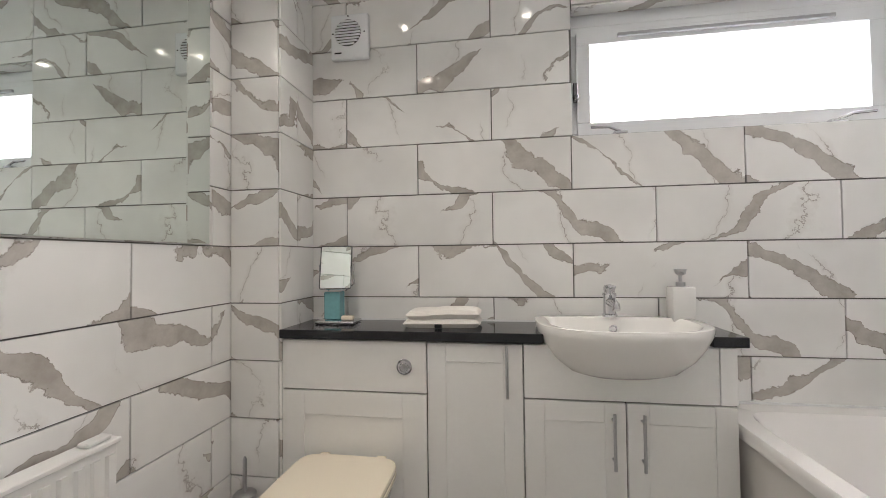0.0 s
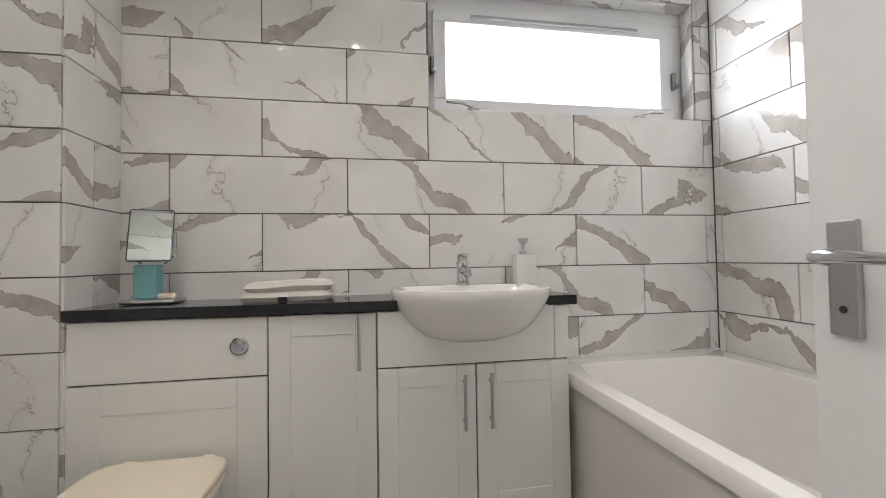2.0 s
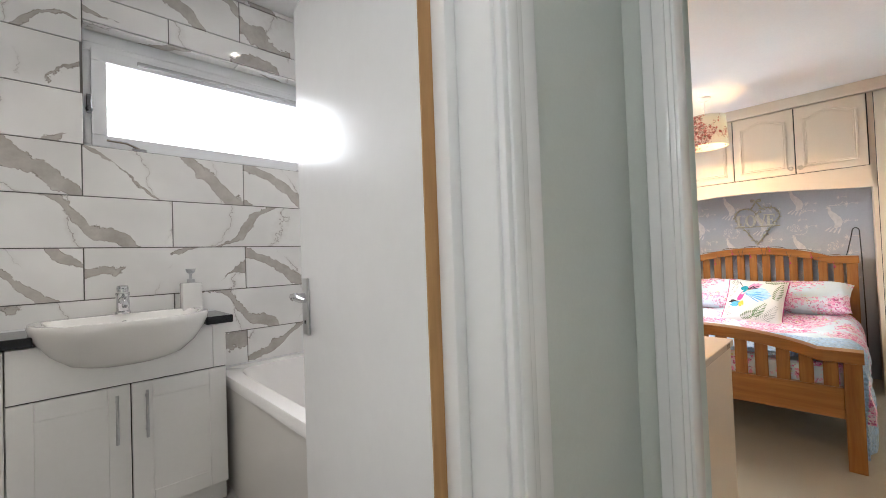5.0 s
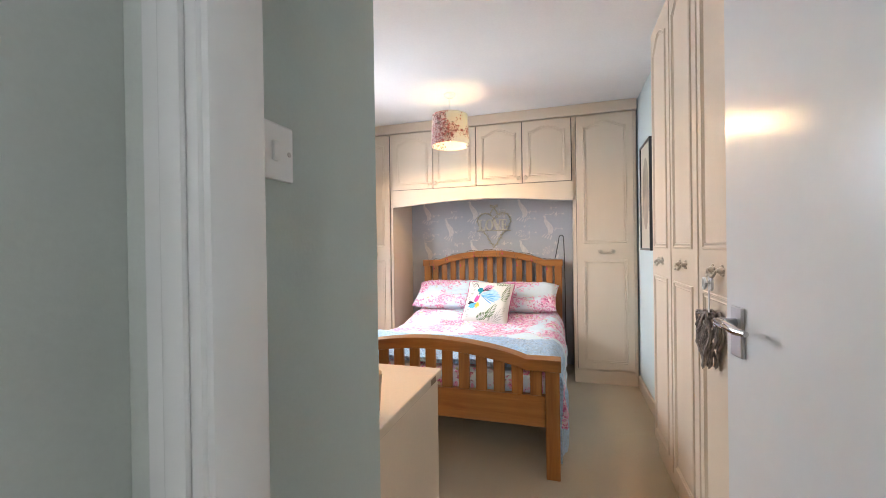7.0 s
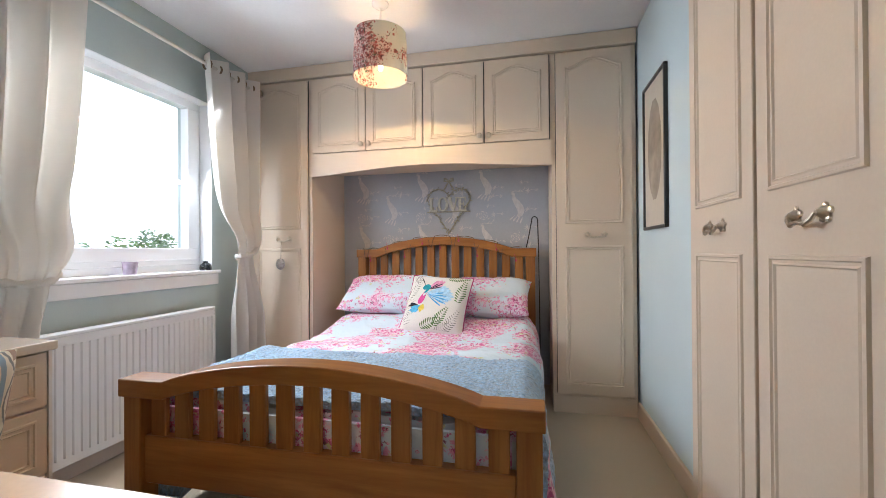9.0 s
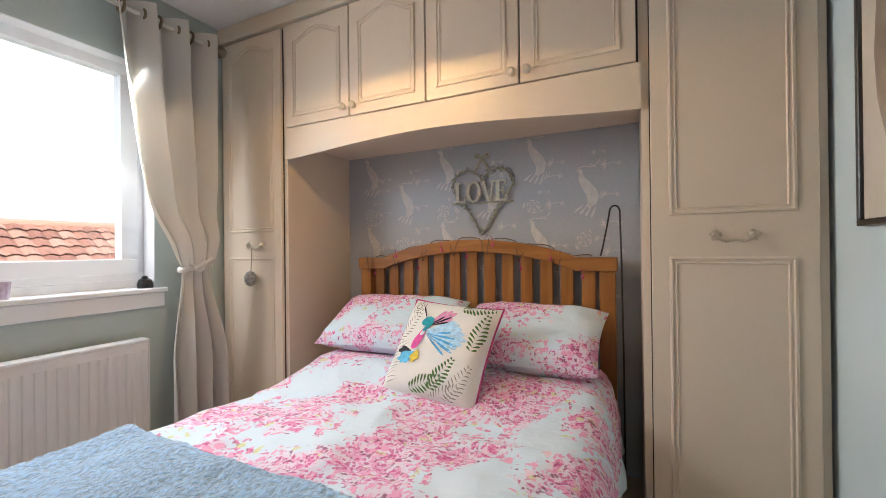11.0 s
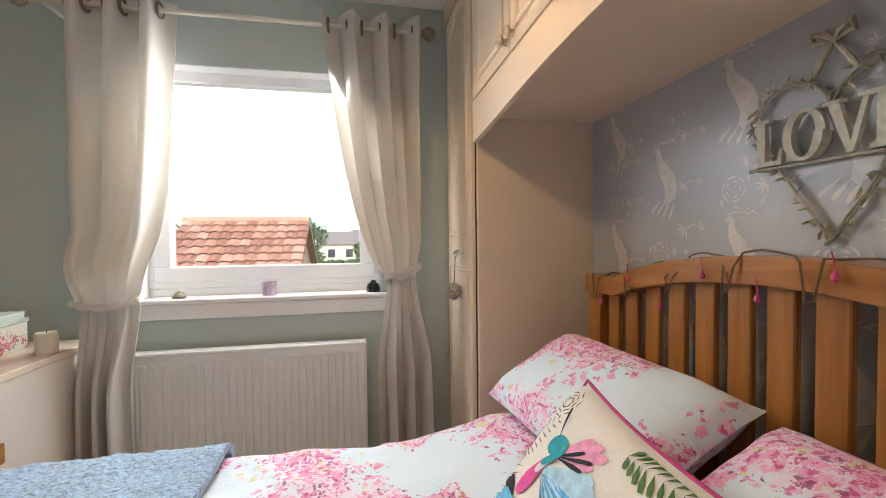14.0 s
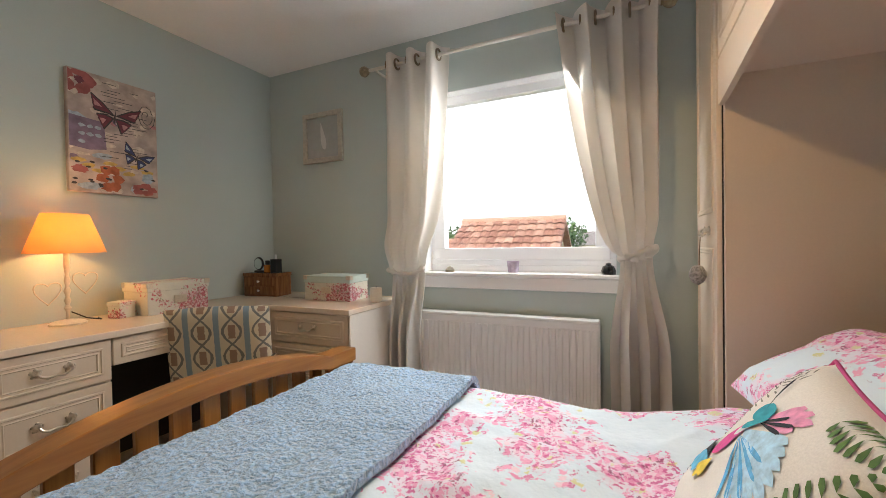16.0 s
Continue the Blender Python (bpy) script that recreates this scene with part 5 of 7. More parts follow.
# table lamp
LX, LY = 2.095, 0.455
lamp = thing("table_lamp", LX, LY, DZ, 0, "lit table lamp with scrolled wire stem", "table lamp")
IVORY = mat("ivory_painted_metal", (0.66, 0.60, 0.50), 0.45, grain=0.08, scale=90)
bm = bmesh.new()
add_lathe(bm, (LX, LY, DZ), [(0.068, 0.0), (0.07, 0.008), (0.055, 0.016), (0.015, 0.024)], 28)
part("base", bm, IVORY, lamp, smooth=True)
bm = bmesh.new()
add_lathe(bm, (LX, LY, DZ), [(0.007, 0.02), (0.007, 0.06), (0.014, 0.075), (0.007, 0.09), (0.013, 0.11), (0.007, 0.13), (0.014, 0.155), (0.007, 0.175), (0.012, 0.20), (0.007, 0.23), (0.012, 0.27), (0.010, 0.33)], 14)
part("stem", bm, IVORY, lamp, "beaded stem", smooth=True)
for s in (-1, 1):
    bm = bmesh.new()
    pts = []
    for k in range(28):
        a = 2 * math.pi * k / 28
        hx = 0.045 * 0.9 * math.sin(a) ** 3 * 1.2
        hz = 0.042 * (0.9 * math.cos(a) - 0.32 * math.cos(2 * a) - 0.12 * math.cos(3 * a)) * 1.3
        pts.append((LX + 0.01 * s, LY + s * 0.065 + hx, DZ + 0.155 + hz + (0.04 if s > 0 else 0)))
    add_tube(bm, pts, 0.0028, 6, closed=True)
    part("wire_heart", bm, IVORY, lamp, "heart-shaped wire scroll", smooth=True)
bm = bmesh.new()
add_tube(bm, [(LX + 0.03, LY, DZ + 0.06), (LX + 0.05, LY + 0.05, DZ + 0.025), (LX + 0.04, LY + 0.11, DZ + 0.008), (LX - 0.05, LY + 0.14, DZ + 0.006)], 0.003, 8)
part("cord", bm, BLACK, lamp, smooth=True)
part("shade", tube_wall((LX, LY), 0.146, 0.085, 1.085, 1.265), cloth_through("apricot_shade_cloth", (0.92, 0.60, 0.27), 0.5), lamp, "glowing apricot cloth shade", smooth=True)
bm = bmesh.new()
add_lathe(bm, (LX, LY, 1.15), [(0.010, -0.06), (0.012, -0.03), (0.014, 0.0), (0.012, 0.012), (0.004, 0.022)], 16)
part("bulb", bm, glow("lit_lamp_bulb", (1.0, 0.62, 0.26), 4), lamp, "glowing warm bulb", smooth=True)

# boxes and small things on the desk
FLORAL_BOX = blossom("rose_print_card", (0.66, 0.64, 0.55), (0.52, 0.12, 0.15), (0.34, 0.03, 0.06), (0.18, 0.26, 0.14), 0.5, 2.2)
MINT = mat("mint_card", (0.55, 0.64, 0.58), 0.6, grain=0.04, scale=60)


def card_box(x, y, rz, w, d, h, lid_m, label):
    b = thing("storage_box", x, y, DZ, rz, label, "box")
    part("body", boxes((-w / 2, w / 2, -d / 2, d / 2, 0.0, h * 0.78), bevel=0.002), FLORAL_BOX, b, local=True)
    part("lid", boxes((-w / 2 - 0.005, w / 2 + 0.005, -d / 2 - 0.005, d / 2 + 0.005, h * 0.72, h), bevel=0.003), lid_m, b, "lid", local=True)
    for sx in (-1, 1):
        for sy in (-1, 1):
            bm = bmesh.new()
            add_box(bm, sx * (w / 2 - 0.008) - 0.016, sx * (w / 2 - 0.008) + 0.016, sy * (d / 2 - 0.008) - 0.016, sy * (d / 2 - 0.008) + 0.016, h - 0.024, h + 0.002, 0.002)
            part("corner_cap", bm, HANDLE_METAL, b, "metal corner cap", local=True)
    bm = boxes((-0.035, 0.035, -d / 2 - 0.008, -d / 2 - 0.004, h * 0.3, h * 0.55), bevel=0.001)
    part("label_holder", bm, HANDLE_METAL, b, local=True)
    return b


card_box(2.13, 0.88, 92, 0.33, 0.20, 0.165, FLORAL_BOX, "rose-printed storage box with metal corners")
card_box(2.745, 1.56, 3, 0.34, 0.20, 0.155, MINT, "floral storage box with a mint lid")
small = thing("trinket_box", 2.13, 0.655, DZ, 12, "small rose-printed trinket box", "box")
part("body", boxes((-0.04, 0.04, -0.04, 0.04, 0, 0.062), bevel=0.003), FLORAL_BOX, small, local=True)
part("lid", boxes((-0.043, 0.043, -0.043, 0.043, 0.058, 0.082), bevel=0.003), FLORAL_BOX, small, local=True)
jewel = thing("jewellery_box", 2.13, 1.56, DZ, 6, "dark wooden jewellery chest with two drawers", "jewellery box")
WALNUT = wood("walnut_varnish", (0.10, 0.035, 0.012), (0.30, 0.13, 0.045), 0.25, 2.0)
part("case", boxes((-0.14, 0.14, -0.075, 0.075, 0.0, 0.135), bevel=0.003), WALNUT, jewel, local=True)
part("lid", boxes((-0.145, 0.145, -0.08, 0.08, 0.135, 0.16), bevel=0.005, seg=2), WALNUT, jewel, local=True)
for z in (0.012, 0.075):
    dr = part("drawer", boxes((-0.125, 0.125, -0.081, -0.074, z, z + 0.055), bevel=0.002), WALNUT, jewel, local=True)
    bm = bmesh.new()
    add_lathe(bm, (0, -0.081, z + 0.028), [(0.004, 0), (0.008, -0.012), (0.004, -0.016)], 10, "y")
    part("knob", bm, HANDLE_METAL, dr, "brass knob", local=True, smooth=True)
candle = thing("candle", 3.055, 1.55, DZ, 0, "short cream pillar candle", "candle")
bm = bmesh.new()
add_lathe(bm, (3.055, 1.55, DZ), [(0.036, 0.0), (0.037, 0.07), (0.034, 0.082), (0.02, 0.079), (0.003, 0.079)], 24)
part("wax", bm, mat("candle_wax", (0.74, 0.68, 0.58), 0.5, grain=0.03), candle, smooth=True)
bm = bmesh.new()
add_tube(bm, [(3.055, 1.55, DZ + 0.078), (3.057, 1.55, DZ + 0.09)], 0.0015, 6)
part("wick", bm, BLACK, candle)
JZ = DZ + 0.16
clock = thing("dressing_mirror", 2.06, 1.56, JZ, 0, "small oval swing mirror on a black stand", "mirror")
bm = bmesh.new()
add_lathe(bm, (2.06, 1.55, JZ + 0.062), [(0.044, 0.006), (0.048, 0.0), (0.044, -0.006)], 26, "y")
part("rim", bm, BLACK, clock, smooth=True)
bm = bmesh.new()
add_lathe(bm, (2.06, 1.543, JZ + 0.062), [(0.038, 0), (0.038, -0.002)], 26, "y")
part("glass", bm, MIRROR, clock)
part("foot", boxes((2.02, 2.10, 1.54, 1.585, JZ, JZ + 0.014), bevel=0.003), BLACK, clock)
perf = thing("perfume_bottle", 2.145, 1.55, JZ, 0, "amber glass perfume bottle", "bottle")
part("flask", boxes((2.12, 2.17, 1.535, 1.565, JZ, JZ + 0.055), bevel=0.006, seg=2), mat("amber_glass", (0.42, 0.16, 0.03), 0.08, grain=0.1, coat=0.6), perf, smooth=True)
part("cap", boxes((2.133, 2.157, 1.538, 1.562, JZ + 0.055, JZ + 0.085), bevel=0.003), BLACK, perf)
perf2 = thing("black_bottle", 2.215, 1.56, JZ, 0, "square black bottle with a white pump", "bottle")
part("flask", boxes((2.185, 2.245, 1.535, 1.585, JZ, JZ + 0.095), bevel=0.004, seg=2), BLACK, perf2)
bm = bmesh.new()
add_lathe(bm, (2.215, 1.56, JZ + 0.094), [(0.008, 0.0), (0.008, 0.03), (0.003, 0.034)], 12)
part("pump", bm, PVC, perf2, smooth=True)
GX, GY = 2.03, 0.122
tumbler = thing("glass_tumbler", GX, GY, DZ, 0, "tinted glass tumbler with a pale candle inside", "tumbler")
part("wall", tube_wall((GX, GY), 0.036, 0.044, DZ + 0.004, DZ + 0.115, 0.003, 32), mat("tea_glass", (0.62, 0.50, 0.38), 0.08, grain=0.02, coat=0.5), tumbler, smooth=True)
bm = bmesh.new()
add_lathe(bm, (GX, GY, DZ), [(0.036, 0.0), (0.037, 0.004), (0.038, 0.075), (0.002, 0.077)], 28)
part("wax", bm, mat("pale_wax", (0.72, 0.66, 0.56), 0.5, grain=0.03), tumbler, smooth=True)

# things on the sill
pot = thing("tealight_holder", 3.845, 1.80, 0.922, 0, "lilac printed tealight holder on the sill", "candle holder")
LILAC = mat("lilac_print_glass", (0.52, 0.44, 0.55), 0.2, grain=0.35, scale=30, blotch=0.3)
part("cup", tube_wall((3.845, 1.80), 0.030, 0.036, 0.924, 0.99, 0.003, 28), LILAC, pot, smooth=True)
bm = bmesh.new()
add_lathe(bm, (3.845, 1.80, 0.922), [(0.030, 0.0), (0.031, 0.03), (0.003, 0.031)], 24)
part("wax", bm, mat("lilac_wax", (0.6, 0.55, 0.6), 0.5, grain=0.03), pot, smooth=True)
ink = thing("black_jar", 4.36, 1.80, 0.922, 0, "small black faceted jar on the sill", "jar")
bm = bmesh.new()
add_lathe(bm, (4.36, 1.80, 0.922), [(0.034, 0.0), (0.036, 0.02), (0.028, 0.042), (0.014, 0.05), (0.014, 0.058), (0.002, 0.062)], 8)
part("jar", bm, mat("black_glass", (0.012, 0.014, 0.016), 0.15, grain=0.2), ink)
bm = bmesh.new()
ink2 = thing("sill_ornament", 3.44, 1.80, 0.922, 0, "small dark ornament half hidden by the curtain", "ornament")
add_lathe(bm, (3.44, 1.80, 0.922), [(0.028, 0.0), (0.03, 0.012), (0.016, 0.03), (0.002, 0.036)], 12)
part("ornament", bm, mat("bronze_glaze", (0.16, 0.13, 0.08), 0.35, grain=0.3), ink2, smooth=True)

# pictures


def framed(name, m, w, h, fw, depth, frame_m, art_m, label, mount=0.0, mount_m=None):
    """A framed picture in local x and z, facing -y, its back on the wall at y = 0."""
    f = new(name)
    f.matrix_world = m
    WORLD_OF[f] = m.copy()
    tagged(f, label, "picture")
    bm = bmesh.new()
    for s in ((-w / 2, w / 2, -h / 2, -h / 2 + fw), (-w / 2, w / 2, h / 2 - fw, h / 2), (-w / 2, -w / 2 + fw, -h / 2 + fw, h / 2 - fw), (w / 2 - fw, w / 2, -h / 2 + fw, h / 2 - fw)):
        add_box(bm, s[0], s[1], -depth, -0.001, s[2], s[3], 0.002)
    part("frame", bm, frame_m, f, local=True)
    part("artwork", boxes((-w / 2 + fw, w / 2 - fw, -depth * 0.5, -0.002, -h / 2 + fw, h / 2 - fw)), art_m, f, local=True)
    return f


def flat_shape(bm, pts, y):
    vs = [bm.verts.new((p[0], y, p[1])) for p in pts]
    bm.faces.new(vs)


def ellipse(cx, cz, a, b, rot=0.0, n=14):
    r = radians(rot)
    return [(cx + a * math.cos(t) * math.cos(r) - b * math.sin(t) * math.sin(r), cz + a * math.cos(t) * math.sin(r) + b * math.sin(t) * math.cos(r)) for t in (2 * math.pi * k / n for k in range(n))]


def teardrop(cx, cz, length, width, rot, n=14):
    r = radians(rot)
    pts = []
    for k in range(n):
        t = 2 * math.pi * k / n
        u = length / 2 * math.cos(t)
        v = width / 2 * math.sin(t) * (0.55 - 0.45 * math.cos(t))
        pts.append((cx + u * math.cos(r) - v * math.sin(r), cz + u * math.sin(r) + v * math.cos(r)))
    return pts


SEPIA = mat("sepia_print", (0.30, 0.24, 0.18), 0.4, grain=0.3, scale=14, blotch=0.5)
BLACK_FRAME = mat("black_frame_lacquer", (0.015, 0.013, 0.012), 0.3, grain=0.1)
sep = framed("framed_print", pose(4.403, RY0, 1.547, 0, 0, 180), 0.385, 0.80, 0.016, 0.02, BLACK_FRAME, mat("cream_mount_card", (0.62, 0.56, 0.46), 0.5, grain=0.03, scale=40), "tall sepia print in a thin black frame")
bm = bmesh.new()
flat_shape(bm, ellipse(0.0, 0.02, 0.12, 0.27), -0.0105)
part("print", bm, SEPIA, sep, "dark sepia oval print", local=True)
SILVER = mat("silver_leaf_frame", (0.56, 0.52, 0.44), 0.35, 0.6, grain=0.15, scale=60)
pf = framed("framed_print", pose(2.47, RY1, 1.875, 0, 0, 0), 0.355, 0.36, 0.035, 0.025, SILVER, mat("grey_print", (0.42, 0.43, 0.41), 0.5, grain=0.06, scale=30, blotch=0.1), "square pale print in a silver frame")
bm = bmesh.new()
flat_shape(bm, teardrop(0.0, 0.01, 0.20, 0.07, 100), -0.0135)
part("print", bm, mat("pale_print_shape", (0.66, 0.65, 0.62), 0.5, grain=0.05), pf, "pale curved shape", local=True)
canvas = new("canvas_print")
cm = pose(RX0 + 0.003, 0.727, 1.695, 0, 0, 90)
canvas.matrix_world = cm
WORLD_OF[canvas] = cm.copy()
tagged(canvas, "unframed vintage collage canvas in plum and cream", "picture")
part("canvas", boxes((-0.205, 0.205, -0.03, -0.001, -0.305, 0.305), bevel=0.003), mat("aged_collage_paper", (0.44, 0.35, 0.30), 0.8, grain=0.35, scale=16, blotch=0.35), canvas, local=True)
PLUM = mat("plum_print", (0.15, 0.035, 0.05), 0.7, grain=0.2, scale=60)
NAVY = mat("navy_print", (0.04, 0.05, 0.13), 0.7, grain=0.2, scale=60)
MAUVE = mat("mauve_print", (0.22, 0.16, 0.22), 0.8, grain=0.3, scale=25, blotch=0.3)
RUST = mat("rust_print", (0.38, 0.11, 0.05), 0.8, grain=0.4, scale=25, blotch=0.3)
ROSE = mat("rose_print", (0.33, 0.10, 0.09), 0.8, grain=0.3, scale=25, blotch=0.3)
SMOKE = mat("ink_print", (0.06, 0.05, 0.05), 0.8, grain=0.3, scale=40)
OCHRE = mat("ochre_print", (0.50, 0.34, 0.10), 0.8, grain=0.4, scale=30, blotch=0.3)
DUSKY = mat("dusky_pink_print", (0.46, 0.22, 0.22), 0.8, grain=0.3, scale=50)
POWDER = mat("powder_blue_print", (0.36, 0.42, 0.48), 0.8, grain=0.3, scale=50)


def blot(cx, cz, rx, rz, seed, n=22):
    """A torn or splashed patch with a ragged edge."""
    rg = random.Random(seed)
    return [(max(-0.2, min(0.2, cx + rx * math.cos(2 * math.pi * k / n) * rg.uniform(0.7, 1.15))), max(-0.3, min(0.3, cz + rz * math.sin(2 * math.pi * k / n) * rg.uniform(0.7, 1.15)))) for k in range(n)]


rg = random.Random(12)
CREAMY = mat("cream_print", (0.58, 0.49, 0.40), 0.8, grain=0.3, scale=40, blotch=0.2)


def scalloped(body, tip, lobe, n=9):
    """A wing from the body to its tip, with a scalloped outer rim bulging towards the lobe."""
    b, t, l = Vector(body), Vector(tip), Vector(lobe)
    rim_ = []
    for k in range(n + 1):
        u = k / n
        p = t * (1 - u) ** 2 + (t + l) * (u * (1 - u)) + l * u ** 2
        rim_.append(tuple(p + (p - b).normalized() * 0.006 * abs(math.sin(u * math.pi * 4))))
    lead = b * 0.5 + t * 0.5 + Vector((0, 0.008))
    return [tuple(b), tuple(lead)] + rim_


def shrunk(pts, f):
    c = Vector((sum(p[0] for p in pts), sum(p[1] for p in pts))) / len(pts)
    return [tuple(c + (Vector(p) - c) * f) for p in pts]


LIFT = itertools.count()


def on_canvas(name, shapes, material):
    for sh in shapes:
        bm = bmesh.new()
        pts = [(max(-0.203, min(0.203, p[0])), max(-0.303, min(0.303, p[1]))) for p in sh]
        flat_shape(bm, pts, -0.0302 - 0.00002 * next(LIFT))
        part(name, bm, material, canvas, local=True)


def butterfly(cx, cz, k, turn, wing_m, panel_m):
    """Four scalloped wings with dark rims, coloured fields and pale panels, and a slim body."""
    r = radians(turn)

    def at(x, z):
        return (cx + k * (x * math.cos(r) - z * math.sin(r)), cz + k * (x * math.sin(r) + z * math.cos(r)))
    wings = []
    for sd in (-1, 1):
        wings.append(scalloped(at(0, 0.06), at(sd * 0.95, 0.72), at(sd * 0.74, 0.02)))
        wings.append(scalloped(at(0, -0.04), at(sd * 0.66, -0.06), at(sd * 0.30, -0.66)))
    on_canvas("wing_rim", wings, SMOKE)
    on_canvas("wing_field", [shrunk(w, 0.80) for w in wings], wing_m)
    on_canvas("wing_panel", [shrunk(w, 0.36) for w in wings], panel_m)
    on_canvas("body", [teardrop(*at(0, 0.02), k * 0.62, k * 0.11, turn + 90)], SMOKE)


for k in range(46):
    on_canvas("paper_scrap", [blot(rg.uniform(-0.2, 0.2), rg.uniform(-0.3, 0.3), rg.uniform(0.012, 0.05), rg.uniform(0.006, 0.022), 100 + k, 12)], (CREAMY, CREAMY, DUSKY, MAUVE, POWDER)[k % 5] if k % 3 == 0 else CREAMY)
on_canvas("rose_petal", [blot(-0.165 + 0.05 * math.cos(k * 1.3), 0.25 + 0.045 * math.sin(k * 1.3), 0.034, 0.030, 1 + k, 14) for k in range(6)], ROSE)
on_canvas("rose_heart", [blot(-0.155, 0.255, 0.022, 0.020, 9)], PLUM)
on_canvas("mauve_stamp", [[(-0.20, 0.075), (-0.055, 0.065), (-0.045, -0.075), (-0.12, -0.088), (-0.20, -0.080)]], MAUVE)
on_canvas("stamp_mark", [blot(-0.15 + 0.035 * (k % 3), 0.03 - 0.04 * (k // 3), 0.016, 0.010, 70 + k, 10) for k in range(7)], POWDER)
on_canvas("script_line", [[(x, z), (x + w, z + 0.002), (x + w, z + 0.005), (x, z + 0.003)] for x, z, w in ((rg.uniform(-0.10, 0.08), 0.27 - 0.016 * k, rg.uniform(0.04, 0.11)) for k in range(28))], SMOKE)
on_canvas("ochre_splash", [blot(-0.17 + 0.045 * k, -0.145 - 0.022 * (k % 3), 0.034, 0.012, 20 + k, 12) for k in range(8)], OCHRE)
on_canvas("rust_flower", [blot(-0.03 + 0.036 * math.cos(k * 1.05), -0.225 + 0.05 * math.sin(k * 1.05), 0.030, 0.026, 30 + k, 12) for k in range(6)], RUST)
on_canvas("rose_flower", [blot(0.13 + 0.04 * math.cos(k * 1.3), -0.265 + 0.02 * math.sin(k * 1.3), 0.030, 0.018, 40 + k, 12) for k in range(5)] + [blot(-0.16, -0.19, 0.035, 0.02, 47)], ROSE)
on_canvas("pale_flower", [blot(0.15, -0.20, 0.036, 0.028, 51), blot(-0.12, -0.27, 0.05, 0.022, 52)], POWDER)
on_canvas("ink_leaf", [blot(rg.uniform(-0.19, 0.19), rg.uniform(-0.29, -0.13), 0.012, 0.006, 80 + k, 9) for k in range(16)], SMOKE)
scroll_line = bmesh.new()
add_tube(scroll_line, [(0.15 + 0.010 * k ** 0.5 * math.cos(k * 0.6), -0.0315, 0.15 + 0.016 * k ** 0.5 * math.sin(k * 0.6)) for k in range(22)], 0.0016, 5)
part("ink_scroll", scroll_line, SMOKE, canvas, local=True)
butterfly(-0.005, 0.105, 0.122, -8, PLUM, DUSKY)
butterfly(0.095, -0.095, 0.082, -22, NAVY, POWDER)

# switch beside the bedroom door
SWITCH_Y = HALL_Y - 0.024
sw = thing("light_switch", 1.595, SWITCH_Y - 0.006, 1.34, 0, "white plastic single light switch", "switch")
part("plate", boxes((1.552, 1.640, SWITCH_Y - 0.016, SWITCH_Y - 0.0065, 1.297, 1.383), bevel=0.004, seg=2), PVC, sw)
part("rocker", boxes((1.589, 1.603, SWITCH_Y - 0.020, SWITCH_Y - 0.0145, 1.325, 1.355), bevel=0.002), PVC, sw)
for x in (1.564, 1.628):
    bm = bmesh.new()
    add_lathe(bm, (x, SWITCH_Y - 0.0145, 1.34), [(0.004, 0), (0.004, -0.0025), (0.002, -0.003)], 10, "y")
    part("screw", bm, BRUSHED, sw)


# ---- on the bed ----
LINEN = mat("cream_linen", (0.80, 0.77, 0.71), 0.9, grain=0.08, scale=300, blotch=0.03, bump=0.2)
cush_m = Matrix.Translation((4.665, 0.298, 0.685)) @ Matrix.Rotation(radians(-4), 4, "Z") @ Matrix.Rotation(radians(-54), 4, "Y") @ Matrix.Rotation(radians(90), 4, "Z") @ Matrix.Rotation(radians(-3), 4, "Z")
CW, CT = 0.43, 0.13
scatter = cushion("scatter_cushion", cush_m, CW, CW, CT, LINEN, "cream cushion with bright feathery print and pink piping", "cushion", 0.004, 5.0)


def on_cushion(a, b, lift=0.0016):
    """A point of the cushion's front, a and b from -1 to 1."""
    e = max(0.0, (1 - a ** 4) * (1 - b ** 4)) ** 0.55
    pin = 1 - 0.06 * (1 - abs(a) ** 2) * abs(b) ** 6
    pin2 = 1 - 0.06 * (1 - abs(b) ** 2) * abs(a) ** 6
    z = (CT / 2) * e + 0.004 * e * (noise.noise((a * 2.2 + 5.0, b * 2.4, 1)) + 0.6 * noise.noise((a * 5 + 5.0, b * 5, 1)))
    return Vector((a * CW / 2 * pin2, b * CW / 2 * pin, z + lift))


def cushion_print(name, shapes, colour, lift=0.0016, k=1.0):
    cloth = mat("print_" + name, colour, 0.9, grain=0.25, scale=60)
    for pts in shapes:
        bm = bmesh.new()
        pts = [(max(-0.93, min(0.93, p[0] * k)), max(-0.93, min(0.93, p[1] * k))) for p in pts]
        c = (sum(p[0] for p in pts) / len(pts), sum(p[1] for p in pts) / len(pts))
        mid = bm.verts.new(on_cushion(*c, lift))
        ring2 = [bm.verts.new(on_cushion((p[0] + c[0]) / 2, (p[1] + c[1]) / 2, lift)) for p in pts]
        ring = [bm.verts.new(on_cushion(*p, lift)) for p in pts]
        n = len(pts)
        for j in range(n):
            q = (j + 1) % n
            bm.faces.new((mid, ring2[j], ring2[q]))
            bm.faces.new((ring2[j], ring[j], ring[q], ring2[q]))
        part(name, bm, cloth, scatter, local=True)


def printed(name, shapes, colour, lift):
    """Shapes given as seen from the front, x to the right and y up."""
    cushion_print(name, [[(-x, -y) for x, y in sh] for sh in shapes], colour, lift)


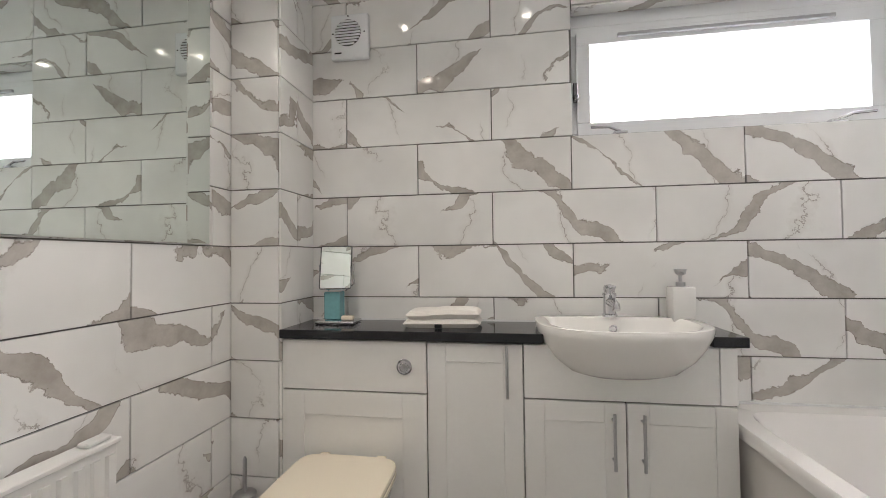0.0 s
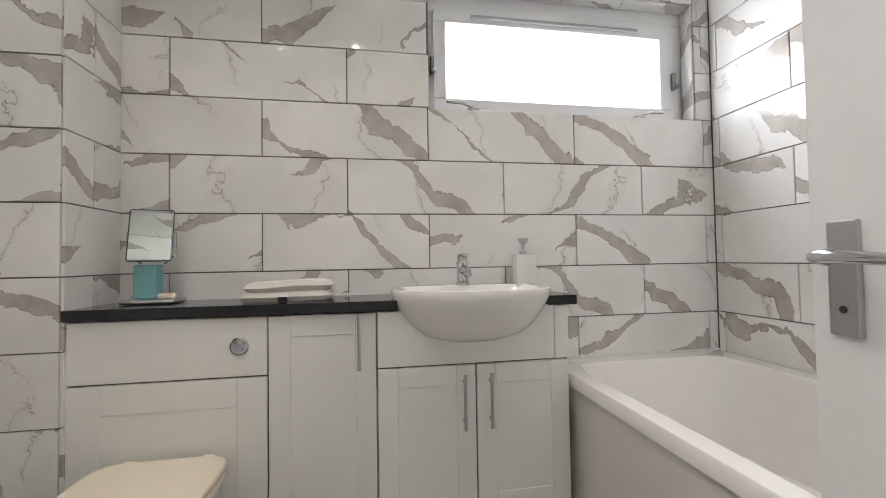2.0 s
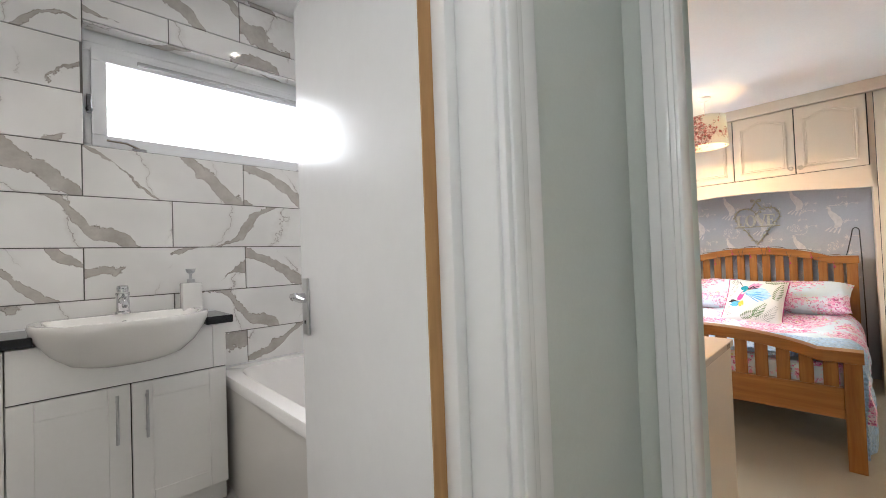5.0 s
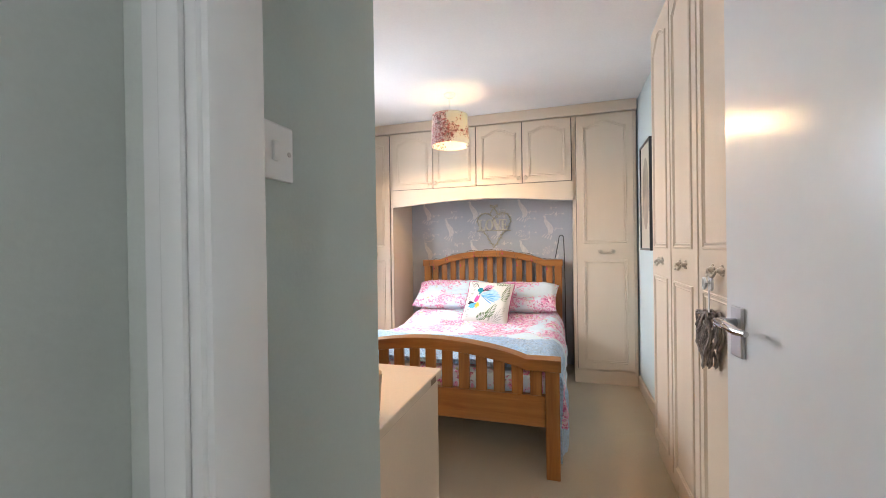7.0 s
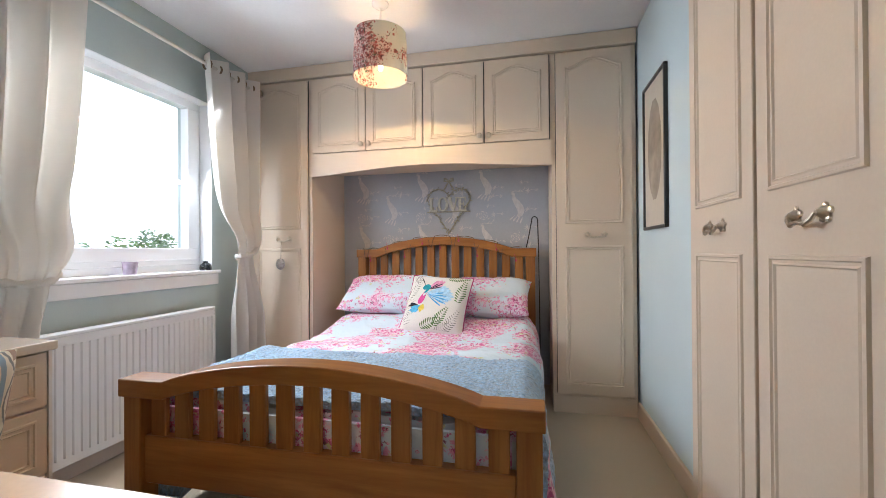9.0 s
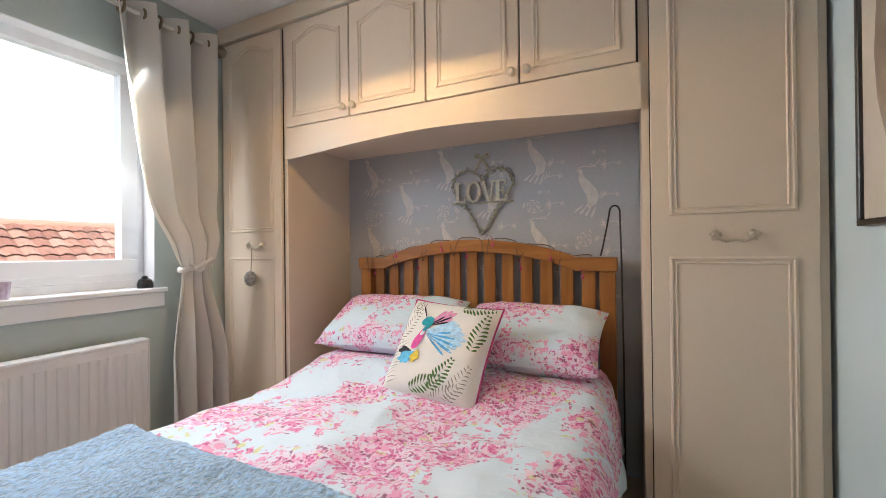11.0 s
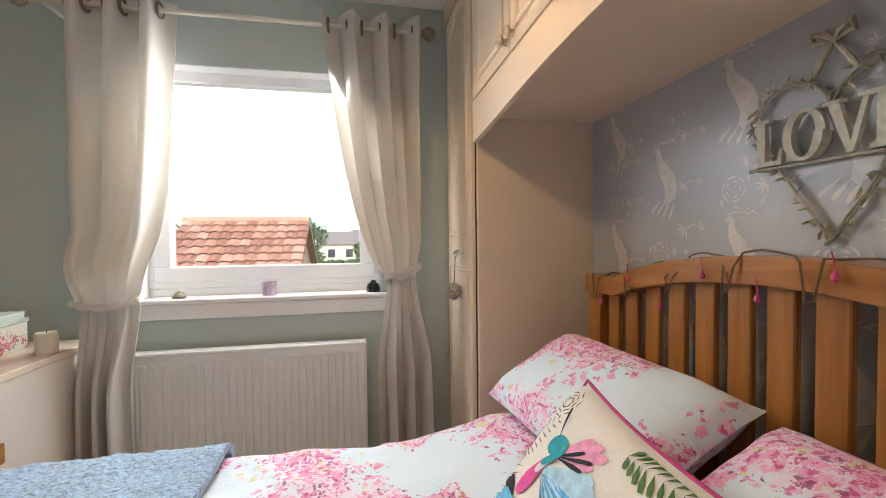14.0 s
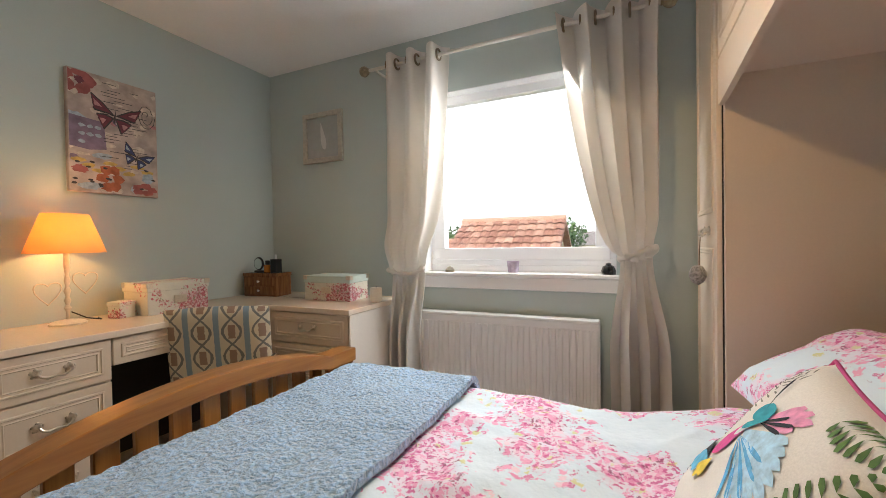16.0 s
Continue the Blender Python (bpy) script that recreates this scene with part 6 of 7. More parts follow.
def feathers(cx, cy, reach, first, last, count, width):
    """A fan of feathers from one root."""
    out = []
    for k in range(count):
        a = first + (last - first) * k / max(1, count - 1)
        ln = reach * (1.0 - 0.25 * abs(2 * k / max(1, count - 1) - 0.8))
        out.append(teardrop(cx + ln / 2 * math.cos(radians(a)), cy + ln / 2 * math.sin(radians(a)), ln, width, a + 180, 10))
    return out


printed("pink_wing", feathers(-0.28, 0.36, 0.62, 22, 52, 4, 0.16), (0.80, 0.34, 0.52), 0.0016)
printed("pale_blue_wing", feathers(-0.30, 0.22, 0.92, -26, 24, 8, 0.17), (0.46, 0.70, 0.86), 0.0020)
printed("blue_feather", feathers(-0.28, 0.16, 0.80, -34, 10, 5, 0.07), (0.12, 0.42, 0.72), 0.0024)
printed("black_feather", feathers(-0.28, 0.34, 0.52, 16, 40, 3, 0.06) + feathers(-0.44, -0.22, 0.36, 168, 196, 3, 0.13), (0.02, 0.02, 0.03), 0.0028)
printed("pink_breast", [teardrop(-0.36, 0.12, 0.62, 0.26, 72, 16)], (0.72, 0.10, 0.34), 0.0031)
printed("pale_throat", [teardrop(-0.31, 0.22, 0.26, 0.12, 60)], (0.72, 0.74, 0.76), 0.0034)
printed("teal_head", [ellipse(-0.33, 0.42, 0.13, 0.10, 30), teardrop(-0.27, 0.32, 0.30, 0.11, 55)], (0.03, 0.34, 0.42), 0.0037)
printed("beak", [teardrop(-0.46, 0.60, 0.36, 0.05, -58)], (0.02, 0.02, 0.03), 0.0040)
printed("blue_tail", feathers(-0.36, -0.22, 0.42, 196, 236, 4, 0.14), (0.14, 0.50, 0.74), 0.0034)
printed("yellow_tail", feathers(-0.30, -0.16, 0.30, 240, 275, 3, 0.12), (0.80, 0.62, 0.08), 0.0038)
fern, pale_fern = [], []
for bx, by, ang, ln, pale in ((0.62, 0.86, 8, 0.60, 0), (0.78, 0.38, 80, 0.72, 0), (0.02, -0.72, 28, 0.62, 0), (0.30, -0.50, 62, 0.62, 0), (0.66, -0.60, 66, 0.66, 1), (0.42, -0.84, 35, 0.60, 1), (-0.72, 0.30, 62, 0.62, 1)):
    r = radians(ang)
    for k in range(10):
        d = (k / 9 - 0.5) * ln
        for side_ in (-1, 1):
            l_ = 0.20 * (1 - 0.55 * abs(2 * k / 9 - 0.7))
            (pale_fern if pale else fern).append(teardrop(bx + d * math.cos(r) - side_ * l_ * 0.45 * math.sin(r), by + d * math.sin(r) + side_ * l_ * 0.45 * math.cos(r), l_, 0.030 if pale else 0.065, ang + side_ * 62 + 180, 7))
printed("fern_leaf", fern, (0.10, 0.19, 0.05), 0.0016)
printed("pale_fern", pale_fern, (0.24, 0.25, 0.20), 0.0018)
ink = [teardrop(-0.74 + 0.05 * math.sin(k * 1.3), -0.05 - 0.068 * k, 0.30, 0.016, 22 + 10 * math.sin(k * 1.7), 7) for k in range(12)]
for ring_r in (0.06, 0.11, 0.16):
    for k in range(7):
        a = 2 * math.pi * k / 7 + ring_r * 20
        ink.append(teardrop(-0.70 + ring_r * math.cos(a), 0.74 + ring_r * math.sin(a), 0.12, 0.022, math.degrees(a) + 75, 7))
printed("ink_line", ink, (0.12, 0.11, 0.10), 0.0018)
bm = bmesh.new()
ring = []
for k in range(64):
    t = k / 16
    sd, f = int(t) % 4, (t % 1) * 2 - 1
    a, b = ((f, -1), (1, f), (-f, 1), (-1, -f))[sd]
    p = on_cushion(a, b, 0)
    ring.append((p.x, p.y, 0.0))
add_tube(bm, ring, 0.0045, 8, closed=True)
part("piping", bm, mat("magenta_piping", (0.48, 0.05, 0.20), 0.8, grain=0.1), scatter, "magenta piping", local=True, smooth=True)

# fairy lights wound on the headboard
fairy = thing("fairy_lights", 5.15, 0.4, 1.1, 0, "bronze wire with small pink flower lights round the headboard", "fairy lights")
WIRE = mat("bronze_wire", (0.16, 0.09, 0.04), 0.45, grain=0.2)
PINK = mat("pink_flower_plastic", (0.50, 0.05, 0.16), 0.4, grain=0.2)
bm = bmesh.new()
pts = []
for k in range(90):
    s = k / 89
    y = B1 - 0.06 - (B1 - B0 - 0.16) * s
    z = bow((y - B0) / (B1 - B0), 1.055, 1.15)
    turn = (s * 7) % 1
    if turn < 0.25:
        q = turn / 0.25
        pts.append((HX - 0.026 - 0.006 * math.sin(math.pi * q), y, z + 0.008 - 0.10 * math.sin(math.pi * q)))
    else:
        pts.append((HX + 0.01 + 0.03 * math.sin(9 * s), y, z + 0.007 + 0.006 * math.sin(40 * s)))
add_tube(bm, pts, 0.0025, 6)
part("wire", bm, WIRE, fairy, smooth=True)
for k in range(9):
    y = B1 - 0.12 - 0.145 * k
    z = bow((y - B0) / (B1 - B0), 1.055, 1.15) - (0.095, 0.03, 0.13, 0.05)[k % 4]
    bm = bmesh.new()
    add_lathe(bm, (HX - 0.03, y, z), [(0.002, 0.014), (0.006, 0.008), (0.0075, 0.0), (0.004, -0.005)], 7)
    add_tube(bm, [(HX - 0.028, y, z + 0.012), (HX - 0.024, y + 0.01, z + 0.05)], 0.0015, 6)
    part("flower", bm, PINK, fairy, "small pink flower light")
cable = thing("black_hook", 5.2, -0.33, 0.5, 0, "black wire hook standing behind the bed", "hook")
bm = bmesh.new()
pts = [(5.17, -0.372, 0.0), (5.17, -0.37, 0.6), (5.175, -0.365, 1.05), (5.18, -0.36, 1.25)]
for k in range(9):
    a = math.pi * k / 8
    pts.append((5.185, -0.338 - 0.022 * math.cos(a), 1.262 + 0.03 * math.sin(a)))
pts += [(5.19, -0.305, 1.2), (5.195, -0.285, 1.10), (5.195, -0.275, 1.06)]
add_tube(bm, pts, 0.004, 8)
part("bar", bm, BLACK, cable, smooth=True)

# ---- heart sign and wallpaper ----
AX = RX1
sign = thing("heart_sign", AX, 0.335, 1.42, 0, "painted wire heart wall sign with a word across it", "wall sign")
VERDI = mat("verdigris_cream_metal", (0.42, 0.40, 0.30), 0.5, 0.3, grain=0.3, scale=60)


def heart_point(a, cy=0.338, cz=1.402, k=0.180):
    """A heart outline with straight lower sides."""
    if a < 0.5:
        t = a / 0.5
        s = 1
    else:
        t = (1 - a) / 0.5
        s = -1
    if t < 0.55:
        q = t / 0.55
        ang = math.pi * (1 - q) * 0.97
        return (AX - 0.014, cy - s * k * (0.5 + 0.5 * math.cos(ang)), cz + k * (0.25 + 0.5 * math.sin(ang) + 0.02))
    q = (t - 0.55) / 0.45
    return (AX - 0.014, cy - s * k * (1 - q), cz + k * 0.27 - q * k * 1.50)


for r_, dx in ((0.0032, 0.0), (0.0025, 0.006)):
    bm = bmesh.new()
    add_tube(bm, [tuple(Vector(heart_point(k / 72, k=0.180 - dx)) + Vector((-dx, 0, 0))) for k in range(72)], r_, 6, closed=True)
    part("outline", bm, VERDI, sign, smooth=True)
for sd in (-1, 1):
    bm = bmesh.new()
    add_tube(bm, [(AX - 0.016, 0.338, 1.600), (AX - 0.022, 0.338 + sd * 0.015, 1.618), (AX - 0.022, 0.338 + sd * 0.036, 1.624), (AX - 0.020, 0.338 + sd * 0.038, 1.606), (AX - 0.016, 0.338, 1.598)], [0.004, 0.007, 0.008, 0.007, 0.004], 8)
    part("bow_loop", bm, VERDI, sign, "painted metal bow loop", smooth=True)
    bm = bmesh.new()
    add_tube(bm, [(AX - 0.016, 0.338, 1.600), (AX - 0.018, 0.338 + sd * 0.016, 1.575), (AX - 0.016, 0.338 + sd * 0.034, 1.545), (AX - 0.016, 0.338 + sd * 0.044, 1.53)], [0.004, 0.006, 0.007, 0.003], 8)
    part("bow_tail", bm, VERDI, sign, smooth=True)
rng = random.Random(4)
for k in range(84):
    p = Vector(heart_point(k / 84)) + Vector((0, rng.uniform(-0.014, 0.014), rng.uniform(-0.014, 0.014)))
    bm = bmesh.new()
    q = rng.uniform(0, 360)
    pts = teardrop(0, 0, rng.uniform(0.018, 0.034), rng.uniform(0.010, 0.018), q, 8)
    lo = [bm.verts.new(p + Vector((-0.006, y + rng.uniform(-0.003, 0.003), z))) for y, z in pts]
    tip = bm.verts.new(p + Vector((-0.013, 0, 0)))
    for i in range(8):
        bm.faces.new((lo[i], lo[(i + 1) % 8], tip))
    bm.faces.new(lo[::-1])
    part("leaf", bm, VERDI, sign)
CAP = 0.112
LZ0 = 1.360


def letter(strokes, y_left, hole=None):
    """Upright serif letter cut from thick plate; strokes are outlines with x to the right from the letter's left."""
    bm = bmesh.new()
    for j, pts in enumerate(strokes):
        d = 0.0003 * j
        lo, hi = [[bm.verts.new((x, y_left - p[0], LZ0 + p[1])) for p in pts] for x in (AX - 0.030 - d, AX - 0.018 + d)]
        bm.faces.new(lo)
        bm.faces.new(hi[::-1])
        for i in range(len(pts)):
            q = (i + 1) % len(pts)
            bm.faces.new((lo[i], hi[i], hi[q], lo[q]))
    part("letter", bm, LETTER_PAINT, sign, "thick serif capital letter")


def bar(x0, x1, z0, z1):
    return [(x0, z0), (x1, z0), (x1, z1), (x0, z1)]


LETTER_PAINT = mat("chalky_cream_paint", (0.60, 0.58, 0.47), 0.6, grain=0.2, scale=70, blotch=0.15)
letter([bar(0.010, 0.030, 0, CAP), bar(0, 0.040, CAP - 0.009, CAP), bar(0, 0.068, 0, 0.011), [(0.058, 0), (0.070, 0), (0.070, 0.036), (0.064, 0.036)]], 0.502)
ang_ = [2 * math.pi * k / 24 for k in range(25)]
letter([[(0.043 + 0.043 * math.cos(a), CAP / 2 + 0.058 * math.sin(a)), (0.043 + 0.043 * math.cos(b), CAP / 2 + 0.058 * math.sin(b)), (0.043 + 0.024 * math.cos(b), CAP / 2 + 0.049 * math.sin(b)), (0.043 + 0.024 * math.cos(a), CAP / 2 + 0.049 * math.sin(a))] for a, b in zip(ang_, ang_[1:])], 0.428)
letter([[(0.006, CAP), (0.028, CAP), (0.056, 0.0), (0.044, 0.0)], [(0.072, CAP), (0.082, CAP), (0.056, 0.0), (0.046, 0.0)], bar(0, 0.036, CAP - 0.008, CAP), bar(0.062, 0.092, CAP - 0.008, CAP)], 0.348)
letter([bar(0.010, 0.030, 0, CAP), bar(0, 0.068, 0, 0.010), bar(0, 0.066, CAP - 0.010, CAP), bar(0.028, 0.050, CAP / 2 - 0.005, CAP / 2 + 0.005), bar(0.046, 0.052, CAP / 2 - 0.018, CAP / 2 + 0.018), [(0.058, 0), (0.070, 0), (0.070, 0.034), (0.064, 0.034)], [(0.062, CAP - 0.030), (0.068, CAP - 0.030), (0.068, CAP), (0.056, CAP)]], 0.266)
bm = bmesh.new()
add_tube(bm, [(AX - 0.022, 0.518, 1.355), (AX - 0.022, 0.160, 1.355)], 0.0045, 6)
part("crossbar", bm, VERDI, sign)

PAPER = mat("silver_grey_wallpaper", (0.42, 0.44, 0.475), 0.36, grain=0.05, scale=90, blotch=0.06, bump=0.05)
paper = tagged(part("wallpaper", boxes((RX1 - 0.003, RX1 - 0.0005, -0.443, 1.26, 0.0, 1.69)), PAPER), "silver-grey wallpaper with pale plume and flower print", "wallpaper", kind="structure")
bm = bmesh.new()
rng = random.Random(11)


def flat_east(bm, pts, y, z, mirror, x):
    vs = [bm.verts.new((x, y - p[0] * mirror, z + p[1])) for p in pts]
    bm.faces.new(vs)


LAYER = itertools.count()


def layer():
    return RX1 - 0.0036 - 0.000002 * next(LAYER)


def ribbon(bm, pts, widths, y, z, mirror):
    """A flat tapering brush stroke through points."""
    vs = [Vector(p) for p in pts]
    left, right = [], []
    for i, p in enumerate(vs):
        d = (vs[min(i + 1, len(vs) - 1)] - vs[max(i - 1, 0)]).normalized()
        nrm = Vector((-d.y, d.x)) * widths[i] / 2
        left.append(tuple(p + nrm))
        right.append(tuple(p - nrm))
    x = layer()
    for i in range(len(vs) - 1):
        flat_east(bm, [left[i], left[i + 1], right[i + 1], right[i]], y, z, mirror, x)


def peacock(bm, y, z, mirror, k=1.0):
    """A long-necked bird on a twig, its breast swelling into a fan of tail feathers; y, z at the head."""
    def q(*pts):
        return [(a * k, b * k) for a, b in pts]
    ribbon(bm, q((-0.014, -0.004), (-0.002, 0.002), (0.007, -0.004), (0.006, -0.020), (0.010, -0.038), (0.028, -0.066), (0.050, -0.100), (0.060, -0.126), (0.054, -0.152), (0.036, -0.172)), [w * k for w in (0.003, 0.016, 0.019, 0.020, 0.029, 0.043, 0.052, 0.052, 0.042, 0.016)], y, z, mirror)
    for i in range(4):
        flat_east(bm, teardrop(k * (0.062 - 0.022 * i), k * (-0.196 + 0.006 * i), k * 0.058, k * 0.017, 68 - 9 * i, 9), y, z, mirror, layer())
    for i in range(3):
        ribbon(bm, q((-0.006 + 0.006 * i, 0.002), (-0.010 + 0.009 * i, 0.016)), (0.0012 * k, 0.004 * k), y, z, mirror)
    ribbon(bm, q((-0.004, 0.016), (0.020, 0.020), (0.05, 0.014), (0.075, 0.026), (0.095, 0.040)), [w * k for w in (0.002, 0.005, 0.004, 0.004, 0.002)], y, z, mirror)
    for a, b, r_ in ((0.05, 0.024, 40), (0.07, 0.014, -20), (0.088, 0.044, 60)):
        flat_east(bm, teardrop(k * a, k * b, k * 0.026, k * 0.008, r_, 7), y, z, mirror, layer())


def rose(bm, y, z, k):
    """An open rose in outline: three rings of curved petals."""
    for ring_r, count in ((0.010, 3), (0.021, 5), (0.033, 6)):
        for i in range(count):
            a0 = 2 * math.pi * i / count + ring_r * 40
            arc_ = [(k * ring_r * math.cos(a0 + t), k * ring_r * math.sin(a0 + t)) for t in (0.0, 0.3, 0.6, 0.85)]
            ribbon(bm, arc_, [k * w for w in (0.002, 0.007, 0.006, 0.002)], y, z, 1)
    for i in range(3):
        a = rng.uniform(0, 360)
        flat_east(bm, teardrop(k * 0.052 * math.cos(radians(a)), k * 0.052 * math.sin(radians(a)), k * 0.030, k * 0.012, a + 60, 7), y, z, 1, layer())


def sprig(bm, y, z, k):
    """A leafy twig with a small blossom at its end."""
    lean_ = rng.uniform(-40, 40)
    for i in range(5):
        a = lean_ + 180 + (i - 2) * 34
        flat_east(bm, teardrop(k * 0.024 * math.cos(radians(a)), k * 0.020 * math.sin(radians(a)), k * 0.038, k * 0.012, a, 7), y, z, 1, layer())
    ribbon(bm, [(0.0, 0.0), (k * 0.03, k * 0.012), (k * 0.06, k * 0.004)], [k * w for w in (0.003, 0.004, 0.002)], y, z, 1)
    for i in range(5):
        a = i * 72 + lean_
        flat_east(bm, teardrop(k * (0.066 + 0.010 * math.cos(radians(a))), k * (0.004 + 0.010 * math.sin(radians(a))), k * 0.017, k * 0.010, a, 6), y, z, 1, layer())


for row_, (zz, first) in enumerate(((1.665, 0.08), (1.485, -0.173), (1.238, 0.07), (0.99, -0.173))):
    for c_ in range(-2, 4):
        y = first + 0.52 * c_
        if -0.36 < y < 1.21:
            peacock(bm, y, zz, 1, 1.06)
        if -0.40 < y - 0.02 < 1.21 and zz - 0.315 < 1.6:
            rose(bm, y - 0.02, zz - 0.345, 1.0)
        for dy, dz, kk in ((0.155, -0.02, 0.95), (0.14, -0.16, 0.85), (-0.12, -0.13, 0.8), (0.19, -0.095, 0.6)):
            if -0.38 < y + dy < 1.18 and zz + dz < 1.64:
                sprig(bm, y + dy, zz + dz, kk)
prints = part("paper_print", bm, mat("pearl_print_ink", (0.62, 0.595, 0.57), 0.35, grain=0.14, scale=40), paper, "pale plume and flower print")
tagged(prints, kind="stuff")

# wicker heart on the wardrobe handle and charm on the far one
wick = thing("wicker_heart", 2.60, WF + 0.045, 0.88, 0, "grey woven wicker heart hung from a wardrobe handle", "ornament")
WILLOW = mat("grey_willow", (0.29, 0.25, 0.22), 0.8, grain=0.4, scale=60, blotch=0.2, bump=0.4)


def wick_pt(a, k=1.0):
    x = 16 * math.sin(a) ** 3
    z = 13 * math.cos(a) - 5 * math.cos(2 * a) - 2 * math.cos(3 * a) - math.cos(4 * a)
    return (2.612 - x * 0.0040 * k, 0.893 + z * 0.0064 * k)


rng = random.Random(7)
for lay in range(3):
    bm = bmesh.new()
    add_tube(bm, [(wick_pt(2 * math.pi * k / 40)[0], WF + 0.030 + 0.018 * lay + 0.003 * math.sin(k), wick_pt(2 * math.pi * k / 40)[1]) for k in range(40)], 0.005, 6, closed=True)
    part("hoop", bm, WILLOW, wick, smooth=True)
for k in range(80):
    a, b = rng.uniform(0, 2 * math.pi), rng.uniform(0, 2 * math.pi)
    p, q = wick_pt(a, 0.97), wick_pt(b, 0.97)
    if (p[0] - q[0]) ** 2 + (p[1] - q[1]) ** 2 < 0.006:
        continue
    y0 = WF + 0.06 + rng.uniform(-0.008, 0.010)
    bm = bmesh.new()
    add_tube(bm, [(p[0], y0 - 0.012, p[1]), ((p[0] + q[0]) / 2 + rng.uniform(-0.01, 0.01), y0 + 0.008, (p[1] + q[1]) / 2), (q[0], y0 - 0.012, q[1])], rng.uniform(0.0022, 0.0042), 6)
    part("twig", bm, WILLOW, wick, smooth=True)
RIBBON = mat("white_ribbon", (0.74, 0.72, 0.70), 0.6, grain=0.05)
part("ribbon", boxes((2.608, 2.620, WF + 0.046, WF + 0.048, 0.93, 1.085)), RIBBON, wick, "white ribbon loop")
bm = bmesh.new()
for s in (-1, 1):
    pts = [(2.614 + s * 0.03 * math.sin(t), WF + 0.050 + 0.004 * s, 1.06 + 0.018 * math.sin(2 * t)) for t in (math.pi * k / 10 for k in range(11))]
    add_tube(bm, pts, 0.0045, 6)
part("bow", bm, RIBBON, wick, "ribbon bow", smooth=True)
charm = thing("hanging_charm", WX - 0.03, 1.49, 0.95, 0, "small patterned ball charm on a wardrobe handle", "ornament")
bm = bmesh.new()
add_lathe(bm, (WX - 0.055, 1.49, 0.95), [(0.004, 0.042), (0.02, 0.036), (0.032, 0.012), (0.033, -0.008), (0.022, -0.03), (0.005, -0.042)], 14)
part("ball", bm, mat("mosaic_charm", (0.35, 0.33, 0.30), 0.35, grain=0.6, scale=110), charm, smooth=True)
bm = bmesh.new()
add_tube(bm, [(WX - 0.05, 1.49, 0.99), (WX - 0.045, 1.49, 1.12)], 0.002, 6)
part("cord", bm, WIRE, charm)

# ---- bathroom small things ----
fan = thing("extractor_fan", -0.64, BY1, 2.30, 0, "white square extractor fan with round grille", "fan")
FX0, FZ0 = -0.735, 2.19
part("housing", boxes((FX0, FX0 + 0.19, BY1 - 0.035, BY1 - 0.001, FZ0, FZ0 + 0.22), bevel=0.008, seg=2), PVC, fan)
# flat dark disc that paints the opening's shade behind the slats
bm = bmesh.new()
add_lathe(bm, (FX0 + 0.088, BY1 - 0.0355, FZ0 + 0.125), [(0.066, 0.0), (0.066, -0.002)], 30, "y")
grille = part("grille", bm, mat("fan_recess_shade", (0.10, 0.10, 0.10), 0.6, grain=0.1), fan, "dark disc painted as the shaded round opening")
for k in range(9):
    z = FZ0 + 0.125 - 0.056 + k * 0.014
    hw = math.sqrt(max(0.0, 0.066 ** 2 - (z - FZ0 - 0.125) ** 2))
    part("slat", boxes((FX0 + 0.088 - hw, FX0 + 0.088 + hw, BY1 - 0.043, BY1 - 0.037, z - 0.0035, z + 0.0035)), PVC, fan)
part("badge", boxes((FX0 + 0.02, FX0 + 0.055, BY1 - 0.0362, BY1 - 0.0345, FZ0 + 0.025, FZ0 + 0.032)), BLACK, fan)
for dx, dz in ((0.012, 0.125), (0.172, 0.125), (0.09, 0.208)):
    bm = bmesh.new()
    add_lathe(bm, (FX0 + dx, BY1 - 0.0345, FZ0 + dz), [(0.004, 0.0), (0.004, -0.002)], 8, "y")
    part("screw", bm, BLACK, fan)

vm = thing("vanity_mirror", -0.66, 2.05, TOP_Z, 0, "chrome tilting vanity mirror with a jar in its stand", "mirror")
part("tray", boxes((-0.755, -0.575, 1.985, 2.095, TOP_Z + 0.001, TOP_Z + 0.018), bevel=0.004, seg=2), CHROME, vm, smooth=True)
part("cup", boxes((-0.728, -0.652, 2.02, 2.08, TOP_Z + 0.019, TOP_Z + 0.145), bevel=0.004), mat("turquoise_glass", (0.18, 0.42, 0.45), 0.1, grain=0.1, coat=0.5), vm, "turquoise glass cup")
bm = bmesh.new()
mm = Matrix.Translation((-0.675, 2.035, TOP_Z + 0.256)) @ Matrix.Rotation(radians(13), 4, "Z") @ Matrix.Rotation(radians(-14), 4, "X")
add_box(bm, -0.072, 0.072, -0.006, 0.006, -0.102, 0.102, 0.010, 3, m=mm)
part("frame", bm, CHROME, vm, smooth=True)
bm = bmesh.new()
add_box(bm, -0.066, 0.066, -0.0075, -0.0062, -0.096, 0.096, m=mm)
part("glass", bm, MIRROR, vm)
for s in (-1, 1):
    bm = bmesh.new()
    add_tube(bm, [(-0.675 + s * 0.04, 2.05, TOP_Z + 0.15), (-0.675 + s * 0.082, 2.045, TOP_Z + 0.18), (-0.675 + s * 0.082, 2.038, TOP_Z + 0.27)], 0.004, 8)
    part("arm", bm, CHROME, vm, smooth=True)
soapb = thing("soap_bar", -0.61, 2.02, TOP_Z + 0.018, 0, "small cream guest soap on the tray", "soap")
part("bar", boxes((-0.64, -0.585, 2.0, 2.035, TOP_Z + 0.0185, TOP_Z + 0.04), bevel=0.008, seg=3), SEAT_CREAM, soapb, smooth=True)

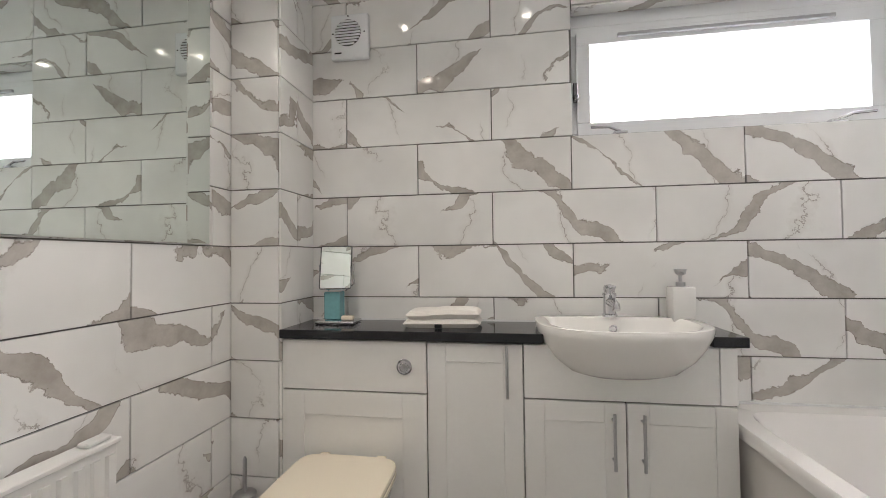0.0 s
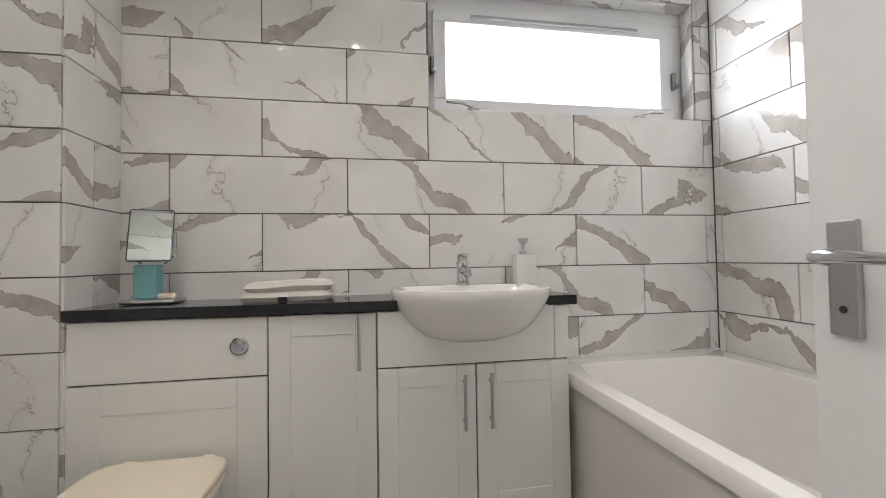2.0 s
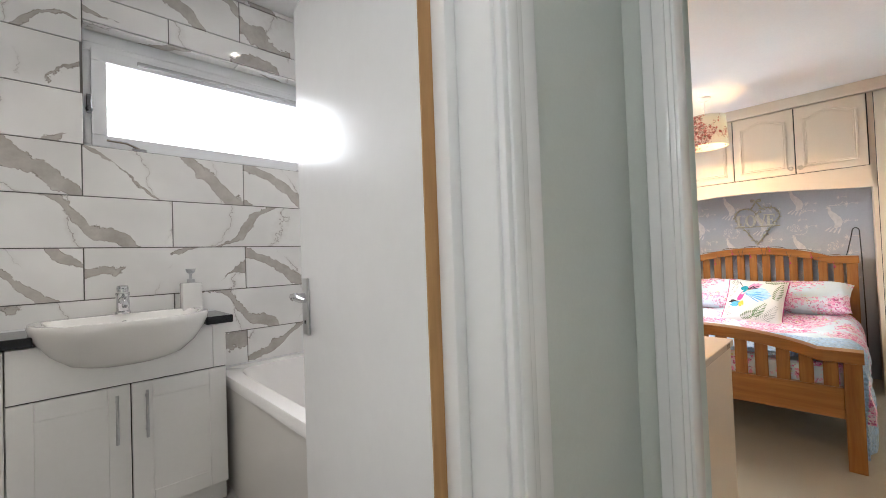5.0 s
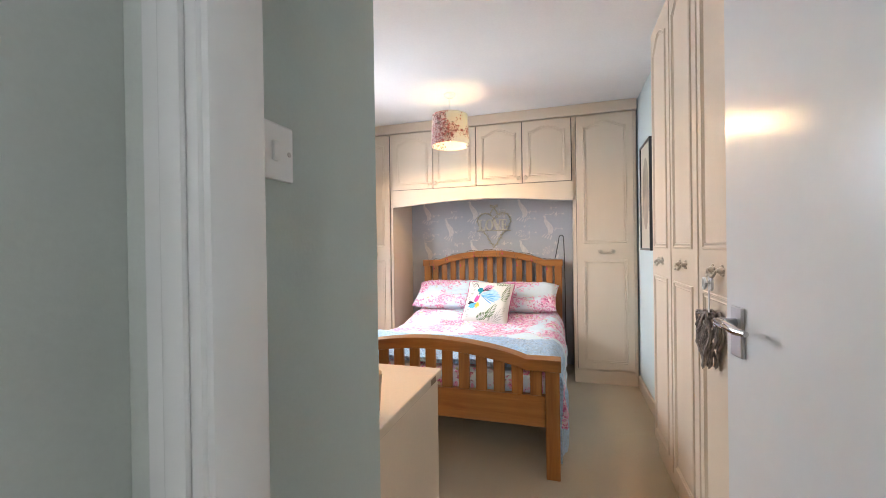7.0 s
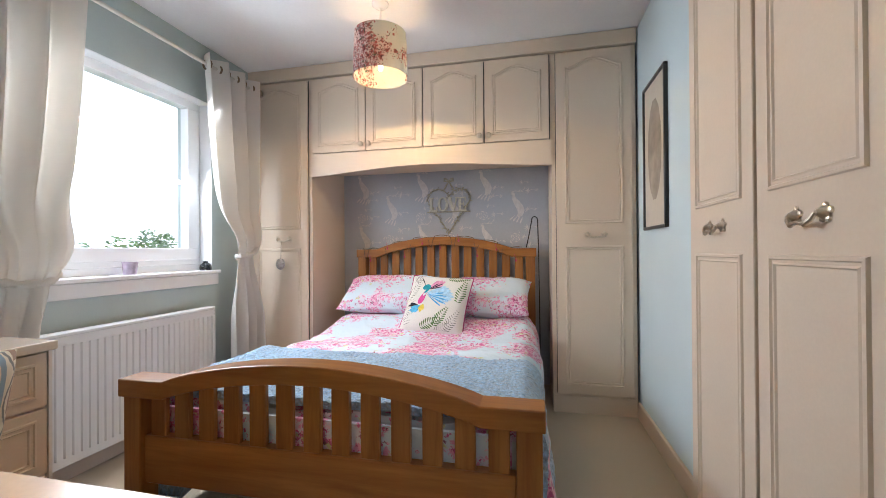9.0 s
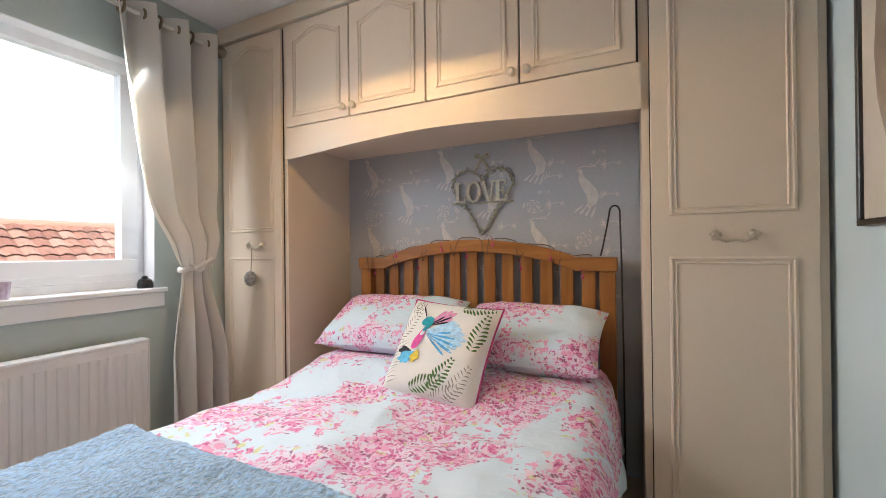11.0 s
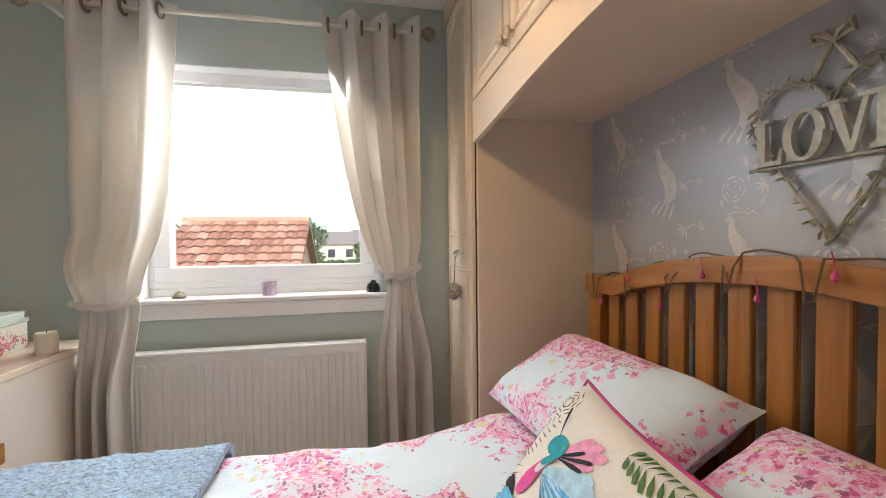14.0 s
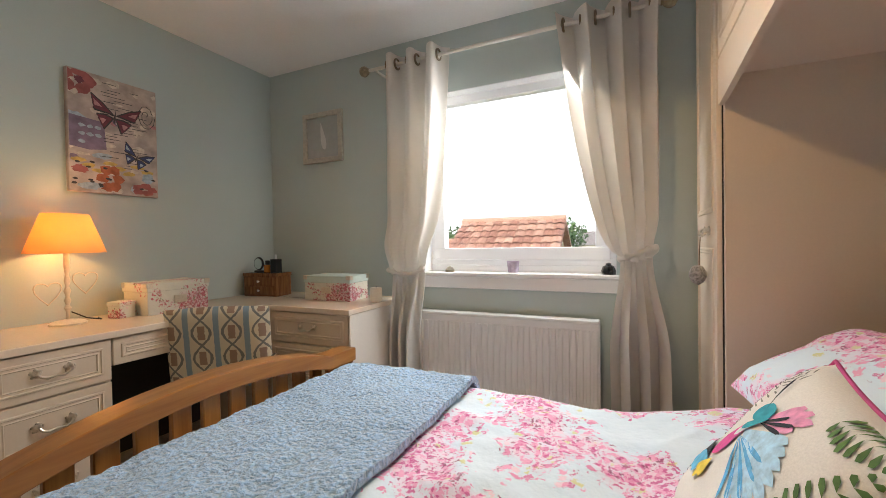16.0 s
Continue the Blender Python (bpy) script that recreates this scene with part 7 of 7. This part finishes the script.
tow = thing("folded_towel", -0.17, 2.02, TOP_Z, 0, "folded white hand towel on the worktop", "towel")
TERRY = mat("white_terry", (0.80, 0.76, 0.70), 0.95, grain=0.12, scale=260, blotch=0.05, bump=0.9, sheen=0.4)


def fold(layer):
    z0 = TOP_Z + 0.002 + layer * 0.034

    def f(sgn):
        def g(u, v):
            a, b = u * 2 - 1, v * 2 - 1
            e = max(0.0, (1 - a ** 10) * (1 - b ** 10)) ** 0.5
            sagx = 0.006 * math.sin(a * 2.2 + layer) + 0.004 * noise.noise((a * 3, b * 3, layer))
            return (-0.175 + a * (0.165 - 0.008 * layer) + 0.006 * layer, 2.02 + b * 0.075, z0 + 0.016 + sgn * 0.021 * e + sagx * (1 if layer else 0.3) + 0.006 * abs(a) ** 3 * layer)
        return g
    return grid_surface(26, 14, f(1), f(-1))


for k in range(2):
    part("fold", fold(k), TERRY, tow, smooth=True)
part("tag", boxes((-0.20, -0.17, 1.936, 1.944, TOP_Z + 0.001, TOP_Z + 0.018)), BLACK, tow, "small black tag")
soap = thing("soap_dispenser", 0.81, 2.08, TOP_Z, 0, "white marble soap dispenser with a steel pump", "soap dispenser")
bm = bmesh.new()
add_box(bm, 0.766, 0.854, 2.045, 2.12, TOP_Z + 0.001, TOP_Z + 0.165, 0.006, 2)
part("bottle", bm, TILE, soap, "veined white marble bottle", smooth=True)
bm = bmesh.new()
add_lathe(bm, (0.81, 2.082, TOP_Z + 0.165), [(0.018, 0), (0.018, 0.018), (0.007, 0.02), (0.007, 0.045), (0.018, 0.052), (0.024, 0.072)], 16)
add_tube(bm, [(0.81, 2.082, TOP_Z + 0.22), (0.81, 2.04, TOP_Z + 0.222)], 0.006, 8)
part("pump", bm, BRUSHED, soap, smooth=True)

trad = thing("bathroom_radiator", BX0 + 0.06, 1.0, 0.15, 0, "small white panel radiator on the tiled wall", "radiator")
part("panel", boxes((BX0 + 0.055, BX0 + 0.075, 0.62, 1.285, 0.15, 0.705), bevel=0.004), RAD_WHITE, trad)
for k in range(16):
    y = 0.64 + k * 0.0405
    part("rib", prism([(BX0 + 0.075, y), (BX0 + 0.082, y + 0.006), (BX0 + 0.082, y + 0.022), (BX0 + 0.075, y + 0.028)], 0.18, 0.675, "z"), RAD_WHITE, trad)
part("top_grille", boxes((BX0 + 0.02, BX0 + 0.085, 0.615, 1.29, 0.70, 0.715), bevel=0.003), RAD_WHITE, trad)
part("valve", boxes((BX0 + 0.04, BX0 + 0.075, 1.20, 1.27, 0.716, 0.73), bevel=0.004), RAD_WHITE, trad)
part("bracket", boxes((BX0 + 0.001, BX0 + 0.055, 0.8, 0.84, 0.25, 0.6)), RAD_WHITE, trad)
brush = thing("toilet_brush", -0.97, 1.80, 0.0, 0, "steel toilet brush holder beside the boxing", "toilet brush")
bm = bmesh.new()
add_lathe(bm, (-0.97, 1.80, 0.0), [(0.045, 0.0), (0.045, 0.26), (0.040, 0.265), (0.008, 0.27), (0.008, 0.40), (0.004, 0.41)], 20)
part("holder", bm, BRUSHED, brush, smooth=True)

# window furniture of the bathroom
furn = thing("window_stays", 1.05, 2.22, 1.80, 0, "chrome window stays and black catches on the bathroom window", "window stay")
part("trickle_vent", boxes((0.62, 1.50, 2.205, 2.222, 2.222, 2.240), bevel=0.003), mat("grey_vent", (0.45, 0.45, 0.46), 0.4, grain=0.05), furn, "grey trickle vent")
for x, s in ((0.62, -1), (1.49, 1)):
    bm = bmesh.new()
    add_box(bm, x - 0.03, x + 0.03, 2.19, 2.225, 1.764, 1.782, 0.004, 2)
    add_tube(bm, [(x, 2.195, 1.78), (x + s * 0.05, 2.19, 1.80), (x + s * 0.13, 2.188, 1.803)], 0.006, 8)
    part("stay", bm, CHROME, furn, smooth=True)
for x in (0.428, 1.698):
    bm = bmesh.new()
    add_box(bm, x - 0.010, x + 0.010, 2.20, 2.221, 1.93, 2.02, 0.003)
    add_lathe(bm, (x, 2.20, 1.945), [(0.014, 0.0), (0.014, -0.014), (0.008, -0.02)], 12, "y")
    part("catch", bm, mat("dark_chrome", (0.25, 0.25, 0.26), 0.2, 1.0, grain=0.1), furn, "dark chrome catch")

# ceiling lights
for sx, sy in ((-0.55, 1.45), (0.25, 1.45), (-0.55, 0.65), (0.02, 0.75), (1.3, 1.45)):
    dl = thing("downlight", sx, sy, BH, 0, "small recessed ceiling spotlight", "ceiling light", "bathroom downlights")
    bm = bmesh.new()
    add_lathe(bm, (sx, sy, BH), [(0.042, -0.001), (0.042, -0.006), (0.032, -0.008)], 24)
    part("bezel", bm, PVC, dl, smooth=True)
    bm = bmesh.new()
    add_lathe(bm, (sx, sy, BH - 0.0085), [(0.028, 0.0), (0.027, -0.003)], 20)
    part("lens", bm, glow("lit_downlight", (1.0, 0.88, 0.72), 10), dl, "glowing lens")
# made-up fitting, never in view, to carry the landing's fill lamp
hl = thing("added_hall_fitting", -0.45, -0.75, RH, 0, "unseen round opal ceiling light added to brighten the landing", "ceiling light")
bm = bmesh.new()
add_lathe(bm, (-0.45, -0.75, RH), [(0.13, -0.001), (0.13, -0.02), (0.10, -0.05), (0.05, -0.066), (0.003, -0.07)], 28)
part("diffuser", bm, glow("added_opal_glow", (1.0, 0.94, 0.86), 4), hl, "glowing opal diffuser of the added light", smooth=True)

# ---- outside ----
GZ = -2.9
structure("ground", boxes((-400, 400, 2.6, 800, GZ - 0.2, GZ)), mat("far_grass", (0.10, 0.14, 0.05), 0.95, grain=0.3, scale=2.0, blotch=0.3), "green gardens and open ground beyond the window", "ground")
HAZE = bpy.data.materials.new("bright_overcast_sky")
HAZE.use_nodes = True
nt = HAZE.node_tree
em = nt.nodes.new("ShaderNodeEmission")
cloud = noise_node(nt, nt.nodes.new("ShaderNodeTexCoord").outputs["Object"], 0.012, 4)
tone = ramp_node(nt, [(0.3, (0.90, 0.95, 1.0)), (0.7, (1.0, 1.0, 1.0))])
nt.links.new(cloud.outputs[0], tone.inputs[0])
nt.links.new(tone.outputs[0], em.inputs["Color"])
em.inputs["Strength"].default_value = 1.1
nt.links.new(em.outputs[0], nt.nodes["Material Output"].inputs["Surface"])
bm = bmesh.new()
arc = [(3.8 + 320 * math.cos(radians(8 + 164 * k / 40)), 320 * math.sin(radians(8 + 164 * k / 40))) for k in range(41)]
low = [bm.verts.new((x, y, GZ)) for x, y in arc]
top_ring = [bm.verts.new((x, y, 260)) for x, y in arc]
for k in range(40):
    bm.faces.new((low[k], low[k + 1], top_ring[k + 1], top_ring[k]))
structure("backdrop", bm, HAZE, "bright white overcast sky in the distance", "sky")
ROOF = bpy.data.materials.new("red_pantile")
ROOF.use_nodes = True
nt = ROOF.node_tree
inf = nt.nodes.new("ShaderNodeObjectInfo")
geo = nt.nodes.new("ShaderNodeNewGeometry")
rr = ramp_node(nt, [(0.0, (0.27, 0.13, 0.09)), (0.5, (0.37, 0.20, 0.14)), (1.0, (0.47, 0.30, 0.22))])
nt.links.new(geo.outputs["Random Per Island"], rr.inputs[0])
nt.links.new(rr.outputs[0], nt.nodes["Principled BSDF"].inputs["Base Color"])
nt.nodes["Principled BSDF"].inputs["Roughness"].default_value = 0.85
HARL = mat("pale_harling", (0.62, 0.58, 0.50), 0.95, grain=0.15, scale=40, blotch=0.08, bump=0.4)
CREAM_HARL = mat("buff_brick_gable", (0.50, 0.40, 0.26), 0.95, grain=0.2, scale=30, blotch=0.08, bump=0.4)


def house(x0, x1, y0, eave, ridge, depth, label, gable=None):
    """A gabled house with its eaves along x; pantiles laid course by course on the near slope."""
    h = thing("house", (x0 + x1) / 2, y0 + depth / 2, GZ, 0, label, "house", "houses beyond the garden")
    ym = y0 + depth / 2
    part("wall", prism([(y0 + 0.25, GZ), (y0 + depth - 0.25, GZ), (y0 + depth - 0.25, eave + 0.05), (ym, ridge - 0.12), (y0 + 0.25, eave + 0.05)], x0 + 0.2, x1 - 0.2, "x"), gable or HARL, h)
    slope = Vector((0, depth / 2, ridge - eave))
    ln = slope.length
    up = slope.normalized()
    nrm = Vector((0, -up.z, up.y))
    part("roof_back", prism([(ym, ridge), (y0 + depth, eave), (y0 + depth, eave - 0.1), (ym, ridge - 0.12)], x0, x1, "x"), ROOF, h)
    part("roof_front", prism([(ym, ridge - 0.02), (y0, eave - 0.02), (y0, eave - 0.12), (ym, ridge - 0.14)], x0, x1, "x"), ROOF, h)
    bm = bmesh.new()
    tw, tl = 0.26, 0.30
    rows_, cols = int(ln / tl), int((x1 - x0) / tw)
    for r in range(rows_):
        for c in range(cols):
            base = Vector((x0 + (c + 0.5) * (x1 - x0) / cols, y0, eave)) + up * (r * ln / rows_)
            w_ = (x1 - x0) / cols
            ring_ = []
            for (u, hh) in ((-0.5, 0.0), (-0.2, 0.045), (0.15, 0.045), (0.5, 0.0)):
                lo = base + Vector((u * w_, 0, 0)) + nrm * (hh + 0.035)
                hi = base + Vector((u * w_, 0, 0)) + up * (tl * 1.02) + nrm * (hh + 0.005)
                ring_.append((bm.verts.new(lo), bm.verts.new(hi)))
            for a, b in zip(ring_, ring_[1:]):
                bm.faces.new((a[0], b[0], b[1], a[1]))
    tagged(part("pantiles", bm, ROOF, h, "red clay pantiles"), kind="stuff")
    bm = bmesh.new()
    add_tube(bm, [(x0, ym, ridge), (x1, ym, ridge)], 0.11, 10)
    part("ridge", bm, ROOF, h)
    part("gutter", boxes((x0, x1, y0 - 0.1, y0, eave - 0.12, eave - 0.02)), PVC, h)
    return h


house(-0.3, 2.85, 9.0, 0.15, 1.74, 4.6, "pale house with a red pantile roof", CREAM_HARL)
house(4.95, 9.2, 9.2, 0.15, 1.76, 4.6, "pale house with a red pantile roof")
house(-9.0, -2.6, 15.0, -0.6, 1.2, 6.0, "pale house with a red pantile roof")
fh = 0
for x, y, w, d, hgt in ((2.2, 60, 9, 8, 3.4), (-12, 75, 12, 8, 3.2), (12, 64, 8, 8, 3.0), (7, 90, 10, 8, 4.4), (-28, 80, 14, 9, 3.6), (28, 85, 12, 9, 3.6)):
    f = thing("house", x, y, GZ, 0, "far pale rendered house", "house", "far houses")
    part("wall", boxes((x - w / 2, x + w / 2, y, y + d, GZ, GZ + hgt)), HARL, f)
    part("roof", prism([(y - 0.3, GZ + hgt), (y + d + 0.3, GZ + hgt), (y + d / 2, GZ + hgt + 2.0)], x - w / 2 - 0.3, x + w / 2 + 0.3, "x"), mat("slate_roof", (0.20, 0.18, 0.17), 0.8, grain=0.2, scale=3), f)
    for k in range(3):
        wd = part("window", boxes((x - w / 2 + w * (k + 0.6) / 3.6, x - w / 2 + w * (k + 0.6) / 3.6 + 1.0, y - 0.05, y - 0.01, GZ + hgt * 0.45, GZ + hgt * 0.8)), mat("far_window_glass", (0.06, 0.07, 0.08), 0.15, grain=0.1), f)
LEAF = mat("summer_leaf", (0.055, 0.11, 0.028), 0.6, grain=0.5, scale=8, blotch=0.5)
BARK = mat("bark", (0.12, 0.09, 0.06), 0.95, grain=0.4, scale=20, bump=0.6)


def tree(x, y, height, spread, seed):
    t = thing("tree", x, y, GZ, 0, "leafy green garden tree", "tree", "trees beyond the window")
    rg = random.Random(seed)
    bm = bmesh.new()
    add_tube(bm, [(x, y, GZ), (x + 0.05, y, GZ + height * 0.3), (x, y + 0.05, GZ + height * 0.6)], [height * 0.035, height * 0.026, height * 0.012], 8)
    for k in range(6):
        a = rg.uniform(0, 6.28)
        add_tube(bm, [(x, y, GZ + height * (0.3 + 0.05 * k)), (x + math.cos(a) * spread * 0.5, y + math.sin(a) * spread * 0.5, GZ + height * (0.55 + 0.05 * k))], [height * 0.014, height * 0.005], 6)
    part("trunk", bm, BARK, t)
    bm = bmesh.new()
    lumps = [(rg.uniform(-1, 1), rg.uniform(-1, 1), rg.uniform(0.35, 0.95), rg.uniform(0.25, 0.5)) for _ in range(16)]
    for k in range(3200):
        lx, ly, lz, lr = lumps[k % 16]
        v = Vector((rg.gauss(0, 1), rg.gauss(0, 1), rg.gauss(0, 1))).normalized() * lr * spread * rg.uniform(0.6, 1.05)
        c = Vector((x + lx * spread * 0.7, y + ly * spread * 0.7, GZ + lz * height * 0.95)) + v
        s = 0.034 * height * rg.uniform(0.5, 1.2)
        d1 = Vector((rg.gauss(0, 1), rg.gauss(0, 1), rg.gauss(0, 1))).normalized() * s
        d2 = d1.orthogonal().normalized() * s * 0.6
        bm.faces.new([bm.verts.new(c + q) for q in (d1, d2, -d1, -d2)])
    tagged(part("crown", bm, LEAF, t), kind="stuff")
    return t


for k, (x, y, h, s) in enumerate(((-6.5, 26, 5.2, 2.4), (-2.5, 40, 5.6, 3.0), (7.0, 44, 5.0, 2.6), (4.9, 40, 3.9, 2.2), (18.0, 30, 5.4, 2.6), (23, 27, 5.2, 2.8), (30, 30, 5.6, 3.0), (14, 22, 4.6, 1.8), (-16, 30, 5.2, 2.8), (-30, 40, 5.6, 3.2))):
    tree(x, y, h, s, 20 + k)
hedge = thing("hedge", 4.5, 52, GZ, 0, "clipped green boundary hedge", "hedge")
bm = bmesh.new()
rg = random.Random(5)
for k in range(4000):
    c = Vector((rg.uniform(-18, 26), 52 + rg.uniform(-0.5, 0.5), GZ + rg.uniform(0, 1.5)))
    d1 = Vector((rg.gauss(0, 1), rg.gauss(0, 1), rg.gauss(0, 1))).normalized() * 0.28
    d2 = d1.orthogonal().normalized() * 0.2
    bm.faces.new([bm.verts.new(c + q) for q in (d1, d2, -d1, -d2)])
tagged(part("foliage", bm, LEAF, hedge), kind="stuff")

# ---- bathroom tiles, one by one ----
TW, TH, GAP, TZ = 0.71, 0.2435, 0.0046, 0.056
TILE_MESH = {}


def tile_mesh(w, h):
    key = (round(w, 3), round(h, 3))
    if key not in TILE_MESH:
        bm = bmesh.new()
        e = 0.0012
        rings = [[bm.verts.new((sx * (w / 2 - i), y, sz * (h / 2 - i))) for sx, sz in ((-1, -1), (1, -1), (1, 1), (-1, 1))] for i, y in ((0, T - 0.001), (0, e), (e, 0.0))]
        for a, b in zip(rings, rings[1:]):
            for k in range(4):
                bm.faces.new((a[k], a[(k + 1) % 4], b[(k + 1) % 4], b[k]))
        bm.faces.new(rings[-1])
        bmesh.ops.recalc_face_normals(bm, faces=bm.faces)
        me = bpy.data.meshes.new("tile")
        bm.to_mesh(me)
        bm.free()
        me.materials.append(TILE)
        TILE_MESH[key] = me
    return TILE_MESH[key]


def lay_tiles(parent, m, length, height, joint_a, joint_b, hole=None, top=None):
    """Half-bond courses on a wall: local x along it from 0 to length, face at local y = 0, rows from the floor."""
    z = TZ - TH
    row = 0
    while z < height:
        z0, z1 = max(0.0, z), min(height, z + TH)
        j = joint_a if row % 2 == 0 else joint_b
        x = j - TW * math.ceil(j / TW) if j is not None else 0.0
        while x < length:
            x0, x1 = max(0.0, x), min(length, x + TW if j is not None else length)
            cuts = [(x0, x1, z0, z1)]
            if hole and z0 < hole[3] and z1 > hole[2] + 0.01:
                h0, h1 = max(x0, hole[0]), min(x1, hole[1])
                cuts = [(x0, min(x1, hole[0]), z0, z1), (max(x0, hole[1]), x1, z0, z1), (h0, h1, max(z0, hole[3]), z1)]
            for a, b, c, d in cuts:
                if b - a > 0.012 and d - c > 0.012:
                    ob = new("tile", tile_mesh(b - a - GAP, d - c - GAP))
                    ob.parent = parent
                    ob.matrix_basis = m @ Matrix.Translation(((a + b) / 2, 0, (c + d) / 2))
            x += TW
            if j is None:
                break
        z += TH
        row += 1


# rows count from the floor: the sixth full row carries the window's sill line
NORTH = Matrix.Translation((-0.853, BY1, 0))
lay_tiles(wall_bath_back, NORTH, BX1 + 0.853, BH, (0.75 + 0.853) % TW, (0.397 + 0.853) % TW, (BWIN[0] + 0.853, BWIN[1] + 0.853, BWIN[2], BWIN[3]))
WEST = Matrix.Translation((BX0, BY0 + 0.002, 0)) @ Matrix.Rotation(radians(90), 4, "Z")
lay_tiles(wall_bath_left, WEST, 1.866 - BY0, BH, (1.393 + 0.355 - BY0) % TW, (1.393 - BY0) % TW)
EASTM = Matrix.Translation((BX1, BY1 - 0.002, 0)) @ Matrix.Rotation(radians(-90), 4, "Z")
lay_tiles(wall_bath_right, EASTM, BY1 - BY0 - 0.004, BH, 0.40, 0.04)
lay_tiles(boxing, Matrix.Translation((BX0 + 0.001, 1.868 - T, 0)), 0.225, BH, None, None)
lay_tiles(boxing, Matrix.Translation((-0.855 + T, 1.861, 0)) @ Matrix.Rotation(radians(90), 4, "Z"), BY1 - 1.863, BH, 0.14, None)
SOUTH = Matrix.Translation((BX1 - 0.002, BY0 + T + 0.002, 0)) @ Matrix.Rotation(radians(180), 4, "Z")
wall_bath_south = bpy.data.objects["wall_bathroom_south"]
lay_tiles(wall_bath_south, SOUTH, BX1 - BX0 - 0.01, BH - 0.02, 0.3, 0.655, (BX1 - DOOR_X1 - 0.06, BX1 - DOOR_X0 + 0.05, -0.1, DOOR_H + 0.06))
# window reveal
for m, w, h in ((Matrix.Translation(((BWIN[0] + BWIN[1]) / 2, 2.196, BWIN[3] - 0.001)) @ Matrix.Rotation(radians(90), 4, "X"), BWIN[1] - BWIN[0] - 0.002, 0.075),
                (Matrix.Translation((BWIN[1] - 0.001, 2.196, (BWIN[2] + BWIN[3]) / 2)) @ Matrix.Rotation(radians(-90), 4, "Z"), 0.075, BWIN[3] - BWIN[2] - 0.004)):
    for k in range(2 if w > 1 else 1):
        ob = new("tile", tile_mesh(w / (2 if w > 1 else 1) - GAP, h))
        ob.parent = wall_bath_back
        ob.matrix_basis = m @ Matrix.Translation(((k - 0.5) * w / 2 if w > 1 else 0, -0.0105, 0))
